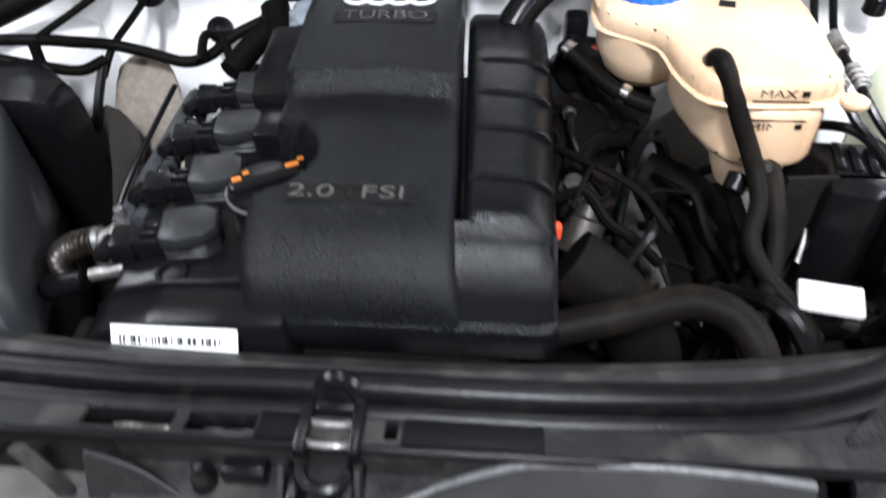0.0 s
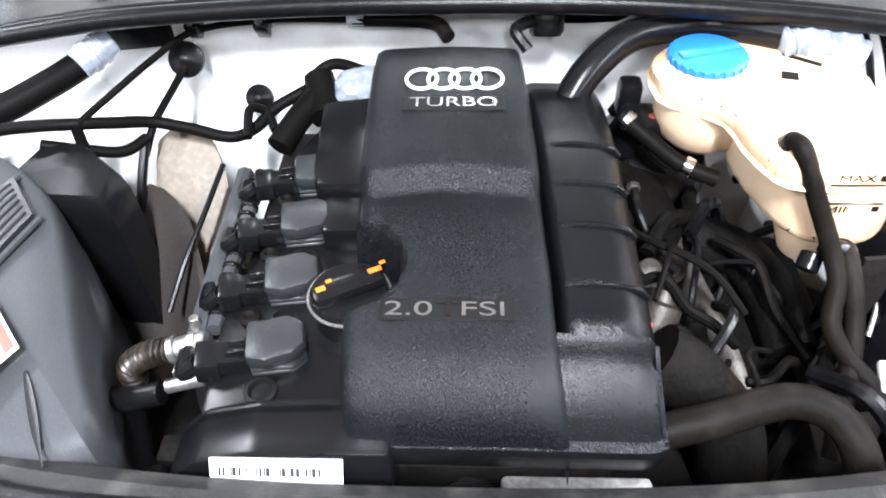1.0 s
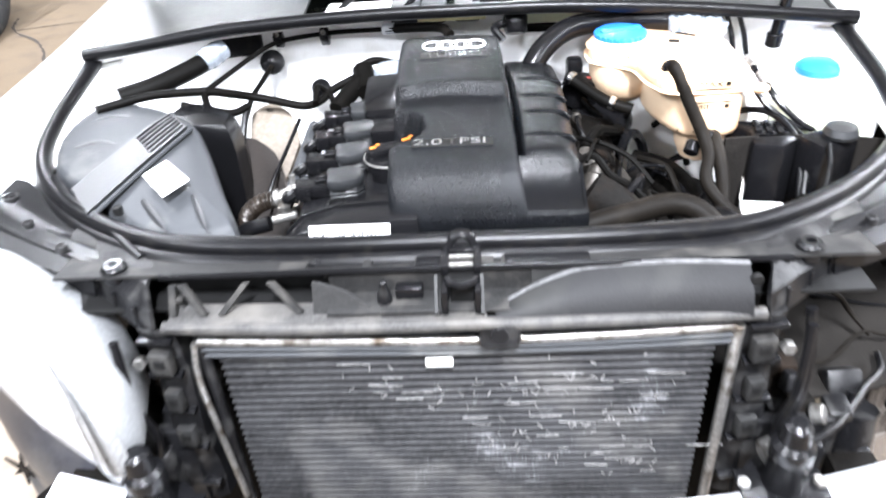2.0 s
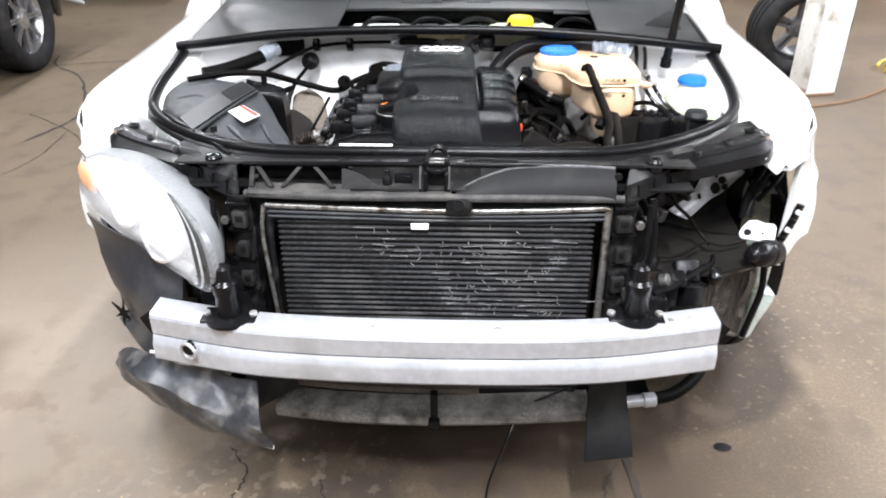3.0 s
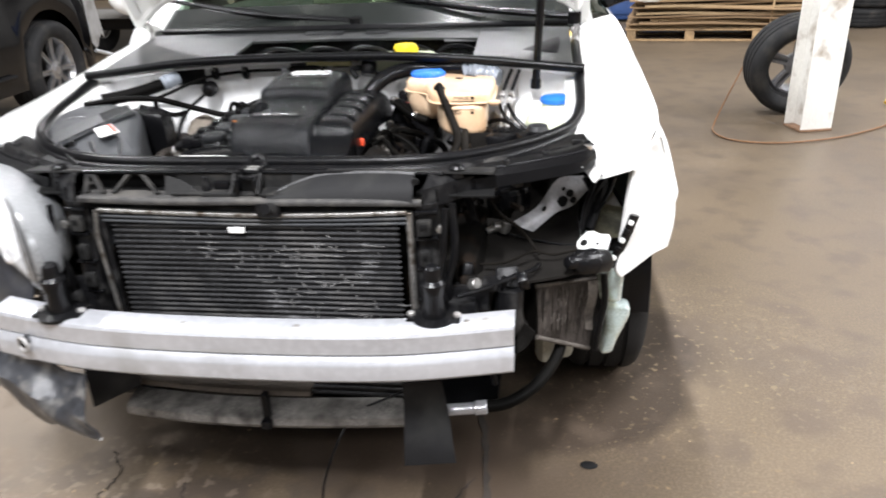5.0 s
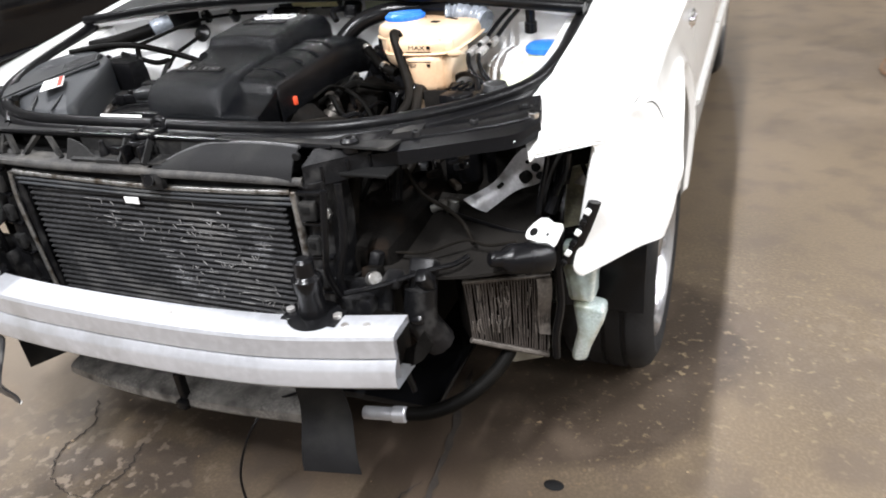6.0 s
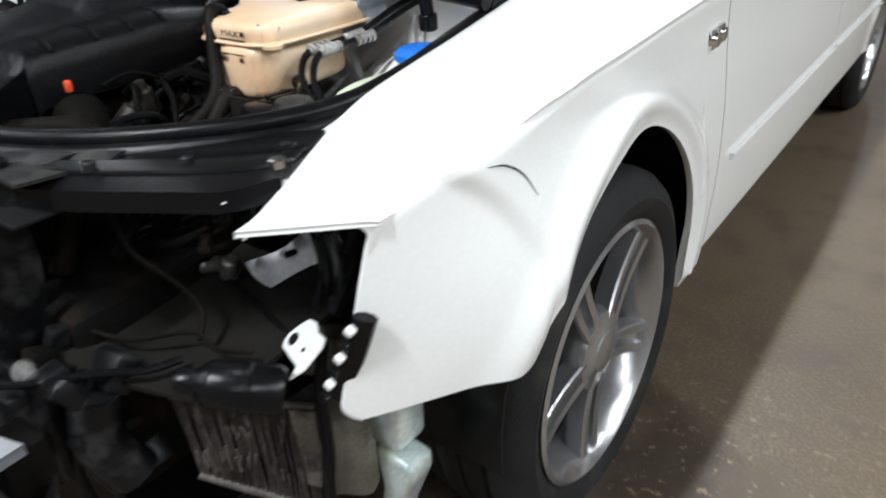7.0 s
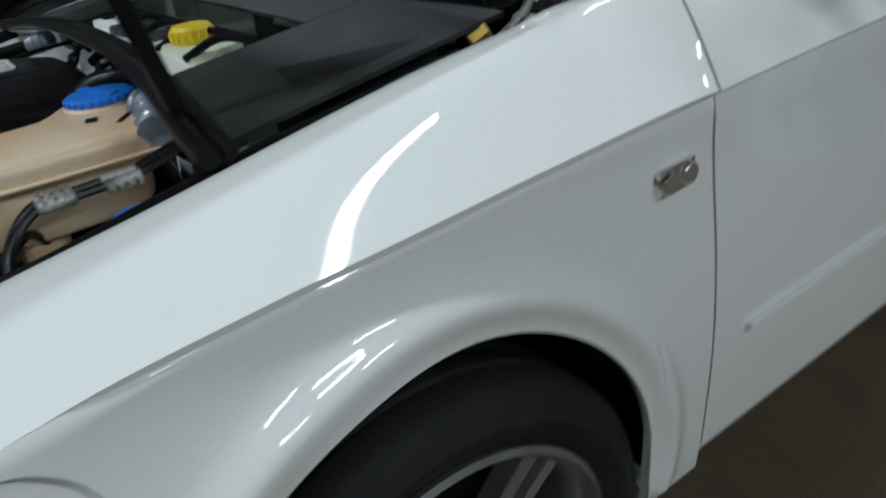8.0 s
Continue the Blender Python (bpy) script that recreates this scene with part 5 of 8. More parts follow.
tube(shelf_, [tuple(np.array((x, lamp_y(x) - 0.004, z))) for x, z in ((-0.745, 0.690), (-0.68, 0.668), (-0.60, 0.648), (-0.52, 0.632), (-0.445, 0.628))], 0.010, 8, flat=0.45)
part("lower_ledge", shelf_, mat("lamp_ledge_grey", (0.20, 0.205, 0.21), 0.35, 0.3, spread=0.2), lamp, "grey ledge below the reflectors")
trim_pts = [p for p in rim_pts if p[0] > -0.475 and p[2] < 0.785]
# bands of dark and pale grey in turn along the lamp's edge
TRIM_BANDS = (((1.02, -0.014), (1.012, 0.0), (0.985, 0.004)), ((0.985, 0.004), (0.96, 0.009), (0.935, 0.010)), ((0.935, 0.010), (0.915, 0.008), (0.895, 0.010)), ((0.895, 0.010), (0.87, 0.0125), (0.85, 0.013)))
for bands, tone in zip(TRIM_BANDS, (0.16, 0.045, 0.42, 0.05)):
    trim = Geo()
    sheet(trim, [[cen + (p - cen) * (1.012 + (k - 1.012) * (0.05 + 0.95 * math.sin(math.pi * (i + 0.5) / len(trim_pts)) ** 0.7)) + fwd * (0.004 + d * math.sin(math.pi * (i + 0.5) / len(trim_pts))) for i, p in enumerate(trim_pts)] for k, d in bands])
    part("edge_trim", trim, mat("cloudy_lamp_edge", (tone, tone * 1.02, tone * 1.04), 0.28, 0.2, spread=0.3, scale=25), lamp, "dark and pale grey bands on the lamp edge")
am = Geo()
bm = bmesh.new()
bmesh.ops.create_icosphere(bm, subdivisions=3, radius=1)
am.add_bm(bm, pose(-0.722, lamp_y(-0.722) - 0.020, 0.733, 0, 14, -38) @ Matrix.Diagonal((0.036, 0.012, 0.034, 1)))
part("indicator", am, AMBER, lamp, "amber indicator lens")

# torn lower corner of the bumper cover, folded and hanging below the headlamp
upper = [lut([(0, -0.685), (0.3, -0.565), (0.65, -0.44), (1, -0.327)]), lut([(0, 0.13), (0.3, 0.045), (0.65, 0.0), (1, -0.035)]), lut([(0, 0.370), (0.3, 0.436), (0.65, 0.437), (1, 0.424)])]
fold = [lut([(0, -0.692), (0.3, -0.61), (0.65, -0.47), (1, -0.316)]), lut([(0, 0.135), (0.3, 0.035), (0.65, -0.04), (1, -0.072)]), lut([(0, 0.355), (0.3, 0.398), (0.65, 0.383), (1, 0.350)])]
lower = [lut([(0, -0.70), (0.25, -0.64), (0.6, -0.49), (1, -0.303)]), lut([(0, 0.148), (0.25, 0.09), (0.6, 0.0), (1, -0.075)]), lut([(0, 0.340), (0.25, 0.308), (0.6, 0.303), (1, 0.298)])]
rag = random.Random(21)
rows, edge_low, edge_top = [], [], []
for i in range(25):
    u = i / 24
    a0, f0, l0 = (np.array([q(u) for q in e]) for e in (upper, fold, lower))
    l0 = l0 + np.array((0, 0, rag.uniform(-0.003, 0.003)))
    row = []
    for v in np.linspace(0, 1, 13):
        p = a0 + (f0 - a0) * (v / 0.4) if v < 0.4 else f0 + (l0 - f0) * ((v - 0.4) / 0.6)
        dent = 0.020 * math.sin(math.pi * min(1, v / 0.4)) - 0.012 * math.sin(math.pi * max(0, (v - 0.4) / 0.6))
        row.append(p + np.array((-0.35, 1.0, 0.15)) * dent * math.sin(math.pi * (0.1 + 0.85 * u)) + np.array((0.002 * math.sin(17 * u + 3 * v), 0.006 * math.sin(9 * u + 5 * v) + 0.004 * math.sin(21 * u - 9 * v), 0.005 * math.sin(13 * u + 4 * v) * (1 - v))))
    rows.append(row)
    if u > 0.86:
        edge_low.append(tuple(row[-1]))
    if 0.25 < u < 0.6:
        edge_top.append(tuple(row[0]))
g = Geo()
sheet(g, rows, 0.004, 1)
corner = part("bumper_corner", g, mat("scuffed_grey_plastic", (0.022, 0.023, 0.026), 0.32, spread=0.5, scale=9, grain=60, bump=0.0005, dirt=(0.12, 0.115, 0.108), dirt_amount=0.36, dirt_scale=24), CAR, "torn scuffed grey lower corner of the bumper")
for pts, r_ in ((edge_low, 0.0035), (edge_top, 0.005)):
    e = Geo()
    tube(e, pts, r_, 6, flat=0.5)
    part("paint_edge", e, PAINT, corner, "chipped white paint left on the torn edge")
# black panel between the torn corner and the lower bar
g = Geo()
sheet(g, [[(-0.37 + 0.09 * u, 0.02 + 0.05 * u, 0.445 - 0.135 * v + 0.03 * u * v) for v in np.linspace(0, 1, 6)] for u in np.linspace(0, 1, 6)], 0.004, 1)
part("side_duct", g, MATTE, CAR, "black panel beside the torn corner")
g = Geo()
rag = random.Random(5)
rows = []
for i in range(13):
    u = i / 12
    z = 0.655 - 0.255 * u
    left = -0.74 + 0.06 * u + (rag.uniform(-0.014, 0.016) if 4 < i else 0)
    rows.append([(left + (-0.50 - left) * v, 0.235 - 0.06 * u - 0.12 * v - 0.03 * math.sin(math.pi * v) + 0.008 * math.sin(9 * u), z - 0.02 * v) for v in np.linspace(0, 1, 8)])
sheet(g, rows, 0.004, 1)
part("arch_liner_front", g, mat("greyish_liner", (0.016, 0.0165, 0.020), 0.40, spread=0.4, scale=8, dirt=(0.06, 0.058, 0.055), dirt_amount=0.35, dirt_scale=6), CAR, "torn black inner liner below the headlamp")

g = Geo()
star = []
for k, l_ in enumerate((0.034, 0.010, 0.045, 0.012, 0.050, 0.012, 0.036, 0.010, 0.044, 0.013, 0.030, 0.010)):
    a_ = 2 * math.pi * k / 12 + 0.3
    star.append((-0.668 + 0.55 * l_ * math.cos(a_), 0.455 + 0.8 * l_ * math.sin(a_)))
prism(g, star, 0, 0.004, Matrix(((1, 0, 0, 0), (0, 0, 1, 0.155), (0, 1, 0, 0), (0, 0, 0, 1))))
part("torn_clip", g, BLACK, CAR, "torn black plastic fastening")

# lower grille bar and low cooler
g = Geo()
sheet(g, [[(x, 0.06 + 0.02 * (abs(x) / 0.3) ** 2 + dy, z + 0.004 * math.sin(7 * x)) for dy, z in ((0.06, 0.283), (0.030, 0.280), (0.006, 0.276), (-0.002, 0.271), (-0.004, 0.255), (0.004, 0.243), (0.02, 0.238), (0.06, 0.236))] for x in np.linspace(-0.34, 0.335, 31)], 0.005, -1)
part("lower_bar", g, mat("scraped_grey_plastic", (0.15, 0.142, 0.132), 0.55, spread=0.45, scale=22, dirt=(0.03, 0.027, 0.024), dirt_amount=0.5, dirt_scale=20), CAR, "scraped grey lower cross bar")
g = Geo()
sheet(g, [[(x, 0.085 + 0.02 * (abs(x) / 0.3) ** 2 + dy, z) for dy, z in ((0.03, 0.330), (0.0, 0.326), (-0.003, 0.316), (0.01, 0.310))] for x in np.linspace(-0.34, 0.10, 17)], 0.004, -1)
part("upper_rail", g, mat("brown_dusty_rail", (0.045, 0.036, 0.028), 0.7, spread=0.4, scale=20), CAR, "dusty brown rail above the lower bar")
g = Geo()
box(g, (0, 0.15, 0.345), (0.62, 0.03, 0.12), 0.004)
low = part("low_cooler", g, CORE, CAR, "dark low cooler behind the lower bar")
for k in range(7):
    f_ = Geo()
    box(f_, (0, 0.132, 0.297 + 0.015 * k), (0.6, 0.006, 0.004))
    part("fin", f_, FINS, low)
g = Geo()
box(g, (0.006, 0.063, 0.29), (0.016, 0.02, 0.09), 0.004)
box(g, (0.006, 0.052, 0.262), (0.024, 0.02, 0.02), 0.004)
part("centre_clip", g, BLACK, CAR)
g = Geo()
sheet(g, [[(0.318 + 0.075 * u + 0.03 * v * u, 0.03 + 0.03 * u - 0.02 * v + 0.01 * math.sin(5 * v), 0.40 - 0.185 * v - 0.01 * u) for v in np.linspace(0, 1, 9)] for u in np.linspace(0, 1, 6)], 0.004, 1)
part("air_deflector", g, MATTE, CAR, "bent black rubber air deflector flap")
g = Geo()
rod(g, (0.395, 0.118, 0.272), (0.478, 0.125, 0.279), 0.013)
rod(g, (0.455, 0.123, 0.277), (0.482, 0.126, 0.279), 0.016)
part("hose_end", g, ALU, CAR, "cut aluminium hose end")
g = Geo()
tube(g, [(0.47, 0.13, 0.275), (0.53, 0.15, 0.278), (0.59, 0.20, 0.295), (0.635, 0.27, 0.33), (0.65, 0.33, 0.38)], 0.014, 10)
part("charge_hose", g, HOSE, CAR)
g = Geo()
tube(g, [(0.19, 0.10, 0.27), (0.16, 0.05, 0.22), (0.125, 0.03, 0.12), (0.118, 0.03, 0.03), (0.120, 0.03, 0.012)], 0.0028, 6)
tube(g, [(0.19, 0.10, 0.27), (0.26, 0.11, 0.30), (0.31, 0.12, 0.32)], 0.0028, 6)
part("dangling_cable", g, RUBBER, CAR, "thin cable hanging to the floor")
# black tray added to stop light entering the bay from below
g = Geo()
box(g, (0, 0.62, 0.21), (1.0, 0.80, 0.02), 0.008)
part("undertray", g, BLACK, CAR)

# ---- open corner where the other headlamp is missing ----
g = Geo()
IC = [(0.580, 0.223, 0.530), (0.714, 0.322, 0.505), (0.705, 0.328, 0.317), (0.585, 0.230, 0.400)]
def ic(u, v, d=0.0):
    a, b, c, e = [np.array(q) for q in IC]
    p = (a * (1 - u) + b * u) * (1 - v) + (e * (1 - u) + c * u) * v
    return p + np.array((-0.6, 0.8, 0)) * d
sheet(g, [[ic(u, v) for v in np.linspace(0, 1, 3)] for u in np.linspace(0, 1, 3)], 0.05, -1)
cooler = part("charge_cooler", g, IRON, CAR, "dirty aluminium charge air cooler")
for k in range(30):
    f_ = Geo()
    u = (k + 0.5) / 30
    v0, v1 = 0.03, 0.97
    a, m_, b = ic(u, v0, -0.0055), ic(u + rag.uniform(-0.012, 0.012), rag.uniform(0.35, 0.65), -0.0055), ic(u + rag.uniform(-0.006, 0.006), v1, -0.0055)
    tube(f_, [tuple(a), tuple(m_), tuple(b)], rag.uniform(0.0014, 0.0022), 6, smooth=4)
    part("cooling_fin", f_, COOLER, cooler)
for k in range(44):
    f_ = Geo()
    u, v = rag.uniform(0.05, 0.85), rag.choice((0.1, 0.15, 0.25, 0.3, 0.55, 0.6, 0.65)) + rag.uniform(-0.05, 0.05)
    a, b = ic(u, v, -0.0078), ic(u + rag.uniform(-0.03, 0.03), v + rag.uniform(0.05, 0.2), -0.0078)
    rod(f_, tuple(a), tuple(b), rag.uniform(0.0008, 0.0019), n=5)
    part("crumpled_fin", f_, CRUMPLE, cooler, "pale crumpled fin edge")
for v, r_ in ((0.0, 0.0045), (1.0, 0.006)):
    f_ = Geo()
    tube(f_, [tuple(ic(0, v, -0.004)), tuple(ic(0.5, v, -0.005)), tuple(ic(1, v, -0.004))], r_, 8)
    part("tank_edge", f_, TANKEDGE, cooler)
f_ = Geo()
sheet(f_, [[tuple(ic(u, v, -0.010 - 0.004 * math.sin(9 * v))) for u in (0.83 + 0.05 * v, 0.93, 1.01)] for v in np.linspace(0.02, 0.72, 8)], 0.003, 1)
part("side_plate", f_, TANKEDGE, cooler, "dusty end plate of the cooler")
# washer bottle neck
g = Geo()
prism(g, [(0.715, 0.52), (0.79, 0.52), (0.785, 0.435), (0.785, 0.405), (0.735, 0.405), (0.730, 0.44)], 0, 0.06, Matrix(((1, 0, 0, 0), (0, 0, 1, 0.385), (0, 1, 0, 0), (0, 0, 0, 1))), 0.012, 3)
prism(g, [(0.742, 0.408), (0.806, 0.398), (0.806, 0.372), (0.778, 0.300), (0.770, 0.268), (0.744, 0.262), (0.738, 0.276), (0.752, 0.34)], 0, 0.05, Matrix(((1, 0, 0, 0), (0, 0, 1, 0.380), (0, 1, 0, 0), (0, 0, 0, 1))), 0.010, 3)
BOTTLE = mat("bluish_milky_plastic", (0.52, 0.60, 0.58), 0.22, spread=0.2, scale=14, dirt=(0.34, 0.36, 0.26), dirt_amount=0.4, dirt_scale=16)
BOTTLE.node_tree.nodes["Principled BSDF"].inputs["Transmission Weight"].default_value = 0.45
part("washer_bottle", g, BOTTLE, CAR, "translucent greenish washer bottle low in the fender")
g = Geo()
box(g, (0.63, 0.43, 0.37), (0.10, 0.05, 0.30), 0.02, (0, 0, 30))
part("side_duct", g, mat("dull_beige_plastic", (0.30, 0.29, 0.24), 0.6, spread=0.25, scale=14, dirt=(0.1, 0.09, 0.07), dirt_amount=0.4), CAR)
# white bracket with a hole, and the clip strip beside the fender
g = Geo()
TAB_O, TAB_U = Vector((0.706, 0.359, 0.612)), (Vector((0.747, 0.330, 0.608)) - Vector((0.706, 0.359, 0.612))).normalized()
TAB_N = TAB_U.cross(Vector((0.724, 0.292, 0.572)) - TAB_O).normalized()
TAB_V = TAB_N.cross(TAB_U)
TAB_M = Matrix((TAB_U, TAB_V, TAB_N)).transposed().to_4x4()
TAB_M.translation = TAB_O
tab = [(-0.008, 0.058), (-0.012, 0.048), (-0.010, 0.032), (-0.004, 0.015), (0.010, 0.008), (0.028, 0.010), (0.045, 0.004), (0.054, 0.011), (0.062, 0.042), (0.056, 0.064), (0.047, 0.050), (0.025, 0.056), (0.012, 0.059), (0.000, 0.062)]
prism(g, tab, -0.002, 0.002, TAB_M, 0.0008, 1)
tb = part("lamp_bracket", g, PAINT, CAR, "white painted bracket with a notch and a bolt hole")
h = Geo()
rod(h, tuple(TAB_M @ Vector((0.004, 0.044, -0.0028))), tuple(TAB_M @ Vector((0.004, 0.044, 0.0028))), 0.0085)
part("slot", h, INK_SHADE, tb)
h = Geo()
rod(h, tuple(TAB_M @ Vector((0.034, 0.035, -0.003))), tuple(TAB_M @ Vector((0.034, 0.035, 0.003))), 0.003)
part("bolt_hole", h, INK_SHADE, tb)
g = Geo()
tube(g, [(0.795, 0.342, 0.648), (0.775, 0.336, 0.59), (0.748, 0.328, 0.53)], 0.014, 8, flat=0.6)
cs = part("clip_strip", g, BLACK, CAR, "black clip strip along the fender edge")
for k in range(6):
    u = k / 5
    c = Geo()
    box(c, (0.786 - 0.042 * u, 0.326 - 0.012 * u, 0.636 - 0.10 * u), (0.011, 0.010, 0.010), 0.002, (0, 30, 0))
    part("clip", c, PAINT if k % 2 == 0 else RUBBER, cs)
# painted lamp mount arm, sheet metal behind
g = Geo()
arm_up = curve([(0.527, 0.400, 0.604), (0.583, 0.430, 0.632), (0.629, 0.472, 0.687), (0.690, 0.474, 0.693)], 4)
arm_low = curve([(0.572, 0.400, 0.582), (0.622, 0.430, 0.616), (0.665, 0.465, 0.625), (0.706, 0.465, 0.675)], 4)
sheet(g, [[tuple(a + (b - a) * v - np.array((0, 0.006 * math.sin(math.pi * v), 0))) for v in np.linspace(0, 1, 5)] for a, b in zip(arm_up, arm_low)], 0.004, 1)
arm_ob = part("mount_arm", g, mat("pale_sheet_metal", (0.55, 0.55, 0.57), 0.4, 0.3, spread=0.15, dirt=(0.12, 0.11, 0.10), dirt_amount=0.35, dirt_scale=14), CAR, "pale sheet metal arm with dark fixings")
for x, y, z, r_ in ((0.660, 0.466, 0.656, 0.009), (0.645, 0.466, 0.667, 0.004), (0.642, 0.450, 0.640, 0.012), (0.668, 0.464, 0.640, 0.007), (0.600, 0.420, 0.632, 0.004)):
    h = Geo()
    rod(h, (x, y + 0.006, z), (x - 0.003, y - 0.010, z), r_, n=12)
    part("fixing", h, INK_SHADE, arm_ob)
h = Geo()
rod(h, (0.482, 0.380, 0.600), (0.520, 0.392, 0.600), 0.011)
rod(h, (0.468, 0.372, 0.592), (0.486, 0.378, 0.598), 0.008)
rod(h, (0.505, 0.384, 0.585), (0.512, 0.386, 0.612), 0.013)
part("arm_end", h, COUPLE, arm_ob, "worn metal fitting at the arm's end")
for pts, r_ in (([(0.693, 0.42, 0.710), (0.716, 0.415, 0.665), (0.712, 0.40, 0.63), (0.702, 0.385, 0.598)], 0.012), ([(0.722, 0.42, 0.735), (0.728, 0.41, 0.70), (0.722, 0.40, 0.655)], 0.015), ([(0.738, 0.352, 0.745), (0.720, 0.366, 0.712), (0.702, 0.384, 0.668), (0.690, 0.390, 0.620)], 0.0075), ([(0.712, 0.356, 0.752), (0.706, 0.368, 0.708), (0.692, 0.384, 0.655), (0.684, 0.372, 0.600)], 0.006), ([(0.748, 0.350, 0.735), (0.738, 0.366, 0.690), (0.716, 0.380, 0.640)], 0.006), ([(0.754, 0.434, 0.678), (0.775, 0.415, 0.645), (0.792, 0.403, 0.621)], 0.0045)):
    h = Geo()
    tube(h, pts, r_, 8)
    part("lamp_connector", h, BLACK, CAR, "black lamp connector hanging loose")
g = Geo()
sheet(g, [[(0.715 + 0.075 * u, 0.455 + 0.03 * math.sin(2 * u) + 0.012 * math.sin(5 * v), 0.66 - 0.12 * v) for v in np.linspace(0, 1, 7)] for u in np.linspace(0, 1, 9)], 0.004, 1)
sup = part("fender_support", g, mat("primer_olive", (0.20, 0.19, 0.135), 0.6, spread=0.3, scale=25, dirt=(0.04, 0.038, 0.03), dirt_amount=0.5, dirt_scale=14), CAR, "olive primed sheet inside the fender")
g = Geo()
prism(g, [(0.738, 0.640), (0.756, 0.662), (0.775, 0.650), (0.790, 0.632), (0.772, 0.634), (0.750, 0.637)], 0, 0.004, Matrix(((1, 0, 0, 0), (0, 0, 1, 0.432), (0, 1, 0, 0), (0, 0, 0, 1))), 0.001, 1)
part("gusset", g, GUSSET, sup, "pale grey gusset plate")
g = Geo()
sheet(g, [[(0.762 + 0.028 * u, 0.425 + 0.05 * (1 - u) + 0.02 * v, 0.735 - 0.11 * v) for v in np.linspace(0, 1, 5)] for u in np.linspace(0, 1, 5)], 0.003, 1)
part("fender_liner", g, mat("green_grey_liner", (0.014, 0.020, 0.019), 0.6, spread=0.3, scale=20), CAR, "dark green-grey liner behind the fender edge")
g = Geo()
rod(g, (0.39, 0.066, 0.578), (0.375, 0.06, 0.575), 0.020)
part("horn_button", g, COUPLE, CAR)
g = Geo()
sheet(g, [[(0.42 + 0.26 * u, 0.505 - 0.02 * u + 0.012 * math.sin(4 * u), 0.79 - 0.42 * v) for v in np.linspace(0, 1, 6)] for u in np.linspace(0, 1, 9)], 0.005, 1)
part("bay_liner", g, FELTY, CAR, "black plastic liner beside the engine bay")
g = Geo()
sheet(g, [[(0.44 + 0.24 * u, 0.16 + 0.28 * v + 0.06 * u, 0.565 - 0.015 * math.sin(3 * u) + 0.03 * v * v) for v in np.linspace(0, 1, 6)] for u in np.linspace(0, 1, 7)], 0.006, -1)
part("lamp_tray", g, FELTY, CAR, "black tray below the missing headlamp")
rq = random.Random(5)
LOOM = [
    [(0.43, 0.075, 0.575), (0.482, 0.109, 0.577), (0.541, 0.171, 0.577), (0.576, 0.204, 0.575), (0.590, 0.242, 0.572)],
    [(0.52, 0.16, 0.58), (0.51, 0.14, 0.50), (0.49, 0.13, 0.42), (0.50, 0.14, 0.33)],
    [(0.42, 0.13, 0.75), (0.425, 0.11, 0.66), (0.41, 0.10, 0.58), (0.42, 0.12, 0.50)],
    [(0.50, 0.378, 0.588), (0.57, 0.37, 0.575), (0.64, 0.35, 0.572), (0.69, 0.345, 0.575)],
]
for k, pts in enumerate(LOOM):
    g = Geo()
    tube(g, pts, (0.005, 0.006, 0.007, 0.003)[k], 8)
    part("loose_loom", g, RUBBER, CAR, "loose black wiring loom")
for k in range(12):
    g = Geo()
    c = (rq.uniform(0.43, 0.58), rq.uniform(0.12, 0.22), rq.uniform(0.40, 0.60))
    box(g, c, (rq.uniform(0.02, 0.05), rq.uniform(0.02, 0.04), rq.uniform(0.02, 0.05)), 0.006, (rq.uniform(-40, 40), rq.uniform(-40, 40), 0))
    part("connector", g, rq.choice((BLACK, DUSTY, IRON, BLACK)), CAR)
g = Geo()
tube(g, [(0.53, 0.16, 0.55), (0.53, 0.15, 0.49), (0.55, 0.17, 0.43)], 0.03, 10)
part("horn", g, DUSTY, CAR, "dusty black horn")
g = Geo()
rod(g, (0.455, 0.128, 0.575), (0.468, 0.12, 0.582), 0.013)
part("sensor_tip", g, COUPLE, CAR)
g = Geo()
box(g, (0.055, 0.109, 0.742), (0.05, 0.02, 0.035), 0.008)
rod(g, (0.055, 0.102, 0.745), (0.055, 0.095, 0.747), 0.011)
part("pipe_bracket", g, DUSTY, CAR)

g = Geo()
CAN = along((0.650, 0.201, 0.5955), (0.736, 0.276, 0.566)) @ Matrix.Diagonal((0.95, 0.95, 0.86, 1))
lathe(g, [(0.0, -0.008), (0.011, -0.006), (0.015, 0.0), (0.015, 0.018), (0.024, 0.030), (0.028, 0.038), (0.029, 0.075), (0.031, 0.077), (0.031, 0.084), (0.029, 0.086), (0.029, 0.120), (0.025, 0.128), (0.0, 0.130)], 24, CAN)
part("resonator_can", g, BLACK, CAR, "glossy black round can over the charge cooler")
g = Geo()
tube(g, [(0.477, 0.264, 0.725), (0.503, 0.263, 0.68), (0.541, 0.285, 0.64), (0.567, 0.295, 0.605), (0.590, 0.271, 0.582)], 0.0040, 8)
part("headlamp_loom", g, DUSTHOSE, CAR, "dusty loose cable across the open lamp bay")
g = Geo()
tube(g, [(0.459, 0.206, 0.585), (0.519, 0.225, 0.582), (0.575, 0.270, 0.588), (0.619, 0.270, 0.582), (0.669, 0.283, 0.588)], 0.0030, 8)
part("thin_cable", g, DUSTHOSE, CAR)
g = Geo()
tube(g, [(0.735, 0.332, 0.60), (0.733, 0.318, 0.53), (0.738, 0.312, 0.45), (0.728, 0.312, 0.38), (0.724, 0.325, 0.315)], 0.008, 8)
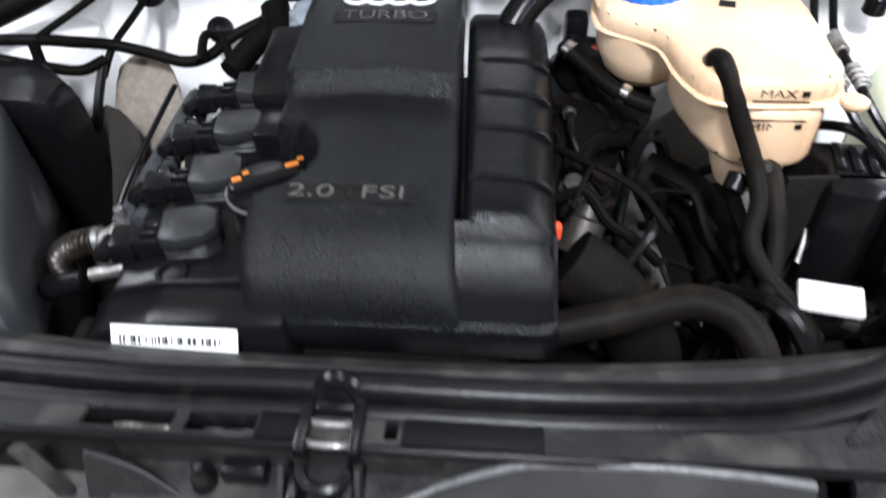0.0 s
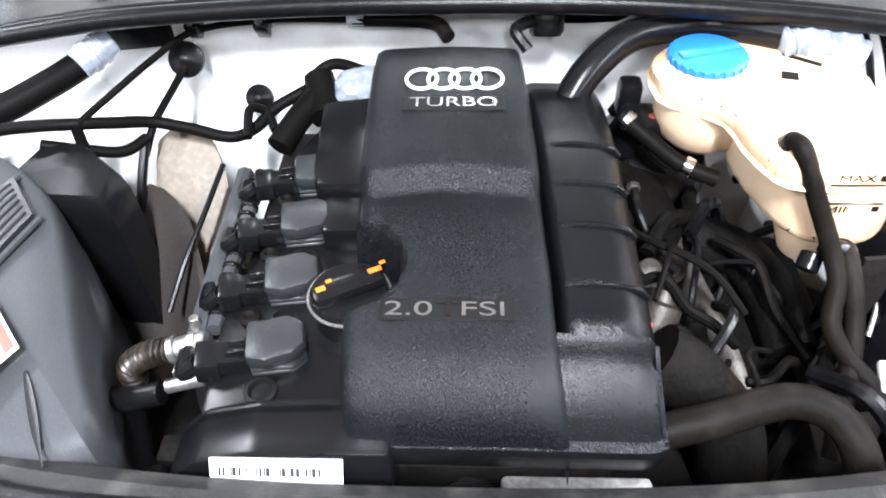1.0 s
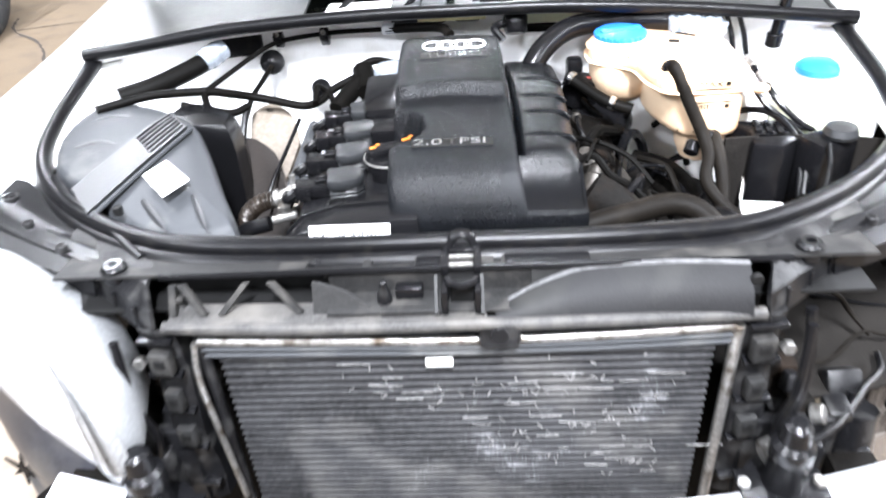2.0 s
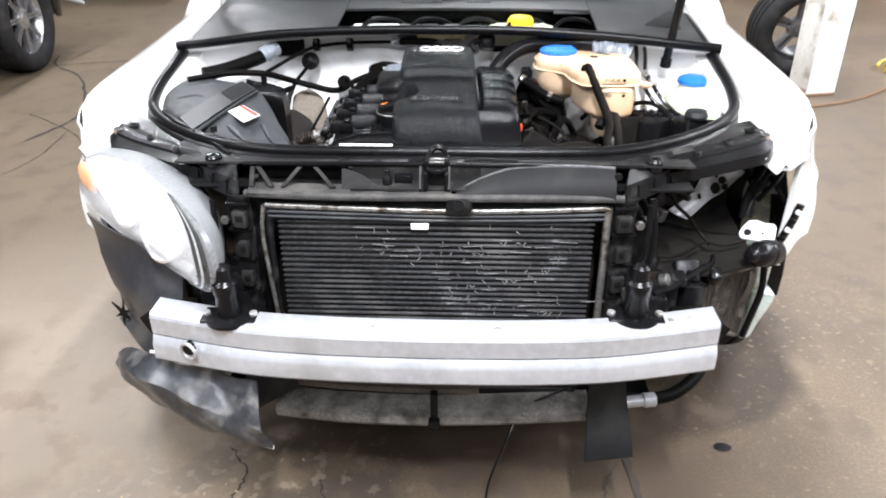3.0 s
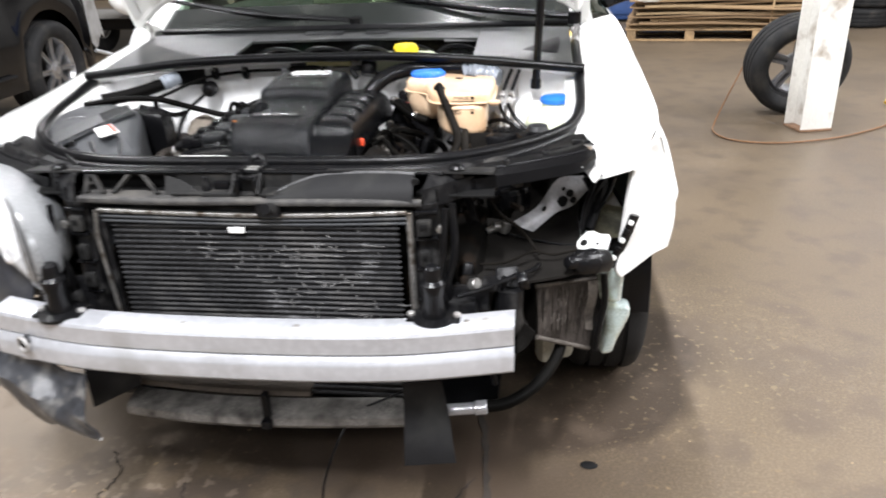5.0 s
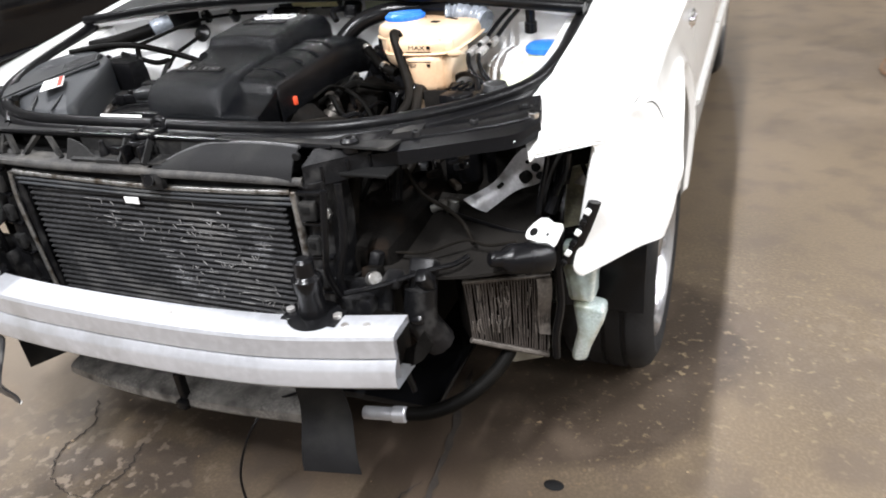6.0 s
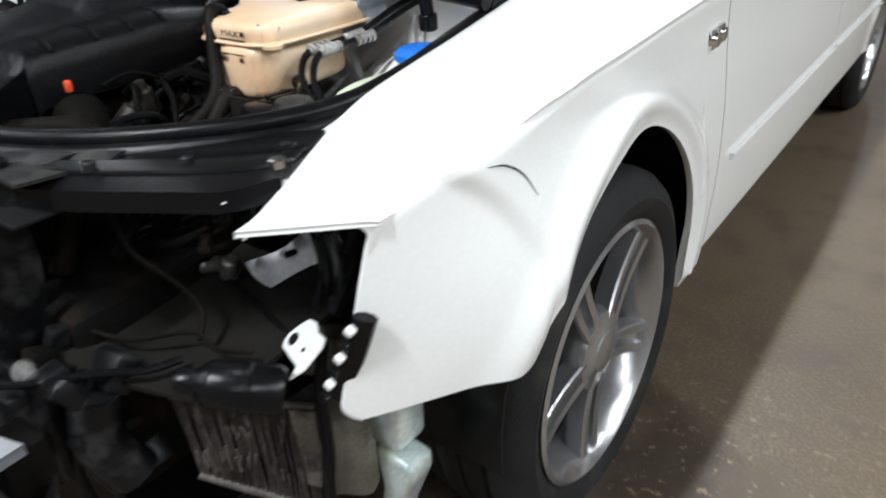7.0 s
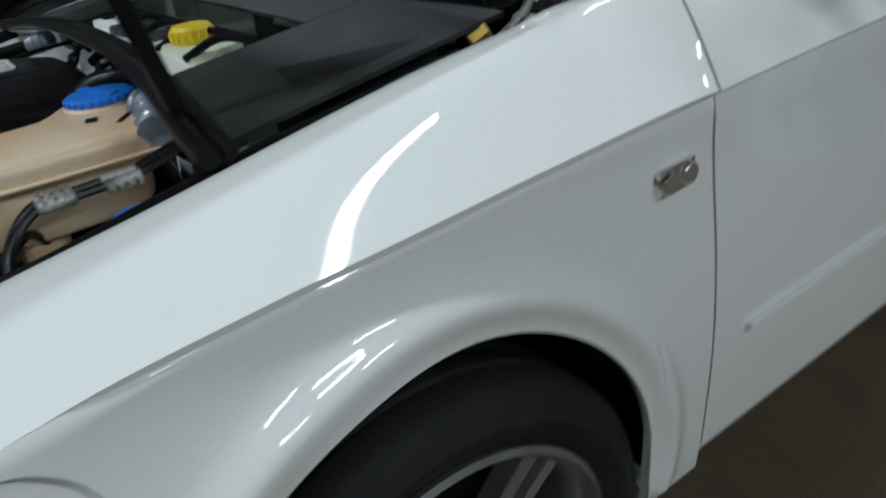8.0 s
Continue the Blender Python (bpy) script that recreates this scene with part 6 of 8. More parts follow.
part("corner_loom", g, RUBBER, CAR, "black loom hanging beside the charge cooler")
# ---- engine bay ----
g = Geo()
rows = []
for i in range(41):
    x = -0.68 + 1.36 * i / 40
    dent = 0.012 * math.sin(9 * x) + 0.05 * (abs(x) / 0.68) ** 6 * -1
    drop, k = 0.034 * (abs(x) / 0.68) ** 1.5, (abs(x) / 0.68) ** 3
    rows.append([(x, 0.865 + dent - 0.055 * k + 0.02 * math.sin(8 * z), z) for z in np.linspace(0.40, 0.902 - drop, 16)] + [(x, 0.83 - 0.075 * k, 0.914 - drop), (x, 0.80 - 0.055 * k, 0.918 - drop)])
sheet(g, rows, 0.004, 1)
part("firewall", g, BAY_PAINT, CAR, "white painted firewall with seams")
for s in (1, -1):
    g = Geo()
    rows = []
    for i in range(25):
        y = 0.50 + 0.63 * i / 24
        bulge = 0.05 * math.exp(-((y - 0.80) / 0.16) ** 2)
        top = inner_z(y) - 0.022
        rows.append([(s * (inner_x(y) - 0.05 - (0.02 + bulge) * v - 0.09 * v * v), y, top - (top - 0.50) * v) for v in np.linspace(0, 1, 12)])
    sheet(g, rows, 0.004, s)
    part("inner_wing", g, BAY_PAINT, CAR, "white painted inner wing")
    g = Geo()
    lathe(g, [(0.14, 0.55), (0.125, 0.72), (0.11, 0.775), (0.07, 0.80), (0.03, 0.805)], 28, pose(s * 0.57, 0.80, 0))
    part("strut_tower", g, BAY_PAINT, CAR, "white strut tower")

# plenum panel behind the seal, open over the brake reservoir


def plenum(x, v):
    return (x, 0.812 - 0.04 * (abs(x) / 0.68) ** 2.4 + (0.30 + 0.06 * (abs(x) / 0.68) ** 2) * v, 0.922 - 0.030 * (abs(x) / 0.68) ** 2 + (0.035 + 0.02 * (abs(x) / 0.68) ** 2) * v)


for xa, xb, va, vb in ((-0.67, -0.29, 0, 1), (-0.288, 0.398, 0.62, 1), (0.40, 0.665, 0, 1)):
    g = Geo()
    sheet(g, [[plenum(x, v) for v in np.linspace(va, vb, 7)] for x in np.linspace(xa, xb, 13)], 0.006, -1)
    part("cowl_panel", g, COWL, CAR, "dark plastic cowl panel below the windscreen")
for s, xa, xb in ((-1, -0.05, -0.62), (1, 0.62, 0.10)):
    g = Geo()
    tube(g, [(xa + 0.06, 1.12, 0.985), ((xa + xb) / 2, 1.155, 1.012), (xb, 1.21, 1.052)], lambda t: 0.012 - 0.005 * t, 8)
    wp = part("wiper", g, BLACK, CAR, "black windscreen wiper")
    b = Geo()
    tube(b, [((xa * 0.3 + xb * 0.7) + 0.17, 1.15, 1.012), (xb * 0.9, 1.20, 1.045), (xb - 0.04, 1.225, 1.055)], 0.006, 6)
    part("blade", b, RUBBER, wp)
    k = Geo()
    rod(k, (xa + 0.06, 1.115, 0.965), (xa + 0.06, 1.112, 1.0), 0.02)
    part("pivot_cap", k, BLACK, wp)
g = Geo()
tube(g, [(x, 1.085 + 0.10 * (x / 0.70) ** 2, 0.972 - 0.012 * (x / 0.7) ** 2) for x in np.linspace(-0.66, 0.66, 21)], 0.011, 8, smooth=1, flat=0.6)
part("screen_seal", g, RUBBER, CAR, "black rubber lip below the windscreen")
for k in range(22):
    g = Geo()
    x = -0.13 + 0.0085 * k if k < 14 else 0.06 + 0.0085 * (k - 14)
    box(g, (x, 1.050, 0.961), (0.0035, 0.035, 0.004), 0.001, (7, 0, 0), 1)
    part("vent_bar", g, DARKGREY, CAR)
for s in (1, -1):
    g = Geo()
    tube(g, [plenum(s * 0.30, 0.62), plenum(s * 0.45, 0.66), plenum(s * 0.60, 0.72), plenum(s * 0.66, 0.80)], 0.008, 8, flat=0.4)
    part("cowl_step", g, COWL, CAR)
g = Geo()
box(g, (0.03, 0.985, 0.86), (0.72, 0.20, 0.02), 0.005)
part("plenum_floor", g, BLACK, CAR)
# brake fluid reservoir with yellow cap
g = Geo()
prism(g, [(0.12, 0.862), (0.29, 0.862), (0.30, 0.90), (0.27, 0.955), (0.14, 0.955), (0.11, 0.92)], 0.875, 0.918, None, 0.008)
res = part("brake_reservoir", g, MILKY, CAR, "milky brake fluid reservoir with yellow cap")
g = Geo()
lathe(g, [(0.030, 0.915), (0.033, 0.92), (0.033, 0.938), (0.028, 0.944), (0.005, 0.945)], 18, pose(0.202, 0.903, 0))
part("cap", g, YELLOW, res, "yellow ribbed screw cap")
for k in range(18):
    a = 2 * math.pi * k / 18
    r_ = Geo()
    box(r_, (0.202 + 0.0335 * math.cos(a), 0.903 + 0.0335 * math.sin(a), 0.928), (0.003, 0.004, 0.016), 0.001, (0, 0, math.degrees(a)), 1)
    part("cap_rib", r_, YELLOW, res)
for x, w in ((-0.19, 0.13), (-0.045, 0.05), (0.02, 0.05), (-0.10, 0.06)):
    g = Geo()
    box(g, (x, 0.885, 0.905), (w, 0.06, 0.035), 0.006)
    part("control_unit", g, PAPER if w > 0.1 else GREY, CAR, "pale control unit in the plenum")
g = Geo()
box(g, (0.53, 0.97, 0.912), (0.22, 0.18, 0.04), 0.012, (6, 0, -6))
part("plenum_box", g, MATTE, CAR, "black plastic plenum cover box")
for k in range(5):
    g = Geo()
    x = -0.24 + 0.13 * k
    tube(g, [(x, 0.86, 0.91), (x + 0.04, 0.90, 0.935), (x + 0.09, 0.93, 0.93), (x + 0.12, 0.97, 0.91)], 0.006, 6)
    part("plenum_wire", g, RUBBER, CAR)
g = Geo()
rod(g, (0.655, 1.085, 0.925), (0.664, 1.105, 0.938), 0.011, n=6)
part("brass_fitting", g, mat("brass", (0.55, 0.38, 0.10), 0.35, 0.8), CAR, "small brass coloured fitting")

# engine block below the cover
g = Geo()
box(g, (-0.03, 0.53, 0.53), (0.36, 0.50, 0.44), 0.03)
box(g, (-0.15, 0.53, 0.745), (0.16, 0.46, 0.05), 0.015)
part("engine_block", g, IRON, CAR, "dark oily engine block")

# valve cover with stepped edge, then coils, rail, oil cap
g = Geo()
VC = [(-0.085, 0.30), (-0.215, 0.30), (-0.222, 0.40), (-0.215, 0.46), (-0.20, 0.50), (-0.212, 0.57), (-0.20, 0.60), (-0.20, 0.665), (-0.17, 0.735), (-0.085, 0.74)]
prism(g, VC, 0.745, 0.800, None, 0.008)
prism(g, [(-0.085, 0.56), (-0.150, 0.56), (-0.158, 0.60), (-0.165, 0.72), (-0.085, 0.735)], 0.795, 0.842, None, 0.010)
prism(g, [(-0.085, 0.50), (-0.135, 0.50), (-0.140, 0.555), (-0.085, 0.555)], 0.795, 0.830, None, 0.006)
vc = part("valve_cover", g, BLACK, CAR, "black plastic valve cover")
for (x, y) in ((-0.192, 0.405), (-0.190, 0.49), (-0.188, 0.575)):
    g = Geo()
    lathe(g, [(0.010, 0.798), (0.010, 0.806), (0.006, 0.809), (0.003, 0.806)], 12, pose(x, y, 0))
    part("cover_bolt", g, IRON, vc)
for k in range(5):
    g = Geo()
    lathe(g, [(0.0145, 0.797), (0.0145, 0.803), (0.011, 0.804), (0.011, 0.790)], 18, pose(-0.165 + 0.005 * k, 0.325 + 0.081 * k, 0))
    part("grommet", g, INK_SHADE, vc)
for k in range(4):
    cy = 0.365 + 0.0815 * k
    tw = pose(-0.155, cy, 0.0, 0, 0, 12)
    g = Geo()
    prism(g, [(-0.028, -0.020), (-0.010, -0.026), (0.014, -0.022), (0.026, -0.012), (0.026, 0.014), (0.012, 0.024), (-0.012, 0.022), (-0.026, 0.024)], 0.812, 0.830, tw, 0.006)
    coil = part("ignition_coil", g, DARKGREY, vc, "dark grey ignition coil")
    for z in (0.800, 0.806, 0.811):
        r_ = Geo()
        prism(r_, [(-0.026, -0.018), (0.012, -0.021), (0.025, -0.010), (0.025, 0.012), (0.010, 0.022), (-0.025, 0.022)], z - 0.0022, z + 0.0022, tw, 0.0015, 1)
        part("rib", r_, DARKGREY, coil)
    c_ = Geo()
    box(c_, (-0.197, cy - 0.012, 0.812), (0.046, 0.026, 0.020), 0.004, (0, 6, 12))
    box(c_, (-0.215, cy - 0.016, 0.812), (0.022, 0.032, 0.024), 0.004, (0, 6, 12))
    part("plug", c_, BLACK, coil)
    c_ = Geo()
    for d in (-0.006, 0.006):
        box(c_, (-0.188, cy - 0.010 + d, 0.825), (0.018, 0.003, 0.006), 0.001, (0, 0, 12), 1)
    box(c_, (-0.179, cy - 0.008, 0.825), (0.003, 0.014, 0.006), 0.001, (0, 0, 12), 1)
    part("latch", c_, BLACK, coil)
    c_ = Geo()
    tube(c_, [(-0.225, cy - 0.018, 0.810), (-0.240, cy - 0.020, 0.800), (-0.247, cy + 0.01, 0.79)], 0.008, 8)
    part("lead", c_, RUBBER, coil)
g = Geo()
tube(g, [(-0.243, 0.395, 0.790), (-0.250, 0.50, 0.784), (-0.258, 0.60, 0.776), (-0.263, 0.665, 0.770)], 0.011, 8)
tube(g, [(-0.228, 0.40, 0.792), (-0.235, 0.52, 0.786), (-0.242, 0.66, 0.775)], 0.008, 8)
rail = part("wiring_rail", g, GREY, CAR, "grey plastic wiring conduit beside the coils")
for k in range(14):
    r_ = Geo()
    rod(r_, (-0.2285 - 0.001 * k, 0.415 + 0.017 * k, 0.792 - 0.001 * k), (-0.2285 - 0.001 * k, 0.420 + 0.017 * k, 0.792 - 0.001 * k), 0.0105, n=10)
    part("rail_rib", r_, BLACK, rail)
g = Geo()
rod(g, (-0.232, 0.390, 0.787), (-0.275, 0.385, 0.776), 0.0125, 0.0115)
rod(g, (-0.240, 0.390, 0.785), (-0.247, 0.389, 0.783), 0.0150)
rod(g, (-0.262, 0.387, 0.780), (-0.269, 0.386, 0.778), 0.0145)
rod(g, (-0.243, 0.397, 0.795), (-0.243, 0.399, 0.812), 0.005, n=8)
rod(g, (-0.235, 0.364, 0.765), (-0.272, 0.358, 0.758), 0.008, 0.007)
box(g, (-0.252, 0.374, 0.775), (0.02, 0.03, 0.008), 0.002)
part("metal_coupling", g, COUPLE, CAR, "bright metal hose coupling with clamp screws")
g = Geo()
tube(g, [(-0.270, 0.386, 0.779), (-0.295, 0.385, 0.772), (-0.318, 0.386, 0.752), (-0.325, 0.390, 0.72)], lambda t: 0.0118 + 0.0022 * math.sin(t * 75), 14, smooth=30)
part("corrugated_hose", g, mat("rusty_corrugated_hose", (0.016, 0.012, 0.009), 0.35, 0.3, spread=0.4, scale=40), CAR, "rust-stained corrugated hose")
g = Geo()
tube(g, [(-0.275, 0.352, 0.757), (-0.31, 0.35, 0.748), (-0.34, 0.37, 0.72)], 0.012, 10)
part("sensor_hose", g, RUBBER, CAR)
g = Geo()
lathe(g, [(0.036, 0.80), (0.038, 0.812), (0.038, 0.829), (0.035, 0.834), (0.005, 0.835)], 32, pose(-0.095, 0.415, 0))
box(g, (-0.095, 0.415, 0.838), (0.070, 0.024, 0.016), 0.006, (0, 0, 28))
oil = part("oil_cap", g, BLACK, CAR, "black oil filler cap with orange symbols")
g = Geo()
tube(g, [(-0.095 + 0.0385 * math.cos(a), 0.415 + 0.0385 * math.sin(a), 0.828) for a in np.linspace(0, 2 * math.pi, 33)[:-1]], 0.0016, 6, closed=True, smooth=1)
part("cap_rim", g, COUPLE, oil)
for dx, w in ((-0.027, 0.009), (0.026, 0.013)):
    g = Geo()
    a = math.radians(28)
    cx, cy = -0.094 + dx * math.cos(a), 0.417 + dx * math.sin(a)
    box(g, (cx, cy, 0.8470), (w, 0.006, 0.0015), 0.0004, (0, 0, 28), 1)
    box(g, (cx + 0.006, cy + 0.010, 0.8468), (0.006, 0.004, 0.0015), 0.0004, (0, 0, 28), 1)
    part("symbol", g, ORANGE, oil, "orange printed symbol")

# timing cover with sticker
g = Geo()
TC = [(-0.252, 0.66), (-0.250, 0.72), (-0.238, 0.758), (-0.21, 0.785), (-0.16, 0.799), (-0.10, 0.803), (-0.045, 0.803), (-0.045, 0.66)]
XZ = lambda y: Matrix(((1, 0, 0, 0), (0, 0, 1, y), (0, 1, 0, 0), (0, 0, 0, 1)))
TC = [(x, z + 0.010 * (z > 0.7)) for x, z in TC]
prism(g, TC, 0.0, 0.046, XZ(0.258), 0.006)
prism(g, [(x * 0.99 - 0.001, z + 0.004) for x, z in TC], 0.0, 0.007, XZ(0.302), 0.002)
tc_ = part("timing_cover", g, BLACK, CAR, "black plastic timing cover")
g = Geo()
box(g, (-0.250, 0.30, 0.735), (0.03, 0.03, 0.028), 0.006)
rod(g, (-0.262, 0.285, 0.735), (-0.262, 0.275, 0.735), 0.010)
part("mount_lug", g, IRON, tc_)
g = Geo()
LAB = pose(-0.137, 0.2515, 0.7990, 56, 0, 0)
bm = bmesh.new()
bmesh.ops.create_cube(bm, size=1)
g.add_bm(bm, LAB @ Matrix.Diagonal((0.108, 0.021, 0.001, 1)))
lab = part("barcode_label", g, PAPER, tc_, "white sticker with printed bars")
rb = random.Random(7)
x = -0.046
k = 0
while x < 0.042:
    w = rb.choice((0.0012, 0.002, 0.003))
    g = Geo()
    bm = bmesh.new()
    bmesh.ops.create_cube(bm, size=1)
    g.add_bm(bm, LAB @ pose(x, -0.001, 0.0008) @ Matrix.Diagonal((w, 0.0075, 0.0006, 1)))
    part("bar", g, DARKGREY, lab)
    x += w + rb.choice((0.0014, 0.002, 0.004))

# engine cover
low_z = lut([(0.270, 0.806), (0.274, 0.820), (0.281, 0.835), (0.293, 0.849), (0.312, 0.860), (0.34, 0.866), (0.42, 0.872), (0.48, 0.878), (0.56, 0.884), (0.65, 0.889), (0.72, 0.883), (0.75, 0.873), (0.765, 0.858)])


def top_z(y, x=0.0):
    k = min(1.0, max(0.0, (y - 0.494 - 0.9 * (0.075 - abs(x)) * 0.08) / 0.020))
    return low_z(y) + 0.0185 * k * k * (3 - 2 * k)


left_x = lut([(0.270, -0.066), (0.274, -0.076), (0.281, -0.082), (0.295, -0.086), (0.32, -0.088), (0.5, -0.091), (0.765, -0.098)])
right_x = lut([(0.270, 0.100), (0.276, 0.097), (0.30, 0.093), (0.42, 0.088), (0.5, 0.084), (0.765, 0.073)])
g = Geo()
rows = []
for i in range(124):
    y = 0.270 + 0.030 * i / 24 if i < 24 else 0.30 + 0.465 * (i - 24) / 99
    z, xl, xr = top_z(y), left_x(y), right_x(y)
    e_ = max(0.0, min(1.0, (0.052 - abs(y - 0.416)) / 0.012))
    dip = 0.062 * e_ * e_ * (3 - 2 * e_)
    row = [(xl - 0.004, y, z - 0.075), (xl - 0.002, y, z - max(0.04, dip + 0.003)), (xl, y, z - max(0.014, dip + 0.002)), (xl + 0.003, y, z - max(0.005, dip))]
    for j in range(27):
        u = j / 26
        x = xl + 0.010 + (xr - xl - 0.018) * u
        zz = top_z(y, x) + 0.003 * math.sin(math.pi * u) - (0.003 if j in (0, 26) else 0) * 0.3
        d = math.hypot(x + 0.094, y - 0.416)
        if d < 0.054:
            k = min(1.0, (0.054 - d) / 0.012)
            zz -= 0.062 * k * k * (3 - 2 * k)
        row.append((x, y, zz))
    row += [(xr - 0.004, y, z - 0.003), (xr, y, z - 0.010), (xr + 0.002, y, z - 0.065)]
    rows.append(row)
sheet(g, rows)
cover = part("engine_cover", g, COVER, CAR, "grained black plastic engine cover with raised lettering", 50)
# skirt below the nose, as wide as cover and duct together, ending in a ridge
g = Geo()
rows = []
for i in range(31):
    u = i / 30
    x = -0.066 + 0.244 * u
    ridge = 0.8075 - 0.004 * u
    turn = 0.012 * max(0.0, 1 - u / 0.10) ** 2 + 0.006 * max(0.0, (u - 0.93) / 0.07) ** 2
    rows.append([(x, 0.284 + turn, ridge - 0.006), (x, 0.276 + turn, ridge), (x, 0.2715 + turn, ridge - 0.002), (x, 0.2705 + turn, ridge - 0.007), (x, 0.274 + turn, ridge - 0.024), (x, 0.281 + turn, ridge - 0.042)])
sheet(g, rows, 0.003, 1)
part("cover_skirt", g, COVER, cover)
# hollow sloping face ahead of the duct, with a thin wall on its outer side
g = Geo()
SLOPE = [(0.354, 0.8485), (0.3495, 0.846), (0.345, 0.837), (0.336, 0.828), (0.322, 0.8185), (0.305, 0.811), (0.290, 0.8065), (0.276, 0.8045)]
sheet(g, [[(x + (0.006 if j > 3 else 0.0) * u, y, z - 0.003 * u - (0.010 * max(0.0, (u - 0.85) / 0.15) ** 2 if j < 3 else 0.0)) for j, (y, z) in enumerate(SLOPE)] for u, x in ((0, 0.088), (0.15, 0.10), (0.5, 0.132), (0.8, 0.158), (0.92, 0.167), (1.0, 0.1725))], 0.003, 1)
part("duct_face", g, DUCT, cover, "", 50)
g = Geo()
sheet(g, [[(0.174 + 0.004 * (1 - v), 0.352 - 0.076 * u, (0.836 - 0.033 * u ** 0.8) * (1 - v) + 0.768 * v) for v in np.linspace(0, 1, 4)] for u in np.linspace(0, 1, 8)], 0.004, 1)
part("side_wall", g, DUCT, cover)
duct_z = lut([(0.350, 0.8485), (0.353, 0.8525), (0.360, 0.856), (0.385, 0.860), (0.405, 0.861), (0.47, 0.864), (0.53, 0.866), (0.60, 0.869), (0.66, 0.862), (0.74, 0.845), (0.775, 0.825), (0.79, 0.80)])
g = Geo()
rows = []
for i in range(64):
    y = 0.350 + 0.44 * i / 63
    z = duct_z(y)
    xr = 0.172
    xl = right_x(min(y, 0.765)) + 0.006
    row = [(xl, y, z - 0.055), (xl + 0.001, y, z - 0.008), (xl + 0.006, y, z - 0.001)]
    row += [(xl + 0.010 + (xr - xl - 0.032) * u, y, z + 0.001 - 0.002 * u * u) for u in np.linspace(0, 1, 9)]
    row += [(xr - 0.014, y, z - 0.004), (xr - 0.004, y, z - 0.010), (xr + 0.003, y, z - 0.022), (xr + 0.007, y, z - 0.04), (xr + 0.009, y, z - 0.085)]
    rows.append(row)
sheet(g, rows)
part("air_duct", g, DUCT, cover, "grained black ribbed air duct", 40)
for y in (0.399, 0.471, 0.530, 0.590):
    g = Geo()
    tube(g, [(0.100, y, duct_z(y) - 0.002), (0.125, y + 0.001, duct_z(y) + 0.000), (0.160, y - 0.001, duct_z(y) - 0.004), (0.172, y - 0.001, duct_z(y) - 0.014)], 0.0042, 8)
    part("duct_rib", g, DUCT, cover)
for k in range(4):
    g = Geo()
    cx = -0.0365 + 0.0235 * k
    tube(g, [(cx + 0.0165 * math.cos(a), 0.652 + 0.0195 * math.sin(a), 0.9115) for a in np.linspace(0, 2 * math.pi, 33)[:-1]], 0.0021, 8, closed=True, smooth=1)
    part("emblem_ring", g, SILVER, cover, "chrome ring")
tilt = math.degrees(math.atan2(top_z(0.62) - top_z(0.59), 0.03))
g = Geo()
box(g, (-0.001, 0.608, top_z(0.608) + 0.0030), (0.108, 0.022, 0.0012), 0.0004, (tilt, 0, 0), 1)
part("letter_plate", g, INK_SHADE, cover)
g = letters("TURBO", 0.026, 0.0006, pose(-0.001, 0.608, top_z(0.608) + 0.0042, tilt, 0, 0) @ Matrix.Diagonal((1.08, 0.85, 1, 1)))
part("lettering", g, STEEL, cover, "chrome word TURBO")
tilt = math.degrees(math.atan2(top_z(0.375) - top_z(0.345), 0.03))
g = Geo()
box(g, (0.000, 0.3595, top_z(0.3595) + 0.0030), (0.112, 0.020, 0.0012), 0.0004, (tilt, 0, 0), 1)
part("letter_plate", g, INK_SHADE, cover)
for word, x, m_ in (("2.0", -0.0335, STEEL), ("T", -0.0005, DULLRED), ("FSI", 0.0285, STEEL)):
    g = letters(word, 0.029, 0.0006, pose(x, 0.3595, top_z(0.3595) + 0.0042, tilt, 0, 0) @ Matrix.Diagonal((1.18, 0.70, 1, 1)))
    part("lettering", g, m_, cover, "dark chrome lettering " + word if word != "T" else "dull red letter T")

# coolant tank
g = Geo()
UP = [(0.236, 0.695), (0.236, 0.755), (0.262, 0.785), (0.31, 0.792), (0.43, 0.785), (0.462, 0.765), (0.470, 0.70), (0.470, 0.58), (0.456, 0.548), (0.42, 0.538), (0.352, 0.538), (0.324, 0.552), (0.306, 0.60), (0.298, 0.645), (0.262, 0.672)]
UP = [tuple(p[:2]) for p in curve([(x, y, 0) for x, y in UP], 2, True)]
prism(g, UP, 0.846, 0.882, None, 0.014, 3)
prism(g, [(0.353 + (x - 0.353) * 1.045, 0.655 + (y - 0.655) * 1.045) for x, y in UP], 0.851, 0.856, None, 0.002, 1)
LOW = [tuple(p[:2]) for p in curve([(0.365, 0.538, 0), (0.448, 0.538, 0), (0.455, 0.62, 0), (0.44, 0.72, 0), (0.37, 0.75, 0), (0.325, 0.70, 0), (0.328, 0.62, 0)], 3, True)]
prism(g, LOW, 0.775, 0.853, None, 0.016, 3)
lathe(g, [(0.012, 0.715), (0.030, 0.725), (0.040, 0.75), (0.044, 0.80), (0.044, 0.85)], 20, pose(0.405, 0.588, 0))
lathe(g, [(0.012, 0.776), (0.034, 0.781), (0.052, 0.798), (0.061, 0.825), (0.063, 0.853)], 28, pose(0.298, 0.722, 0))
lathe(g, [(0.060, 0.872), (0.050, 0.881), (0.043, 0.887)], 24, pose(0.290, 0.732, 0))
lathe(g, [(0.010, 0.848), (0.014, 0.853), (0.014, 0.857), (0.006, 0.860)], 16, pose(0.476, 0.545, 0))
tank = part("coolant_tank", g, TANK, CAR, "yellowed translucent coolant expansion tank with blue cap")
g = Geo()
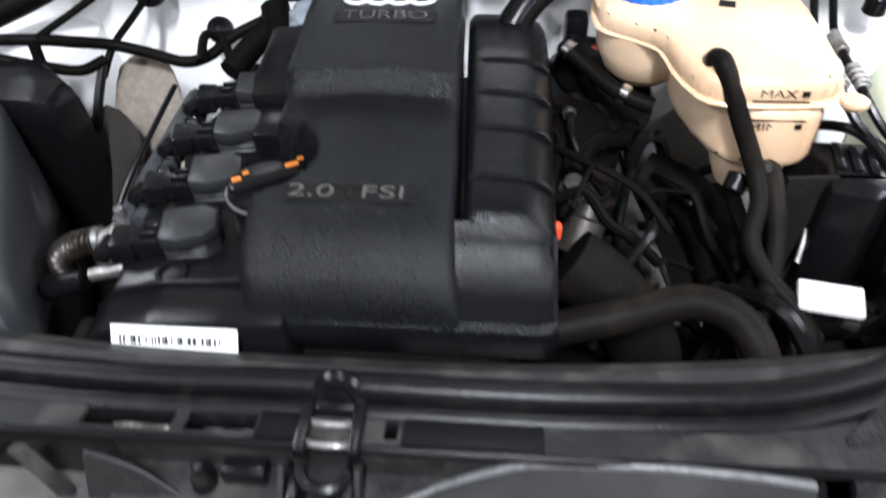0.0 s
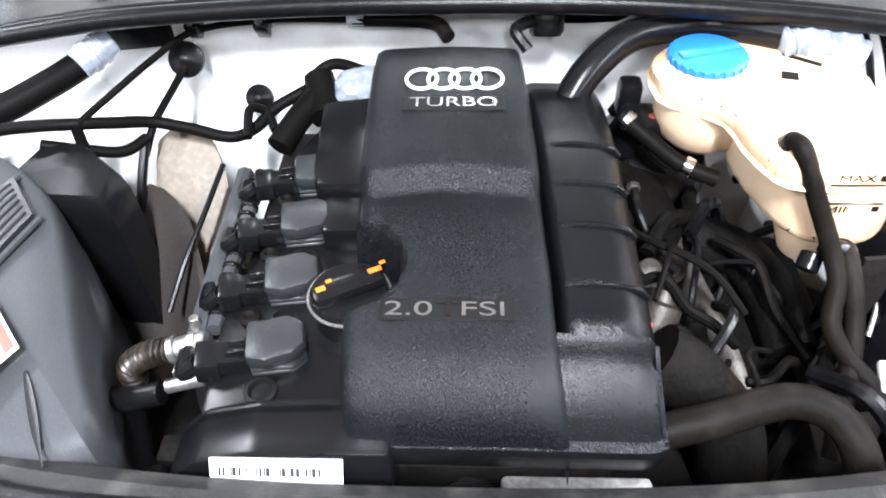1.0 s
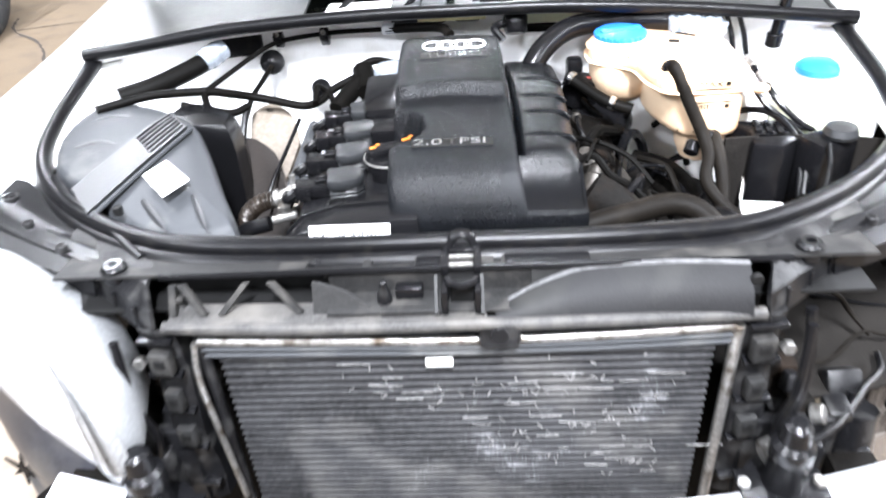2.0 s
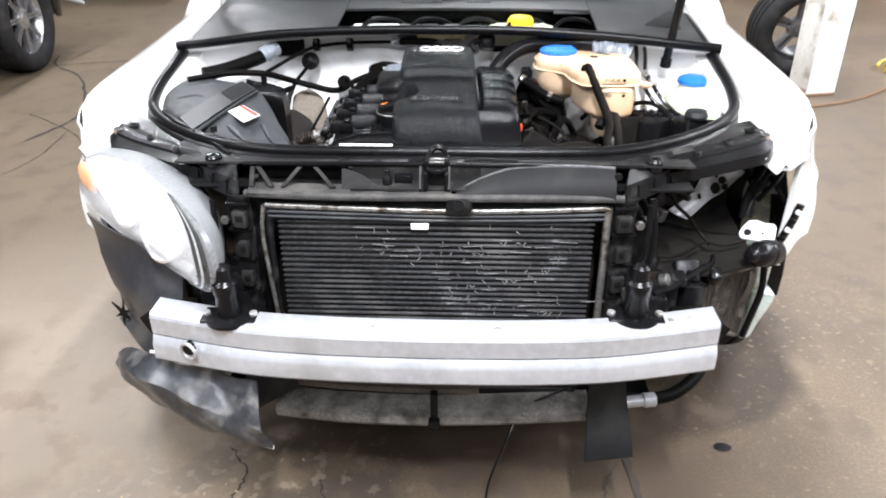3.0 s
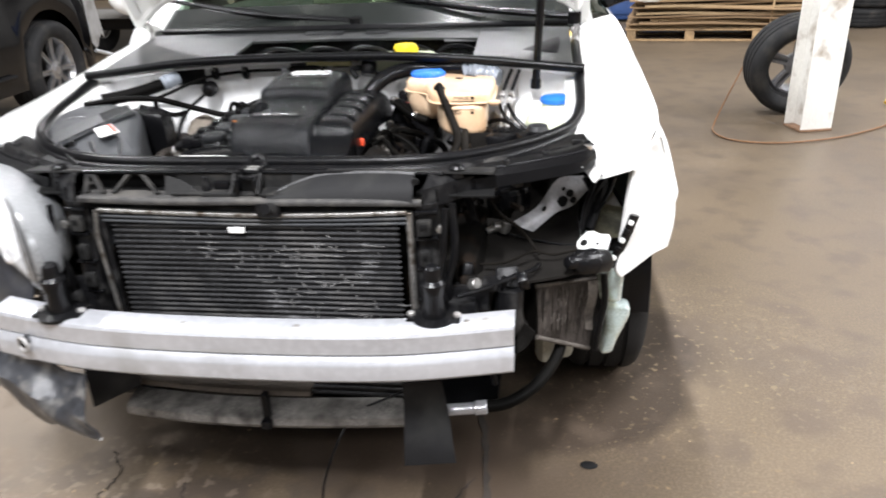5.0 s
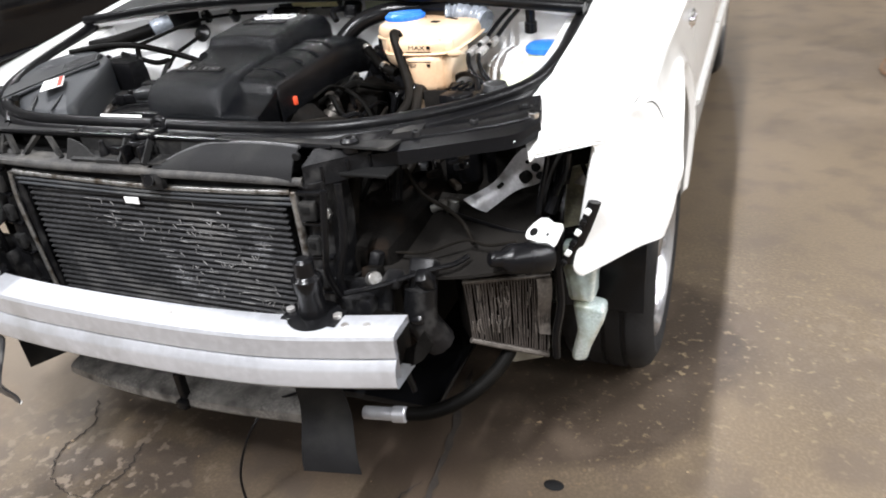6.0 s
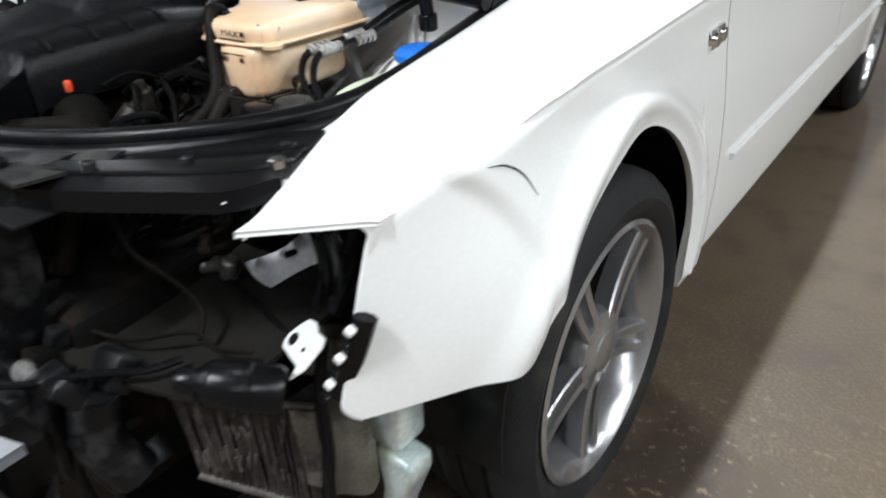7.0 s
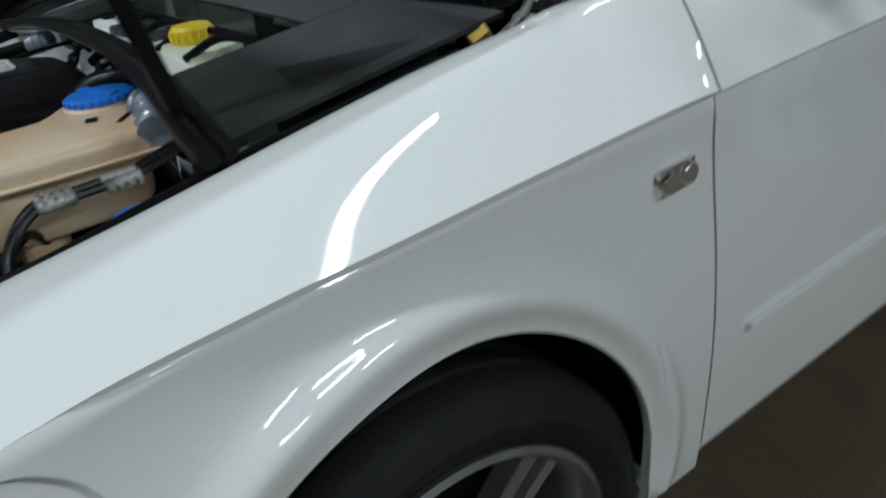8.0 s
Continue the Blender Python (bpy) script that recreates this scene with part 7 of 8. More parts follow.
lathe(g, [(0.041, 0.884), (0.044, 0.886), (0.044, 0.894), (0.040, 0.897), (0.006, 0.898)], 40, pose(0.290, 0.732, 0))
box(g, (0.290, 0.732, 0.898), (0.076, 0.016, 0.006), 0.003, (0, 0, 20))
cap = part("cap", g, BLUE, tank, "blue screw cap")
for k in range(24):
    a = 2 * math.pi * k / 24
    r_ = Geo()
    box(r_, (0.290 + 0.0443 * math.cos(a), 0.732 + 0.0443 * math.sin(a), 0.890), (0.003, 0.006, 0.008), 0.001, (0, 0, math.degrees(a)), 1)
    part("grip", r_, BLUE, cap)
for word, z in (("MAX", 0.866), ("MIN", 0.832)):
    g = letters(word, 0.013, 0.0004, pose(0.398 if word == "MAX" else 0.390, 0.5372 if word == "MAX" else 0.5300, z, 88, 0, 0) @ Matrix.Diagonal((1.3, 0.9, 1, 1)))
    part("lettering", g, INK_SHADE, tank, "black printed word " + word)
    g = Geo()
    box(g, (0.402, 0.5368 if word == "MAX" else 0.5302, z - 0.008 if word == "MAX" else z + 0.008), (0.055, 0.0012, 0.0014))
    part("level_line", g, INK_SHADE, tank)
    g = Geo()
    box(g, (0.424, 0.5368 if word == "MAX" else 0.5302, z + 0.001), (0.007, 0.001, 0.006))
    part("level_mark", g, INK_SHADE, tank)
g = Geo()
box(g, (0.40, 0.735, 0.8835), (0.045, 0.006, 0.001), 0, (0, 0, -35))
part("printed_mark", g, INK_SHADE, tank)
g = Geo()
box(g, (0.376, 0.70, 0.8835), (0.018, 0.014, 0.001), 0, (0, 0, -15))
part("printed_mark", g, INK_SHADE, tank)
g = Geo()
tube(g, [(0.340, 0.577, 0.876), (0.341, 0.566, 0.889), (0.346, 0.551, 0.884), (0.366, 0.530, 0.840), (0.386, 0.510, 0.797), (0.392, 0.484, 0.772), (0.383, 0.452, 0.748), (0.398, 0.428, 0.725), (0.433, 0.392, 0.698), (0.438, 0.368, 0.682), (0.420, 0.345, 0.660)], 0.0098, 12)
hs = part("tank_hose", g, DUSTHOSE, CAR, "black coolant hose from the tank")
g = Geo()
rod(g, (0.339, 0.579, 0.874), (0.341, 0.568, 0.886), 0.0135)
box(g, (0.352, 0.568, 0.883), (0.009, 0.008, 0.008), 0.002)
part("hose_clamp", g, BLACK, hs)
g = Geo()
tube(g, [(0.408, 0.575, 0.735), (0.406, 0.535, 0.775), (0.406, 0.512, 0.788), (0.410, 0.482, 0.765), (0.411, 0.455, 0.738), (0.402, 0.42, 0.715), (0.386, 0.380, 0.695), (0.380, 0.35, 0.66)], 0.0105, 12)
part("lower_hose", g, DUSTHOSE, CAR, "second coolant hose beside the tank")
for p, q in (((0.386, 0.515, 0.792), (0.412, 0.515, 0.784)), ((0.380, 0.525, 0.775), (0.372, 0.512, 0.762))):
    g = Geo()
    rod(g, p, q, 0.012)
    part("hose_bracket", g, BLACK, CAR)
g = Geo()
tube(g, [(0.155, 0.310, 0.752), (0.19, 0.318, 0.757), (0.239, 0.327, 0.765), (0.300, 0.343, 0.770), (0.340, 0.334, 0.763), (0.362, 0.306, 0.742), (0.366, 0.27, 0.70), (0.36, 0.24, 0.62)], 0.0165, 14)
rod(g, (0.150, 0.309, 0.751), (0.176, 0.315, 0.7555), 0.0195)
part("radiator_hose", g, DUSTHOSE, CAR, "thick dusty coolant hose")

# washer reservoir, its blue cap and the pipes beside it
g = Geo()
WT = [tuple(p[:2]) for p in curve([(0.548, 0.60, 0), (0.56, 0.70, 0), (0.61, 0.745, 0), (0.655, 0.72, 0), (0.662, 0.62, 0), (0.645, 0.535, 0), (0.590, 0.520, 0)], 3, True)]
prism(g, WT, 0.62, 0.802, None, 0.018, 3)
lathe(g, [(0.05, 0.795), (0.036, 0.81), (0.032, 0.826)], 24, pose(0.622, 0.682, 0))
wt = part("washer_tank", g, MILKY, CAR, "milky washer tank with blue cap")
g = Geo()
lathe(g, [(0.034, 0.822), (0.038, 0.825), (0.038, 0.834), (0.030, 0.840), (0.004, 0.842)], 28, pose(0.622, 0.682, 0))
box(g, (0.655, 0.69, 0.834), (0.03, 0.012, 0.005), 0.002, (0, 0, 20))
part("cap", g, BLUE, wt, "blue snap cap")
g = Geo()
lathe(g, [(0.024, 0.80), (0.026, 0.806), (0.022, 0.816), (0.006, 0.818)], 20, pose(0.580, 0.475, 0))
part("pump_grommet", g, DARKGREY, wt)
g = Geo()
box(g, (0.568, 0.482, 0.740), (0.075, 0.060, 0.12), 0.015, (0, 0, 24))
box(g, (0.572, 0.505, 0.660), (0.060, 0.012, 0.12), 0.005, (0, 0, 8))
part("pump_housing", g, BLACK, CAR, "black housing below the grey cap")
for k, dx in enumerate((0.0, 0.022)):
    g = Geo()
    tube(g, [(0.505 + dx, 0.835, 0.880), (0.497 + dx, 0.775, 0.866), (0.487 + dx, 0.712, 0.844), (0.485 + dx, 0.655, 0.839), (0.485 + dx, 0.600, 0.836), (0.503 + dx, 0.565, 0.812), (0.545 + dx * 0.6, 0.548, 0.785), (0.590, 0.56 - dx, 0.772)], 0.005, 8)
    pl = part("air_con_pipe", g, BLACK, CAR, "thin black pipe with metal sleeve")
    for a_, b_ in ((0.712, 0.672), (0.640, 0.600)):
        g = Geo()
        rod(g, (0.487 + dx, a_, 0.8425 if a_ > 0.7 else 0.838), (0.486 + dx, b_, 0.840 if a_ > 0.7 else 0.8365), 0.0065, n=12)
        for j in range(4):
            y = a_ - 0.004 - (a_ - b_ - 0.008) * j / 3
            rod(g, (0.4865 + dx, y + 0.003, 0.839), (0.4865 + dx, y - 0.003, 0.839), 0.0085, n=10)
        part("sleeve", g, CAST, pl)
g = Geo()
tube(g, [(0.378, 0.768, 0.880), (0.40, 0.772, 0.882), (0.44, 0.765, 0.880), (0.475, 0.752, 0.870)], lambda t: 0.026 + 0.0018 * math.sin(46 * t) + 0.002 * math.sin(17 * t), 16, smooth=12)
part("wrapped_duct", g, FOIL, CAR, "hose end wrapped in crinkled clear plastic")
g = Geo()
tube(g, [(0.118, 0.69, 0.80), (0.132, 0.712, 0.842), (0.165, 0.745, 0.875), (0.215, 0.785, 0.89), (0.29, 0.803, 0.893), (0.345, 0.79, 0.895), (0.385, 0.772, 0.896)], 0.020, 14)
part("breather_pipe", g, BLACK, CAR, "smooth black breather pipe")
g = Geo()
lathe(g, [(0.018, 0), (0.022, 0.006), (0.023, 0.03), (0.018, 0.045), (0.005, 0.047)], 18, pose(0.110, 0.81, 0.875, -25, 0, 0))
tube(g, [(0.085, 0.775, 0.875), (0.07, 0.79, 0.893), (0.09, 0.81, 0.895), (0.112, 0.815, 0.885)], 0.008, 8)
part("vacuum_valve", g, BLACK, CAR, "small black vacuum valve")

# fuse and relay box
g = Geo()
prism(g, [(0.440, 0.575), (0.524, 0.571), (0.536, 0.500), (0.500, 0.470), (0.456, 0.484), (0.470, 0.540)], 0.60, 0.790, None, 0.010)
relay = part("relay_box", g, BLACK, CAR, "black plastic relay box with a pale edge")
# pale line down the front corner of the box
g = Geo()
tube(g, [(0.467, 0.551, 0.785), (0.468, 0.545, 0.765), (0.469, 0.538, 0.745), (0.459, 0.500, 0.715), (0.453, 0.482, 0.690)], 0.0028, 6)
part("worn_edge", g, CAST, relay)
for k in range(3):
    g = Geo()
    box(g, (0.480 + 0.016 * k, 0.540 - 0.004 * k, 0.7915), (0.010, 0.045, 0.006), 0.002, (0, 0, -8))
    part("lid_ridge", g, BLACK, relay)

# air filter box in grey plastic
g = Geo()
AB = [(-0.292, 0.262), (-0.335, 0.36), (-0.385, 0.468), (-0.43, 0.545), (-0.489, 0.600), (-0.57, 0.648), (-0.634, 0.660), (-0.655, 0.56), (-0.622, 0.43), (-0.53, 0.345), (-0.43, 0.262), (-0.36, 0.250)]
AB = [tuple(p[:2]) for p in curve([(x, y, 0) for x, y in AB], 3, True)]
cx0, cy0 = -0.46, 0.44


def ab_row(k, z, tip):
    return [(cx0 + (x - cx0) * k, cy0 + (y - cy0) * k, z + tip * min(0.08, (y - cy0) * k)) for x, y in AB + AB[:1]]


rows = [ab_row(1.03, 0.60, 0), ab_row(1.03, 0.745, 0.1), ab_row(1.015, 0.752, 0.1), ab_row(1.01, 0.770, 0.11), ab_row(1.0, 0.797, 0.12), ab_row(0.988, 0.811, 0.12), ab_row(0.965, 0.822, 0.12), ab_row(0.93, 0.828, 0.12), ab_row(0.88, 0.8315, 0.12), ab_row(0.5, 0.836, 0.11), ab_row(0.03, 0.8375, 0.11)]
sheet(g, rows)
airbox = part("air_filter_box", g, GREY, CAR, "dusty grey plastic air filter box with sticker", 60)
lid_z = lambda x, y: 0.8375 + 0.11 * min(0.08, y - cy0) - 0.0055 * min(1.0, ((x - cx0) / 0.17) ** 2 + ((y - cy0) / 0.20) ** 2)
ACROSS = np.array((0.0235, -0.029))
BAND_A, BAND_B = np.array((-0.522, 0.312)), np.array((-0.448, 0.528))


def on_band(u, w, d=0.0):
    q_ = BAND_A + (BAND_B - BAND_A) * u + ACROSS * w
    return (q_[0], q_[1], lid_z(q_[0], q_[1]) + d)


g = Geo()
sheet(g, [[on_band(u, w, 0.004) for w in np.linspace(-1, 1, 5)] for u in np.linspace(0, 1, 14)], 0.006, 1)
part("cross_band", g, DARKGREY, airbox, "dark band across the lid")
for w in (-1.12, 1.12):
    g = Geo()
    tube(g, [on_band(u, w, 0.003) for u in np.linspace(0, 1.02, 10)], 0.0055, 8, smooth=2, flat=0.7)
    part("band_edge", g, GREY, airbox)
for k in range(6):
    g = Geo()
    tube(g, [on_band(u, -0.75 + 0.3 * k, 0.0105) for u in (0.62, 0.78, 0.97)], 0.0018, 6)
    part("rib", g, DARKGREY, airbox)
for pts in ([(-0.437, 0.320), (-0.408, 0.285), (-0.380, 0.250)], [(-0.369, 0.328), (-0.345, 0.285), (-0.322, 0.245)], [(-0.600, 0.470), (-0.560, 0.480), (-0.530, 0.470)], [(-0.610, 0.560), (-0.570, 0.575), (-0.535, 0.565)]):
    g = Geo()
    tube(g, [(x, y, lid_z(x, y) - 0.0005) for x, y in pts], lambda t: 0.0015 + 0.0055 * math.sin(math.pi * min(1.0, t + 0.12)), 8, flat=0.4)
    part("groove", g, DARKGREY, airbox)
g = Geo()
tube(g, [(-0.600, 0.395, 0.825), (-0.545, 0.330, 0.824), (-0.480, 0.278, 0.818), (-0.400, 0.205, 0.80)], 0.006, 8)
tube(g, [(-0.620, 0.42, 0.80), (-0.56, 0.345, 0.80), (-0.50, 0.285, 0.795)], 0.010, 8)
part("lid_cable", g, RUBBER, airbox)
g = Geo()
LQ = [np.array(p) for p in ((-0.446, 0.359, 0.8420), (-0.425, 0.399, 0.8440), (-0.372, 0.341, 0.8405), (-0.396, 0.300, 0.8375))]
lq = lambda u, v, d=0.0: (LQ[0] * (1 - u) + LQ[1] * u) * (1 - v) + (LQ[3] * (1 - u) + LQ[2] * u) * v + np.array((0, 0, d))
sheet(g, [[lq(u, v) for v in np.linspace(0, 1, 3)] for u in np.linspace(0, 1, 3)], 0.0015, -1)
st = part("sticker", g, PAPER, airbox, "white sticker with a red heading")
g = Geo()
sheet(g, [[lq(u, v, 0.0012) for v in (0.04, 0.96)] for u in (0.74, 0.94)], 0.0008, -1)
part("red_heading", g, RED, st)
for k in range(4):
    g = Geo()
    sheet(g, [[lq(u, v, 0.0010) for v in (0.10, 0.86 - 0.1 * (k % 2))] for u in (0.14 + 0.13 * k, 0.18 + 0.13 * k)], 0.0006, -1)
    part("print_bar", g, GREY, st)
g = Geo()
rod(g, (-0.455, 0.283, 0.822), (-0.455, 0.283, 0.8345), 0.007)
part("clip", g, INK_SHADE, airbox)
# dark box between filter and firewall, brown felt shield, beige cover
g = Geo()
DB = [(-0.52, 0.585), (-0.500, 0.672), (-0.440, 0.660), (-0.372, 0.600), (-0.370, 0.540), (-0.46, 0.545)]
c2 = (-0.44, 0.60)
sheet(g, [[(c2[0] + (x - c2[0]) * k, c2[1] + (y - c2[1]) * k, z) for x, y in DB + DB[:1]] for k, z in ((0.93, 0.60), (0.95, 0.70), (0.97, 0.785), (0.94, 0.805), (0.87, 0.820), (0.76, 0.829), (0.02, 0.833))])
part("resonator", g, BLACK, CAR, "black plastic intake resonator box", 40)
g = Geo()
FELT = [np.array(p) for p in ((-0.475, 0.555, 0.700), (-0.392, 0.668, 0.748), (-0.316, 0.592, 0.735), (-0.268, 0.452, 0.705))]
FELT_LOW = [np.array(p) for p in ((-0.46, 0.50, 0.56), (-0.38, 0.50, 0.56), (-0.33, 0.46, 0.55), (-0.29, 0.40, 0.55))]
sheet(g, [[tuple(p + (q - p) * v + np.array((0, 0.004 * math.sin(5 * v + 2 * k), 0.006 * math.sin(4 * v)))) for v in np.linspace(0, 1, 7)] for k, (p, q) in enumerate(zip(curve(FELT, 4), curve(FELT_LOW, 4)))], 0.006, 1)
part("felt_shield", g, BROWN, CAR, "dark brown felt heat shield")
g = Geo()
rows = []
for c, r in (((-0.362, 0.742, 0.774), 0.006), ((-0.362, 0.738, 0.772), 0.024), ((-0.360, 0.726, 0.762), 0.039), ((-0.354, 0.706, 0.742), 0.045), ((-0.342, 0.672, 0.715), 0.043), ((-0.326, 0.630, 0.690), 0.034), ((-0.314, 0.590, 0.660), 0.022)):
    rows.append([(c[0] + r * (1 + 0.07 * math.sin(5 * a + 30 * r)) * math.cos(a), c[1] + r * 0.8 * math.sin(a), c[2] + r * 0.35 * math.sin(a)) for a in np.linspace(0, 2 * math.pi, 25)])
sheet(g, rows)
part("joint_cover", g, BEIGE, CAR, "dirty beige rounded cover")
g = Geo()
tube(g, [(-0.392, 0.70, 0.80), (-0.396, 0.665, 0.765), (-0.400, 0.64, 0.73)], 0.006, 8)
tube(g, [(-0.288, 0.665, 0.785), (-0.300, 0.60, 0.762), (-0.315, 0.545, 0.735), (-0.330, 0.50, 0.70)], 0.0035, 8)
part("wiring", g, RUBBER, CAR)

# hoses, grommets and clips along the firewall
g = Geo()
tube(g, [(-0.60, 0.655, 0.845), (-0.55, 0.688, 0.850), (-0.50, 0.735, 0.860), (-0.470, 0.77, 0.868)], 0.0175, 14)
part("heater_hose", g, HOSE, CAR, "thick black heater hose")
g = Geo()
rod(g, (-0.478, 0.76, 0.867), (-0.445, 0.800, 0.880), 0.0195)
rod(g, (-0.470, 0.770, 0.870), (-0.463, 0.778, 0.873), 0.0215)
rod(g, (-0.458, 0.784, 0.875), (-0.453, 0.790, 0.877), 0.0210)
part("hose_coupling", g, FOIL, CAR, "clear plastic hose coupling")
g = Geo()
box(g, (-0.425, 0.835, 0.885), (0.09, 0.02, 0.07), 0.012, (0, 0, 10))
part("heater_grommet", g, RUBBER, CAR)
HOSES = [
    ([(-0.62, 0.60, 0.845), (-0.54, 0.645, 0.85), (-0.452, 0.664, 0.846), (-0.415, 0.690, 0.83), (-0.384, 0.717, 0.812), (-0.34, 0.72, 0.80), (-0.29, 0.715, 0.79), (-0.262, 0.735, 0.79), (-0.24, 0.765, 0.80), (-0.20, 0.79, 0.812)], 0.0078),
    ([(-0.445, 0.662, 0.848), (-0.425, 0.70, 0.855), (-0.385, 0.765, 0.87), (-0.345, 0.825, 0.878), (-0.25, 0.838, 0.886), (-0.14, 0.83, 0.890)], 0.0045),
    ([(-0.135, 0.83, 0.890), (-0.08, 0.822, 0.893), (-0.03, 0.812, 0.893), (-0.012, 0.79, 0.885)], 0.0095),
    ([(-0.362, 0.812, 0.838), (-0.372, 0.77, 0.825), (-0.385, 0.72, 0.808), (-0.395, 0.69, 0.78)], 0.005),
    ([(-0.49, 0.645, 0.83), (-0.445, 0.655, 0.815), (-0.41, 0.672, 0.80), (-0.39, 0.70, 0.80)], 0.007),
    ([(-0.45, 0.663, 0.846), (-0.448, 0.658, 0.82), (-0.44, 0.65, 0.80)], 0.007),
    ([(-0.262, 0.70, 0.80), (-0.265, 0.74, 0.815), (-0.25, 0.755, 0.80), (-0.235, 0.73, 0.79)], 0.006),
    ([(-0.205, 0.765, 0.80), (-0.19, 0.80, 0.825), (-0.165, 0.815, 0.835), (-0.13, 0.80, 0.835), (-0.11, 0.79, 0.83)], 0.0075),
    ([(-0.17, 0.74, 0.80), (-0.175, 0.77, 0.81), (-0.185, 0.80, 0.825)], 0.020),
    ([(-0.225, 0.70, 0.785), (-0.205, 0.74, 0.80), (-0.185, 0.77, 0.81)], 0.017),
]
for pts, r in HOSES:
    g = Geo()
    tube(g, pts, r, 10)
    part("vacuum_hose", g, HOSE, CAR, "black vacuum hose along the firewall")
for p, r in (((-0.363, 0.822, 0.839), 0.024), ((-0.273, 0.812, 0.785), 0.019), ((-0.600, 0.70, 0.80), 0.012)):
    g = Geo()
    lathe(g, [(r, 0), (r, 0.006), (r * 0.55, 0.010), (r * 0.3, 0.016), (0.002, 0.017)], 20, along(p, (p[0], p[1] - 0.8, p[2] + 0.5)))
    part("firewall_plug", g, RUBBER, CAR, "round black rubber plug")
for x in (-0.345, -0.255):
    g = Geo()
    box(g, (x, 0.832, 0.882), (0.018, 0.022, 0.030), 0.003, (35, 0, 0))
    pc = part("pipe_clip", g, BLACK, CAR, "black pipe clip with a bright bolt")
    g = Geo()
    rod(g, (x, 0.822, 0.890), (x, 0.816, 0.896), 0.005, n=6)
    part("bolt", g, COUPLE, pc)
g = Geo()
rod(g, (-0.142, 0.832, 0.890), (-0.118, 0.829, 0.891), 0.0105)
part("pipe_clamp", g, ALU, CAR)
g = Geo()
box(g, (-0.01, 0.842, 0.902), (0.13, 0.004, 0.014), 0.001, (30, 0, 0))
part("type_label", g, mat("yellowed_label", (0.62, 0.56, 0.28), 0.6), CAR, "yellowed strip label")
g = Geo()
bm = bmesh.new()
bmesh.ops.create_icosphere(bm, subdivisions=3, radius=1)
rh = random.Random(3)
for v in bm.verts:
    v.co *= 1 + rh.uniform(-0.10, 0.10)
g.add_bm(bm, pose(-0.125, 0.785, 0.812, 20, 0, 20) @ Matrix.Diagonal((0.040, 0.034, 0.030, 1)))
part("rear_housing", g, FOIL, CAR, "bright cast housing behind the valve cover", 20)

# crowded side with turbo pipes, brackets and wires
rc = random.Random(21)
STAINED = mat("oil_stained_metal", (0.045, 0.041, 0.036), 0.45, 0.6, spread=0.4, grain=220, bump=0.0006, dirt=(0.03, 0.022, 0.016), dirt_amount=0.5, dirt_scale=20)
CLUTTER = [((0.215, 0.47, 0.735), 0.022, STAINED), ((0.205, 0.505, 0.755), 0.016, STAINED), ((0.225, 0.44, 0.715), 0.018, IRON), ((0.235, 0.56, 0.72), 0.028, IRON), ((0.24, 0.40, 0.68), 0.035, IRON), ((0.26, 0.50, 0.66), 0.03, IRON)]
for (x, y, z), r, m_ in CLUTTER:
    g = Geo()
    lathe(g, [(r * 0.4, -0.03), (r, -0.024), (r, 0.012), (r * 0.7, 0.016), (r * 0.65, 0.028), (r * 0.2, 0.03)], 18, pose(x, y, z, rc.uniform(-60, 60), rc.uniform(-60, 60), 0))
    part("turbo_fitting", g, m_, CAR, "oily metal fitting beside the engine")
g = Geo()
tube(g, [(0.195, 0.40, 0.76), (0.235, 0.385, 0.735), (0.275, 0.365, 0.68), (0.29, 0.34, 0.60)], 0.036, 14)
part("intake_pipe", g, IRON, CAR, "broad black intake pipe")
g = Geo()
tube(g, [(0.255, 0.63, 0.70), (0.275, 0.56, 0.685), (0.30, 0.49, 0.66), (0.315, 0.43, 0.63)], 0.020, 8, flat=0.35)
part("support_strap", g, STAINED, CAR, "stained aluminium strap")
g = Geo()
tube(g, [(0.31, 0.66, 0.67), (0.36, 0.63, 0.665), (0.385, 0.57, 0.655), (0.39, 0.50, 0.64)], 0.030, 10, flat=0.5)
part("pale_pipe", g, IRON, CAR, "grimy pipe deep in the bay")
g = Geo()
tube(g, [(0.195, 0.70, 0.83), (0.225, 0.675, 0.815), (0.26, 0.645, 0.80), (0.30, 0.63, 0.79)], 0.010, 10)
pp = part("coolant_line", g, HOSE, CAR)
for p, q in (((0.198, 0.697, 0.829), (0.206, 0.691, 0.825)), ((0.262, 0.644, 0.80), (0.272, 0.639, 0.797))):
    g = Geo()
    rod(g, p, q, 0.0125)
    part("clamp", g, CHROME, pp)
g = Geo()
box(g, (0.225, 0.725, 0.79), (0.06, 0.05, 0.06), 0.01, (10, 20, 30))
box(g, (0.215, 0.765, 0.815), (0.03, 0.03, 0.05), 0.008)
part("solenoid", g, BLACK, CAR)
g = Geo()
box(g, (0.232, 0.715, 0.80), (0.025, 0.012, 0.04), 0.004, (0, 0, 20))
part("red_plug", g, mat("dull_red_plug", (0.16, 0.03, 0.025), 0.5), CAR)
g = Geo()
box(g, (0.181, 0.402, 0.797), (0.010, 0.010, 0.018), 0.003)
part("red_clip", g, mat("bright_red_clip", (0.75, 0.08, 0.03), 0.45), CAR, "small red wiring clip")
for k in range(26):
    x, y, z = rc.uniform(0.20, 0.42), rc.uniform(0.42, 0.72), rc.uniform(0.62, 0.74)
    dx, dy = rc.uniform(-0.09, 0.09), rc.uniform(-0.16, 0.05)
    g = Geo()
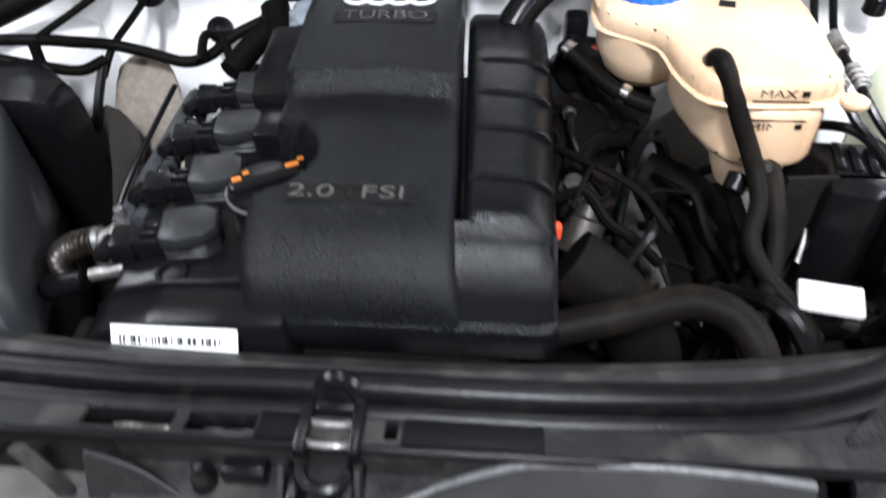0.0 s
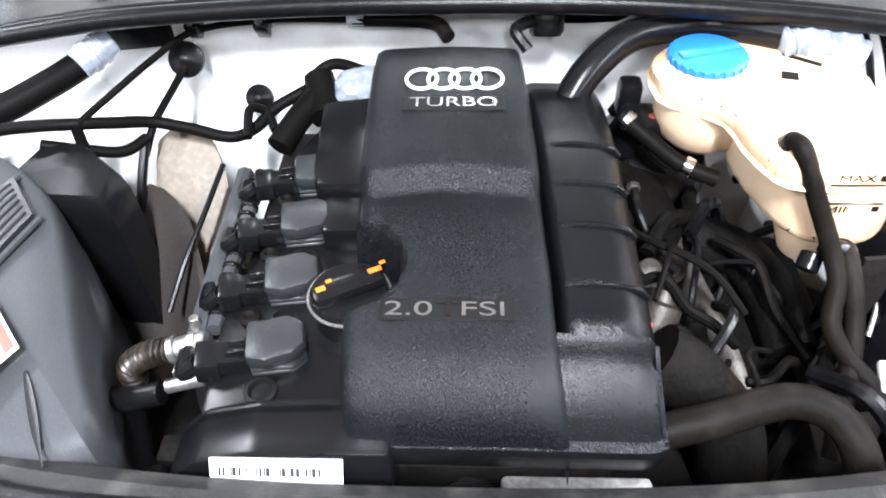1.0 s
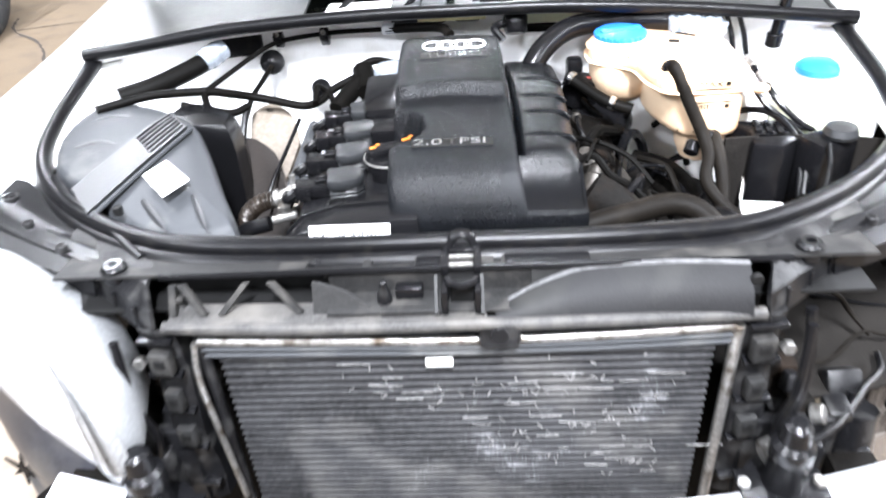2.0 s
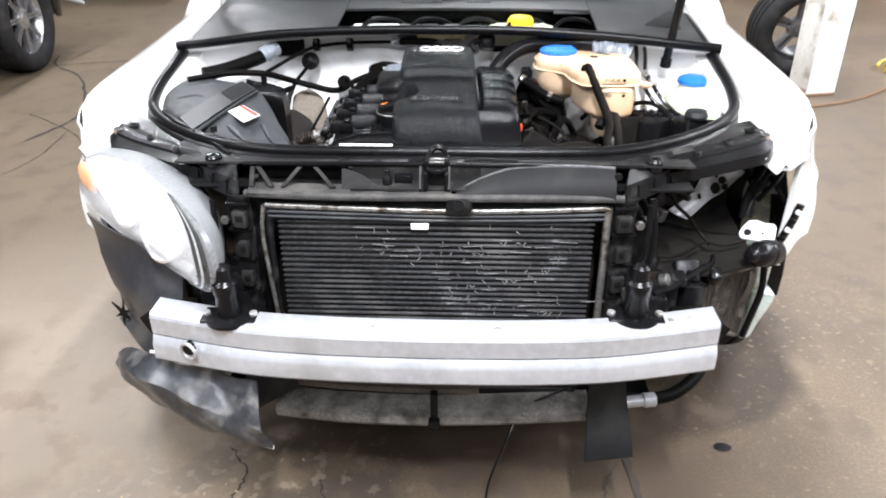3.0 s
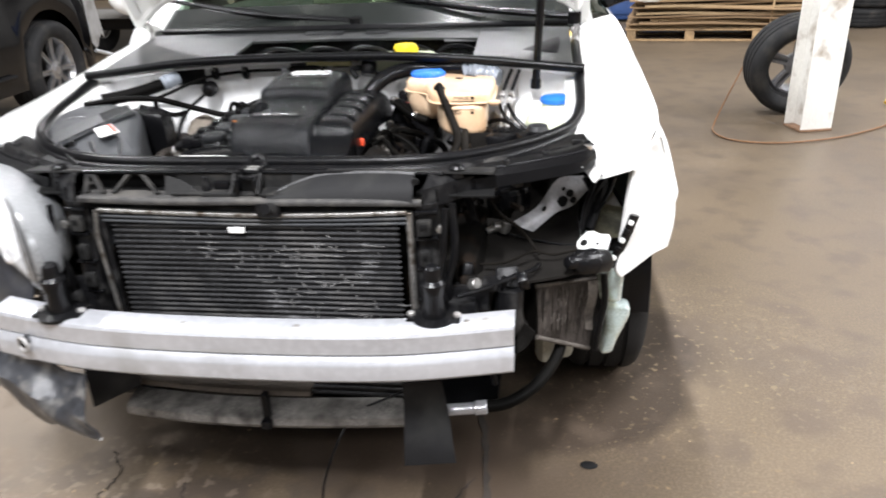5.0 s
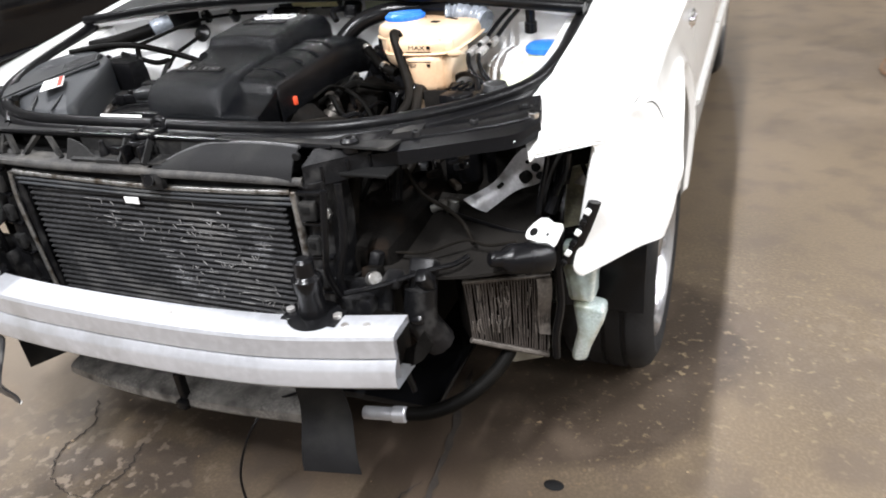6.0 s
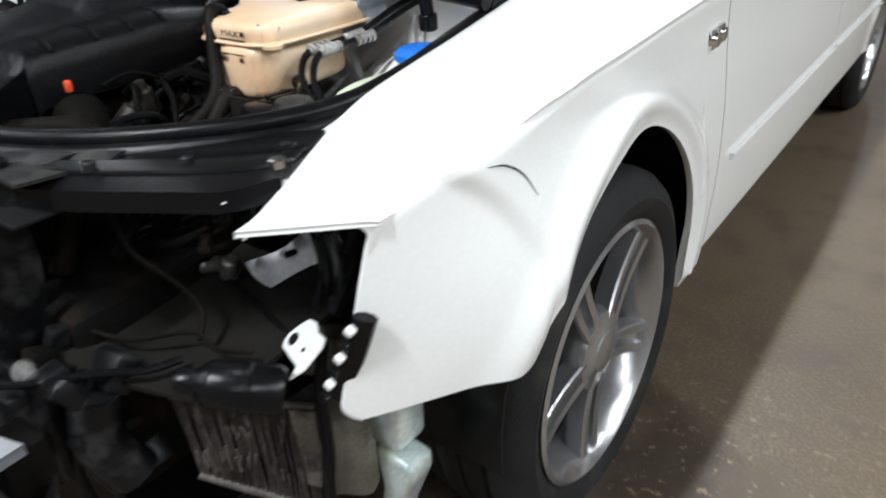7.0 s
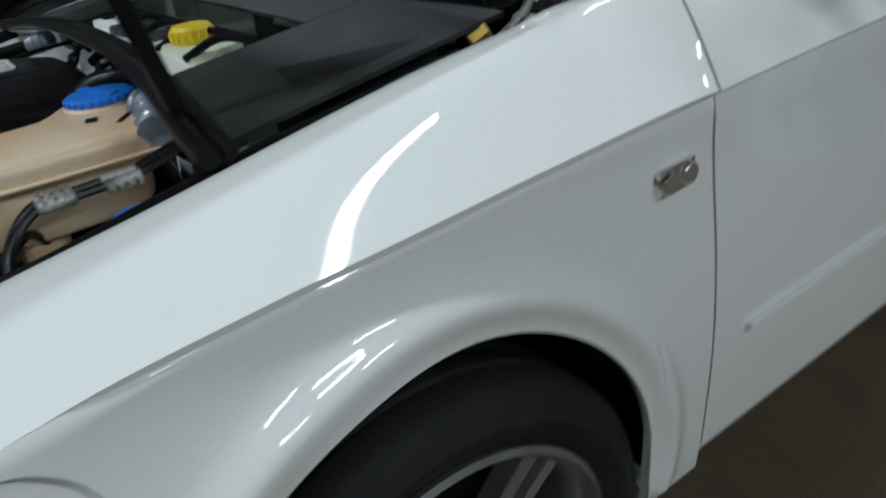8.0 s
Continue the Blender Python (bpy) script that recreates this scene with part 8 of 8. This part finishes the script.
    tube(g, [(x, y, z), (x + dx * 0.3 + rc.uniform(-0.03, 0.03), y + dy * 0.3, z + rc.uniform(0, 0.04)), (x + dx * 0.7, y + dy * 0.7 + rc.uniform(-0.03, 0.03), z + rc.uniform(-0.03, 0.02)), (x + dx, y + dy, z - rc.uniform(0.03, 0.10))], rc.choice((0.003, 0.004, 0.006, 0.009)), 7)
    part("engine_wire", g, rc.choice((RUBBER, HOSE, BLACK)), CAR)
for k in range(8):
    x, y = rc.uniform(-0.05, 0.25), rc.uniform(0.245, 0.29)
    g = Geo()
    box(g, (x, y, rc.uniform(0.66, 0.72)), (rc.uniform(0.02, 0.06), 0.03, 0.03), 0.006, (rc.uniform(-30, 30), 0, rc.uniform(-40, 40)))
    part("front_fitting", g, rc.choice((CAST, IRON, BLACK)), CAR)
g = Geo()
box(g, (0.11, 0.268, 0.735), (0.13, 0.025, 0.022), 0.005)
part("intake_flange", g, CAST, CAR, "aluminium intake flange below the cover")
# plain dark boxes fill the depth of the bay
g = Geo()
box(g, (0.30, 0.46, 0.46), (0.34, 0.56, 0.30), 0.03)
part("gearbox_mass", g, IRON, CAR, "dark box filling the bay beside the engine")
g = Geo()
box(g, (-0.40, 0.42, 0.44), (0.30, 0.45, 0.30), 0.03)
part("mount_mass", g, IRON, CAR, "dark box filling the bay below the air filter")

# dark masses and hoses between the air duct and the coolant tank
# drum and block are added stand-ins that keep this gap dark
g = Geo()
lathe(g, [(0.02, -0.05), (0.068, -0.045), (0.078, -0.02), (0.078, 0.01), (0.066, 0.030), (0.03, 0.038), (0.004, 0.04)], 28, pose(0.245, 0.735, 0.735, 25, 10, 0))
part("vacuum_servo", g, BLACK, CAR, "round black filler mass added in the gap")
g = Geo()
box(g, (0.215, 0.655, 0.70), (0.075, 0.15, 0.12), 0.02, (0, 12, 8))
part("heat_shield", g, IRON, CAR, "dark filler block added beside the engine")
rg_ = random.Random(33)
for k in range(9):
    x0, y0, z0 = rg_.uniform(0.185, 0.215), 0.78 - 0.042 * k, rg_.uniform(0.745, 0.80)
    turn = rg_.uniform(-1.1, 0.9)
    step = rg_.uniform(0.03, 0.05)
    pts = [(x0, y0, z0)]
    for j in range(4):
        turn += rg_.uniform(-0.7, 0.7)
        x_, y_, z_ = pts[-1]
        pts.append((x_ + step * math.cos(turn) * 0.8, y_ + step * math.sin(turn), z_ + (0.012 if j == 0 else -rg_.uniform(0.005, 0.035))))
    g = Geo()
    tube(g, pts, rg_.choice((0.003, 0.0045, 0.006, 0.009)), 8)
    hz = part("engine_hose", g, rg_.choice((RUBBER, HOSE, BLACK)), CAR)
    if k % 3 == 0:
        c_ = Geo()
        rod(c_, pts[1], tuple(np.array(pts[1]) * 0.8 + np.array(pts[2]) * 0.2), 0.0085, n=10)
        part("clamp", c_, STAINED, hz)
# pale plate and small fittings beside the relay box
g = Geo()
box(g, (0.458, 0.405, 0.715), (0.062, 0.034, 0.010), 0.003, (14, 0, -10))
part("pale_plate", g, PAPER, CAR, "white plastic plate low in the bay")
for k in range(10):
    g = Geo()
    box(g, (rg_.uniform(0.42, 0.56), rg_.uniform(0.33, 0.42), rg_.uniform(0.66, 0.71)), (rg_.uniform(0.012, 0.035), rg_.uniform(0.01, 0.025), 0.012), 0.003, (0, rg_.uniform(-20, 20), rg_.uniform(-50, 50)))
    part("small_fitting", g, rg_.choice((STAINED, BLACK, DARKGREY, IRON)), CAR)

# cables round the relay box
for pts, r_ in (([(0.44, 0.60, 0.775), (0.47, 0.585, 0.800), (0.510, 0.560, 0.802), (0.535, 0.50, 0.775), (0.530, 0.45, 0.71)], 0.0055), ([(0.535, 0.53, 0.79), (0.545, 0.49, 0.775), (0.530, 0.44, 0.72)], 0.004), ([(0.555, 0.45, 0.80), (0.548, 0.415, 0.77), (0.535, 0.39, 0.72)], 0.0035)):
    g = Geo()
    tube(g, pts, r_, 8)
    part("box_cable", g, RUBBER, CAR)
# ---- hall: things behind the car ----
CARBLACK = mat("black_car_paint", (0.003, 0.003, 0.0035), 0.12, spec=0.25, spread=0.1, coat=0.35)
SILVERPAINT = mat("scraped_silver_paint", (0.45, 0.45, 0.45), 0.35, 0.5, spread=0.15, scale=12, dirt=(0.18, 0.16, 0.14), dirt_amount=0.3)
GREENBLACK = mat("dark_green_truck_paint", (0.012, 0.018, 0.016), 0.25, spread=0.2, coat=0.4)
WOOD = mat("rough_pallet_wood", (0.30, 0.20, 0.105), 0.8, spread=0.3, scale=12, grain=70, bump=0.002, dirt=(0.14, 0.09, 0.05), dirt_amount=0.3, rand=0.25)
BOARDWOOD = mat("pale_board", (0.34, 0.24, 0.13), 0.75, spread=0.2, scale=9, grain=60, bump=0.0015, rand=0.2)
CARTON = mat("brown_cardboard", (0.23, 0.15, 0.08), 0.85, spread=0.12, scale=6, rand=0.25)
ENAMEL = mat("red_rack_enamel", (0.50, 0.05, 0.035), 0.45, spread=0.15)
ZINC = mat("galvanised_bar", (0.48, 0.49, 0.50), 0.45, 0.6, spread=0.2)
NAVY = mat("blue_sheet", (0.03, 0.07, 0.20), 0.6, spread=0.2)


def place(m):
    return lambda x, y, z: tuple(m @ Vector((x, y, z)))


# black off-roader parked askew, a torn silver trim hanging from its nose
SUV_M = pose(-3.10, 4.06, 0, 0, 0, 94)
suv = thing("off_roader", (-3.10, 4.06, 0), "glossy black off-roader with torn silver trim at its nose", "car")
P = place(SUV_M)
S_ARCH = lambda x: (0.38 + math.sqrt(max(0.0, 0.43 ** 2 - x * x))) if abs(x) < 0.43 else 0.0
# its own x runs to the nose, y is outwards (towards -y of the frame)
g = Geo()
rows = []
for i in range(71):
    x = -3.9 + 4.75 * i / 70
    low = max(0.30, S_ARCH(x), S_ARCH(x + 2.85))
    nose = max(0.0, (x - 0.45) / 0.40)
    row = []
    for j in range(13):
        v = j / 12
        z = 1.02 - 0.05 * nose + (low - 1.02) * v
        y = -0.02 * math.sin(math.pi * v) + 0.05 * (1 - v) ** 3 + 0.25 * nose ** 2
        row.append(P(x, y, z))
    rows.append(row)
sheet(g, rows, 0.01, -1)
part("side_panel", g, CARBLACK, suv)
g = Geo()
sheet(g, [[P(x, 0.05 + 1.75 * v, 1.02 + 0.06 * math.sin(math.pi * v) - 0.06 * max(0, x - 0.2)) for v in np.linspace(0, 1, 9)] for x in np.linspace(-0.6, 0.80, 9)], 0.01, 1)
part("bonnet", g, CARBLACK, suv)
g = Geo()
sheet(g, [[P(x, 0.10 + 0.22 * v, 1.03 + 0.62 * v) for v in np.linspace(0, 1, 7)] for x in np.linspace(-3.8, -0.9, 9)], 0.01, 1)
part("side_window", g, CARBLACK, suv)
g = Geo()
sheet(g, [[P(x, 0.30 + 1.3 * v, 1.66 + 0.05 * math.sin(math.pi * v)) for v in np.linspace(0, 1, 7)] for x in np.linspace(-3.7, -1.5, 7)], 0.01, 1)
part("roof", g, CARBLACK, suv)
g = Geo()
sheet(g, [[P(-0.65 - 0.9 * u, 0.25 + 1.4 * v, 1.05 + 0.6 * u) for v in np.linspace(0, 1, 5)] for u in np.linspace(0, 1, 5)], 0.01, 1)
part("windscreen", g, CARBLACK, suv)
g = Geo()
box(g, P(-1.5, 1.0, 0.55), (4.2, 1.7, 0.5), 0.05, (0, 0, 94))
part("underbody", g, BLACK, suv)
g = Geo()
tube(g, [P(-2.3, -0.03, 0.42), P(-1.4, -0.035, 0.42), P(-0.6, -0.03, 0.42)], 0.018, 8)
part("side_strip", g, BLACK, suv)
for ax in (0.0, -2.85):
    c = P(ax, 0.10, 0.365)
    m = Matrix.Translation(c) @ pose(0, 0, 0, 0, 0, 94) @ Matrix(((1, 0, 0, 0), (0, 0, -1, 0), (0, 1, 0, 0), (0, 0, 0, 1)))
    rim = Geo()
    rim_geo(rim, 0.085, 0.255).moved(m)
    wh = part("wheel", rim, RIM, suv, "silver multi-spoke alloy wheel")
    add_spokes(wh, m, 8, 0.085, 0.255, 0.62)
    part("tyre", tyre_geo(Geo(), 0.365, 0.25, 0.253).moved(m), TYRE, wh)
    d = Geo()
    lathe(d, [(0.02, -0.05), (0.22, -0.05), (0.22, -0.03), (0.02, -0.03)], 30, m)
    part("brake_disc", d, IRON, wh)
g = Geo()
sheet(g, [[P(0.45 + 0.22 * u + 0.08 * v * u, -0.05 + 0.05 * u, 1.0 - (0.50 + 0.05 * math.sin(6 * u)) * v) for v in np.linspace(0, 1, 8)] for u in np.linspace(0, 1, 6)], 0.008, 1)
part("torn_trim", g, SILVERPAINT, suv, "torn scraped silver trim")
g = Geo()
rod(g, P(0.46, -0.06, 0.44), P(0.70, -0.10, 0.36), 0.016)
part("loose_bracket", g, ZINC, suv)
g = Geo()
box(g, P(0.72, 0.55, 0.62), (0.16, 0.9, 0.45), 0.06, (0, 0, 94))
part("nose", g, CARBLACK, suv)

# dark pickup farther back, facing the camera
trk = thing("pickup_truck", (-4.2, 7.3, 0), "dark green pickup truck with a chrome front bumper", "truck")
g = Geo()
sheet(g, [[(-5.15 + 1.85 * u, 7.02 + 0.10 * (2 * u - 1) ** 2 + 0.03 * math.sin(math.pi * v), 0.44 + 0.22 * v) for v in np.linspace(0, 1, 7)] for u in np.linspace(0, 1, 13)], 0.02, -1)
bmp = part("front_bumper", g, CHROME, trk, "chrome front bumper with openings")
for x in (-4.75, -3.72):
    o = Geo()
    box(o, (x, 7.02, 0.56), (0.26, 0.03, 0.10), 0.02)
    part("bumper_opening", o, INK_SHADE, bmp)
    o = Geo()
    rod(o, (x + 0.02, 7.01, 0.56), (x + 0.02, 6.99, 0.56), 0.04)
    part("fog_lamp", o, REFLECT, bmp)
g = Geo()
box(g, (-4.22, 8.1, 0.95), (1.85, 1.9, 0.62), 0.10)
part("front_body", g, GREENBLACK, trk)
g = Geo()
box(g, (-4.22, 9.0, 1.40), (1.65, 1.3, 0.75), 0.12)
part("cab", g, GREENBLACK, trk)
g = Geo()
box(g, (-4.22, 8.1, 0.50), (1.3, 1.9, 0.4), 0.05)
part("chassis", g, BLACK, trk)
for x in (-4.95, -3.50):
    m = Matrix.Translation((x, 7.55, 0.39)) @ Matrix(((0, 0, 1 if x > -4 else -1, 0), (1, 0, 0, 0), (0, 1, 0, 0), (0, 0, 0, 1)))
    w = part("wheel", rim_geo(Geo(), 0.09, 0.235).moved(m), RIM, trk)
    add_spokes(w, m, 5, 0.09, 0.235)
    part("tyre", tyre_geo(Geo(), 0.39, 0.27, 0.235).moved(m), TYRE, w)
for x in (-4.85, -3.6):
    g = Geo()
    box(g, (x, 7.14, 0.85), (0.34, 0.06, 0.20), 0.03)
    part("headlamp", g, REFLECT, trk)
g = Geo()
box(g, (-4.22, 7.13, 0.85), (0.80, 0.05, 0.20), 0.02)
part("grille", g, BLACK, trk)

# loose wheel leaning by the column
LW = pose(2.25, 3.99, 0.336, 0, 0, 0) @ pose(0, 0, 0, 12, 0, 6) @ Matrix(((1, 0, 0, 0), (0, 0, -1, 0), (0, 1, 0, 0), (0, 0, 0, 1)))
loose = thing("spare_tyre", (2.28, 4.02, 0), "worn tyre on a grey rim standing by the column", "tyre")
DULLRIM = mat("grey_rim", (0.16, 0.16, 0.165), 0.4, 0.6, spread=0.2)
rim_ob = part("rim", rim_geo(Geo(), 0.03, 0.225).moved(LW), DULLRIM, loose, "dull grey alloy rim")
add_spokes(rim_ob, LW, 5, 0.03, 0.225, 1.1, DULLRIM)
part("tyre", tyre_geo(Geo(), 0.318, 0.24, 0.222).moved(LW), TYRE, loose, "black worn tyre")

# pallet with sheets of cardboard and boards
pal = thing("pallet", (2.6, 7.9, 0), "weathered wooden pallet under a pile", "pallet")
rp = random.Random(11)
A_ = pose(2.62, 7.95, 0, 0, 0, -9)
for k in range(7):
    g = Geo()
    box(g, tuple(A_ @ Vector((0, -0.52 + 0.173 * k, 0.125))), (2.1, 0.12, 0.02), 0.003, (0, 0, -9))
    part("deck_board", g, WOOD, pal)
for x in (-0.98, -0.35, 0.35, 0.98):
    for y in (-0.52, 0, 0.52):
        g = Geo()
        box(g, tuple(A_ @ Vector((x, y, 0.065))), (0.10, 0.10, 0.10), 0.004, (0, 0, -9))
        part("block", g, WOOD, pal)
for y in (-0.52, 0.0, 0.52):
    g = Geo()
    box(g, tuple(A_ @ Vector((0, y, 0.009))), (2.1, 0.10, 0.016), 0.003, (0, 0, -9))
    part("bottom_board", g, WOOD, pal)
for k in range(13):
    w = rp.uniform(1.75, 2.15)
    z = 0.15 + 0.026 * k
    sheet_thing = thing("cardboard_sheet" if k % 3 else "wooden_board", (2.62, 7.95, z), "flattened brown cardboard lying on the pile" if k % 3 else "thin rough wooden board lying on the pile", "cardboard" if k % 3 else "board", "pile on the pallet")
    g = Geo()
    dx, dy, a_ = rp.uniform(-0.10, 0.10), rp.uniform(-0.08, 0.05), -9 + rp.uniform(-4, 4)
    mm = pose(2.62 + dx, 7.95 + dy, z, 0, 0, a_)
    sag = rp.uniform(-0.01, 0.015)
    rows = [[tuple(mm @ Vector((-w / 2 + w * u, -0.55 + 1.1 * v, sag * math.sin(3 * u + k) + 0.006 * math.sin(9 * u + 2 * k)))) for v in np.linspace(0, 1, 4)] for u in np.linspace(0, 1, 12)]
    sheet(g, rows, 0.020 if k % 3 == 0 else 0.013, 1)
    part("panel", g, (CARTON if k % 3 else BOARDWOOD), sheet_thing)
for k, (x0, z0, x1, z1) in enumerate(((1.85, 0.50, 3.15, 0.56), (3.0, 0.62, 3.62, 0.36), (2.0, 0.53, 3.0, 0.61))):
    b_ = thing("loose_plank", (x0, 7.4, 0.5), "pale splintered plank on top of the pile", "plank", "planks on the pile")
    g = Geo()
    c = ((x0 + x1) / 2, 7.55 + 0.06 * k, (z0 + z1) / 2)
    box(g, c, (math.hypot(x1 - x0, z1 - z0), 0.10, 0.025), 0.003, (0, -math.degrees(math.atan2(z1 - z0, x1 - x0)), -6 + 4 * k))
    part("board", g, BOARDWOOD, b_)
g = Geo()
tube(g, [(2.98, 7.32, 0.02), (3.0, 7.33, 0.3), (3.03, 7.36, 0.62)], 0.012, 6)
st_ = thing("strap", (2.98, 7.32, 0), "yellowed strap round the pile", "strap")
part("band", g, BOARDWOOD, st_)

# stacks of tyres at the back
STACK_T = tyre_geo(Geo(), 0.33, 0.22, 0.215)
stack_mesh = STACK_T.mesh("tyre")
stack_mesh.materials.append(TYRE)
for sx, sy, n_ in ((4.35, 8.45, 3), (5.05, 8.75, 3), (3.75, 9.2, 4), (5.8, 9.3, 4)):
    for k in range(n_):
        t_ob = tagged(new("spare_tyre", stack_mesh), "black used tyre lying in a stack", "tyre", "stacked tyres")
        t_ob.matrix_basis = pose(sx + 0.02 * math.sin(3 * k + sx), sy + 0.02 * math.cos(2 * k), 0.114 + 0.226 * k, 0, 0, 30 * k)

# red rack with upright metal bars
rack = thing("metal_rack", (5.4, 7.9, 0), "red steel rack holding upright metal bars", "rack")
for z in (0.36, 0.98):
    g = Geo()
    box(g, (5.75, 7.86, z), (1.9, 0.06, 0.07), 0.006, (0, 0, -16))
    part("rail", g, ENAMEL, rack)
for k in range(14):
    x = 4.95 + 0.125 * k
    y = 7.86 - (x - 5.75) * 0.287
    g = Geo()
    rod(g, (x, y, 0.03), (x + 0.02, y + 0.12, 1.5), 0.022, n=8)
    part("bar", g, ZINC, rack)
for x in (4.86, 6.62):
    g = Geo()
    box(g, (x, 7.90 - (x - 5.75) * 0.287, 0.6), (0.06, 0.06, 1.2), 0.005)
    part("post", g, ENAMEL, rack)
    g = Geo()
    box(g, (x, 7.95 - (x - 5.75) * 0.287, 0.015), (0.08, 0.5, 0.03), 0.005, (0, 0, -16))
    part("foot", g, ENAMEL, rack)

# cardboard box with a flap open
cb = thing("cardboard_box", (5.1, 7.35, 0), "torn brown cardboard box with an open flap", "box")
g = Geo()
box(g, (5.22, 7.38, 0.14), (0.55, 0.36, 0.27), 0.008, (0, 0, -14))
part("body", g, CARTON, cb)
g = Geo()
sheet(g, [[(4.95 - 0.30 * u, 7.36 + 0.05 * u + 0.32 * v, 0.27 - 0.20 * u) for v in np.linspace(0, 1, 3)] for u in np.linspace(0, 1, 4)], 0.006, 1)
part("flap", g, CARTON, cb)
g = Geo()
box(g, (5.20, 7.195, 0.15), (0.09, 0.004, 0.20), 0.001, (0, 0, -14))
part("tape", g, PAPER, cb)

# trestle and blue sheet behind the pallet
tr = thing("trestle", (2.6, 9.0, 0), "grey metal trestle with splayed legs", "trestle")
for x in (2.2, 2.55, 3.0, 3.3):
    g = Geo()
    rod(g, (x, 9.0, 0.0), (x + (0.14 if x in (2.2, 3.0) else -0.14), 9.0, 1.05), 0.022, n=8)
    part("leg", g, ZINC, tr)
g = Geo()
box(g, (2.75, 9.0, 1.06), (1.3, 0.08, 0.06), 0.006)
part("beam", g, ZINC, tr)
bl = thing("tool_cabinet", (1.9, 9.5, 0), "dark blue metal tool cabinet", "cabinet")
g = Geo()
box(g, (1.9, 9.6, 0.60), (0.9, 0.5, 1.14), 0.02)
part("body", g, NAVY, bl)
for k in range(4):
    g = Geo()
    box(g, (1.9, 9.34, 0.22 + 0.27 * k), (0.82, 0.02, 0.24), 0.006)
    dr = part("drawer", g, NAVY, bl)
    g = Geo()
    box(g, (1.9, 9.32, 0.30 + 0.27 * k), (0.6, 0.02, 0.02), 0.004)
    part("handle", g, ZINC, dr)

# extension lead along the floor, with a yellow plug
lead = thing("extension_lead", (2.2, 3.3, 0), "brown extension lead lying on the floor", "cable")
g = Geo()
tube(g, [(2.05, 4.3, 0.40), (1.92, 4.15, 0.20), (1.72, 3.75, 0.01), (1.66, 3.45, 0.009), (1.75, 3.27, 0.009), (2.0, 3.22, 0.009), (2.35, 3.34, 0.009), (2.7, 3.60, 0.009), (2.92, 3.85, 0.009), (3.0, 4.05, 0.012)], 0.006, 8)
part("cord", g, mat("brown_cable", (0.16, 0.08, 0.035), 0.6, spread=0.2), lead)
plug = thing("cable_plug", (3.05, 4.12, 0), "yellow cable coupling on the floor", "plug")
g = Geo()
tube(g, [(2.96, 4.10, 0.03), (3.06, 4.13, 0.035), (3.14, 4.17, 0.03)], 0.030, 10)
tube(g, [(2.93, 4.16, 0.03), (3.0, 4.24, 0.05), (3.12, 4.26, 0.06), (3.19, 4.21, 0.05)], 0.012, 8)
part("body", g, mat("grubby_yellow_plastic", (0.50, 0.34, 0.05), 0.5, spread=0.2, dirt=(0.15, 0.1, 0.04), dirt_amount=0.4, dirt_scale=30), plug)
g = Geo()
tube(g, [(3.14, 4.17, 0.02), (3.35, 4.12, 0.009), (3.65, 4.15, 0.009), (4.2, 4.3, 0.009)], 0.009, 8)
part("cord", g, RUBBER, plug)

# white plastic pail
pail = thing("plastic_pail", (2.73, 2.52, 0), "white plastic pail with a worn printed label", "bucket")
g = Geo()
lathe(g, [(0.125, 0.0), (0.13, 0.005), (0.148, 0.30), (0.152, 0.305), (0.152, 0.33), (0.148, 0.335), (0.155, 0.34), (0.155, 0.365), (0.145, 0.37), (0.14, 0.36), (0.122, 0.02), (0.0, 0.015)], 36, pose(2.73, 2.52, 0))
part("body", g, mat("white_pail_plastic", (0.74, 0.75, 0.70), 0.4, spread=0.05, dirt=(0.5, 0.48, 0.42), dirt_amount=0.2), pail)
for k, (z, w) in enumerate(((0.22, 0.5), (0.185, 0.7), (0.16, 0.6), (0.13, 0.65))):
    g = Geo()
    sheet(g, [[(2.73 + (0.1425 + 0.02 * (zz - 0.15)) * math.cos(a), 2.52 + (0.1425 + 0.02 * (zz - 0.15)) * math.sin(a), zz) for zz in (z, z + 0.015)] for a in np.linspace(math.pi * 1.25 - w / 2, math.pi * 1.25 + w / 2, 9)], 0.001, 1)
    part("print_bar", g, RED if k == 0 else GREY, pail)

# scraps of dry leaf and grit on the concrete
rl = random.Random(3)
g = Geo()
for k in range(80):
    x, y = rl.uniform(-1.6, 1.6), rl.uniform(-1.0, 0.5)
    if rl.random() < 0.5:
        x, y = rl.gauss(-0.6, 0.35), rl.gauss(-0.15, 0.25)
    s_ = rl.uniform(0.002, 0.009)
    a = rl.uniform(0, 6.28)
    pts = [(x + s_ * math.cos(a + q) * (1 if i % 2 else 0.5), y + s_ * math.sin(a + q) * (1 if i % 2 else 0.5), 0.003 + 0.002 * rl.random()) for i, q in enumerate((0, 1.2, 2.4, 3.6, 4.9))]
    g.add(pts, [tuple(range(5))])
grit = tagged(new("floor_litter", g.mesh("floor_litter")), "scattered dry leaf crumbs and grit on the concrete", "litter", kind="stuff")
grit.data.materials.append(mat("dry_leaf", (0.21, 0.155, 0.095), 0.8, spread=0.35))
spot = Geo()
lathe(spot, [(0.002, 0.0025), (0.022, 0.0027), (0.018, 0.004), (0.001, 0.0045)], 14, pose(0.72, 0.285, 0) @ Matrix.Diagonal((1, 0.7, 1, 1)))
part("oil_spot", spot, INK_SHADE, FLOOR)
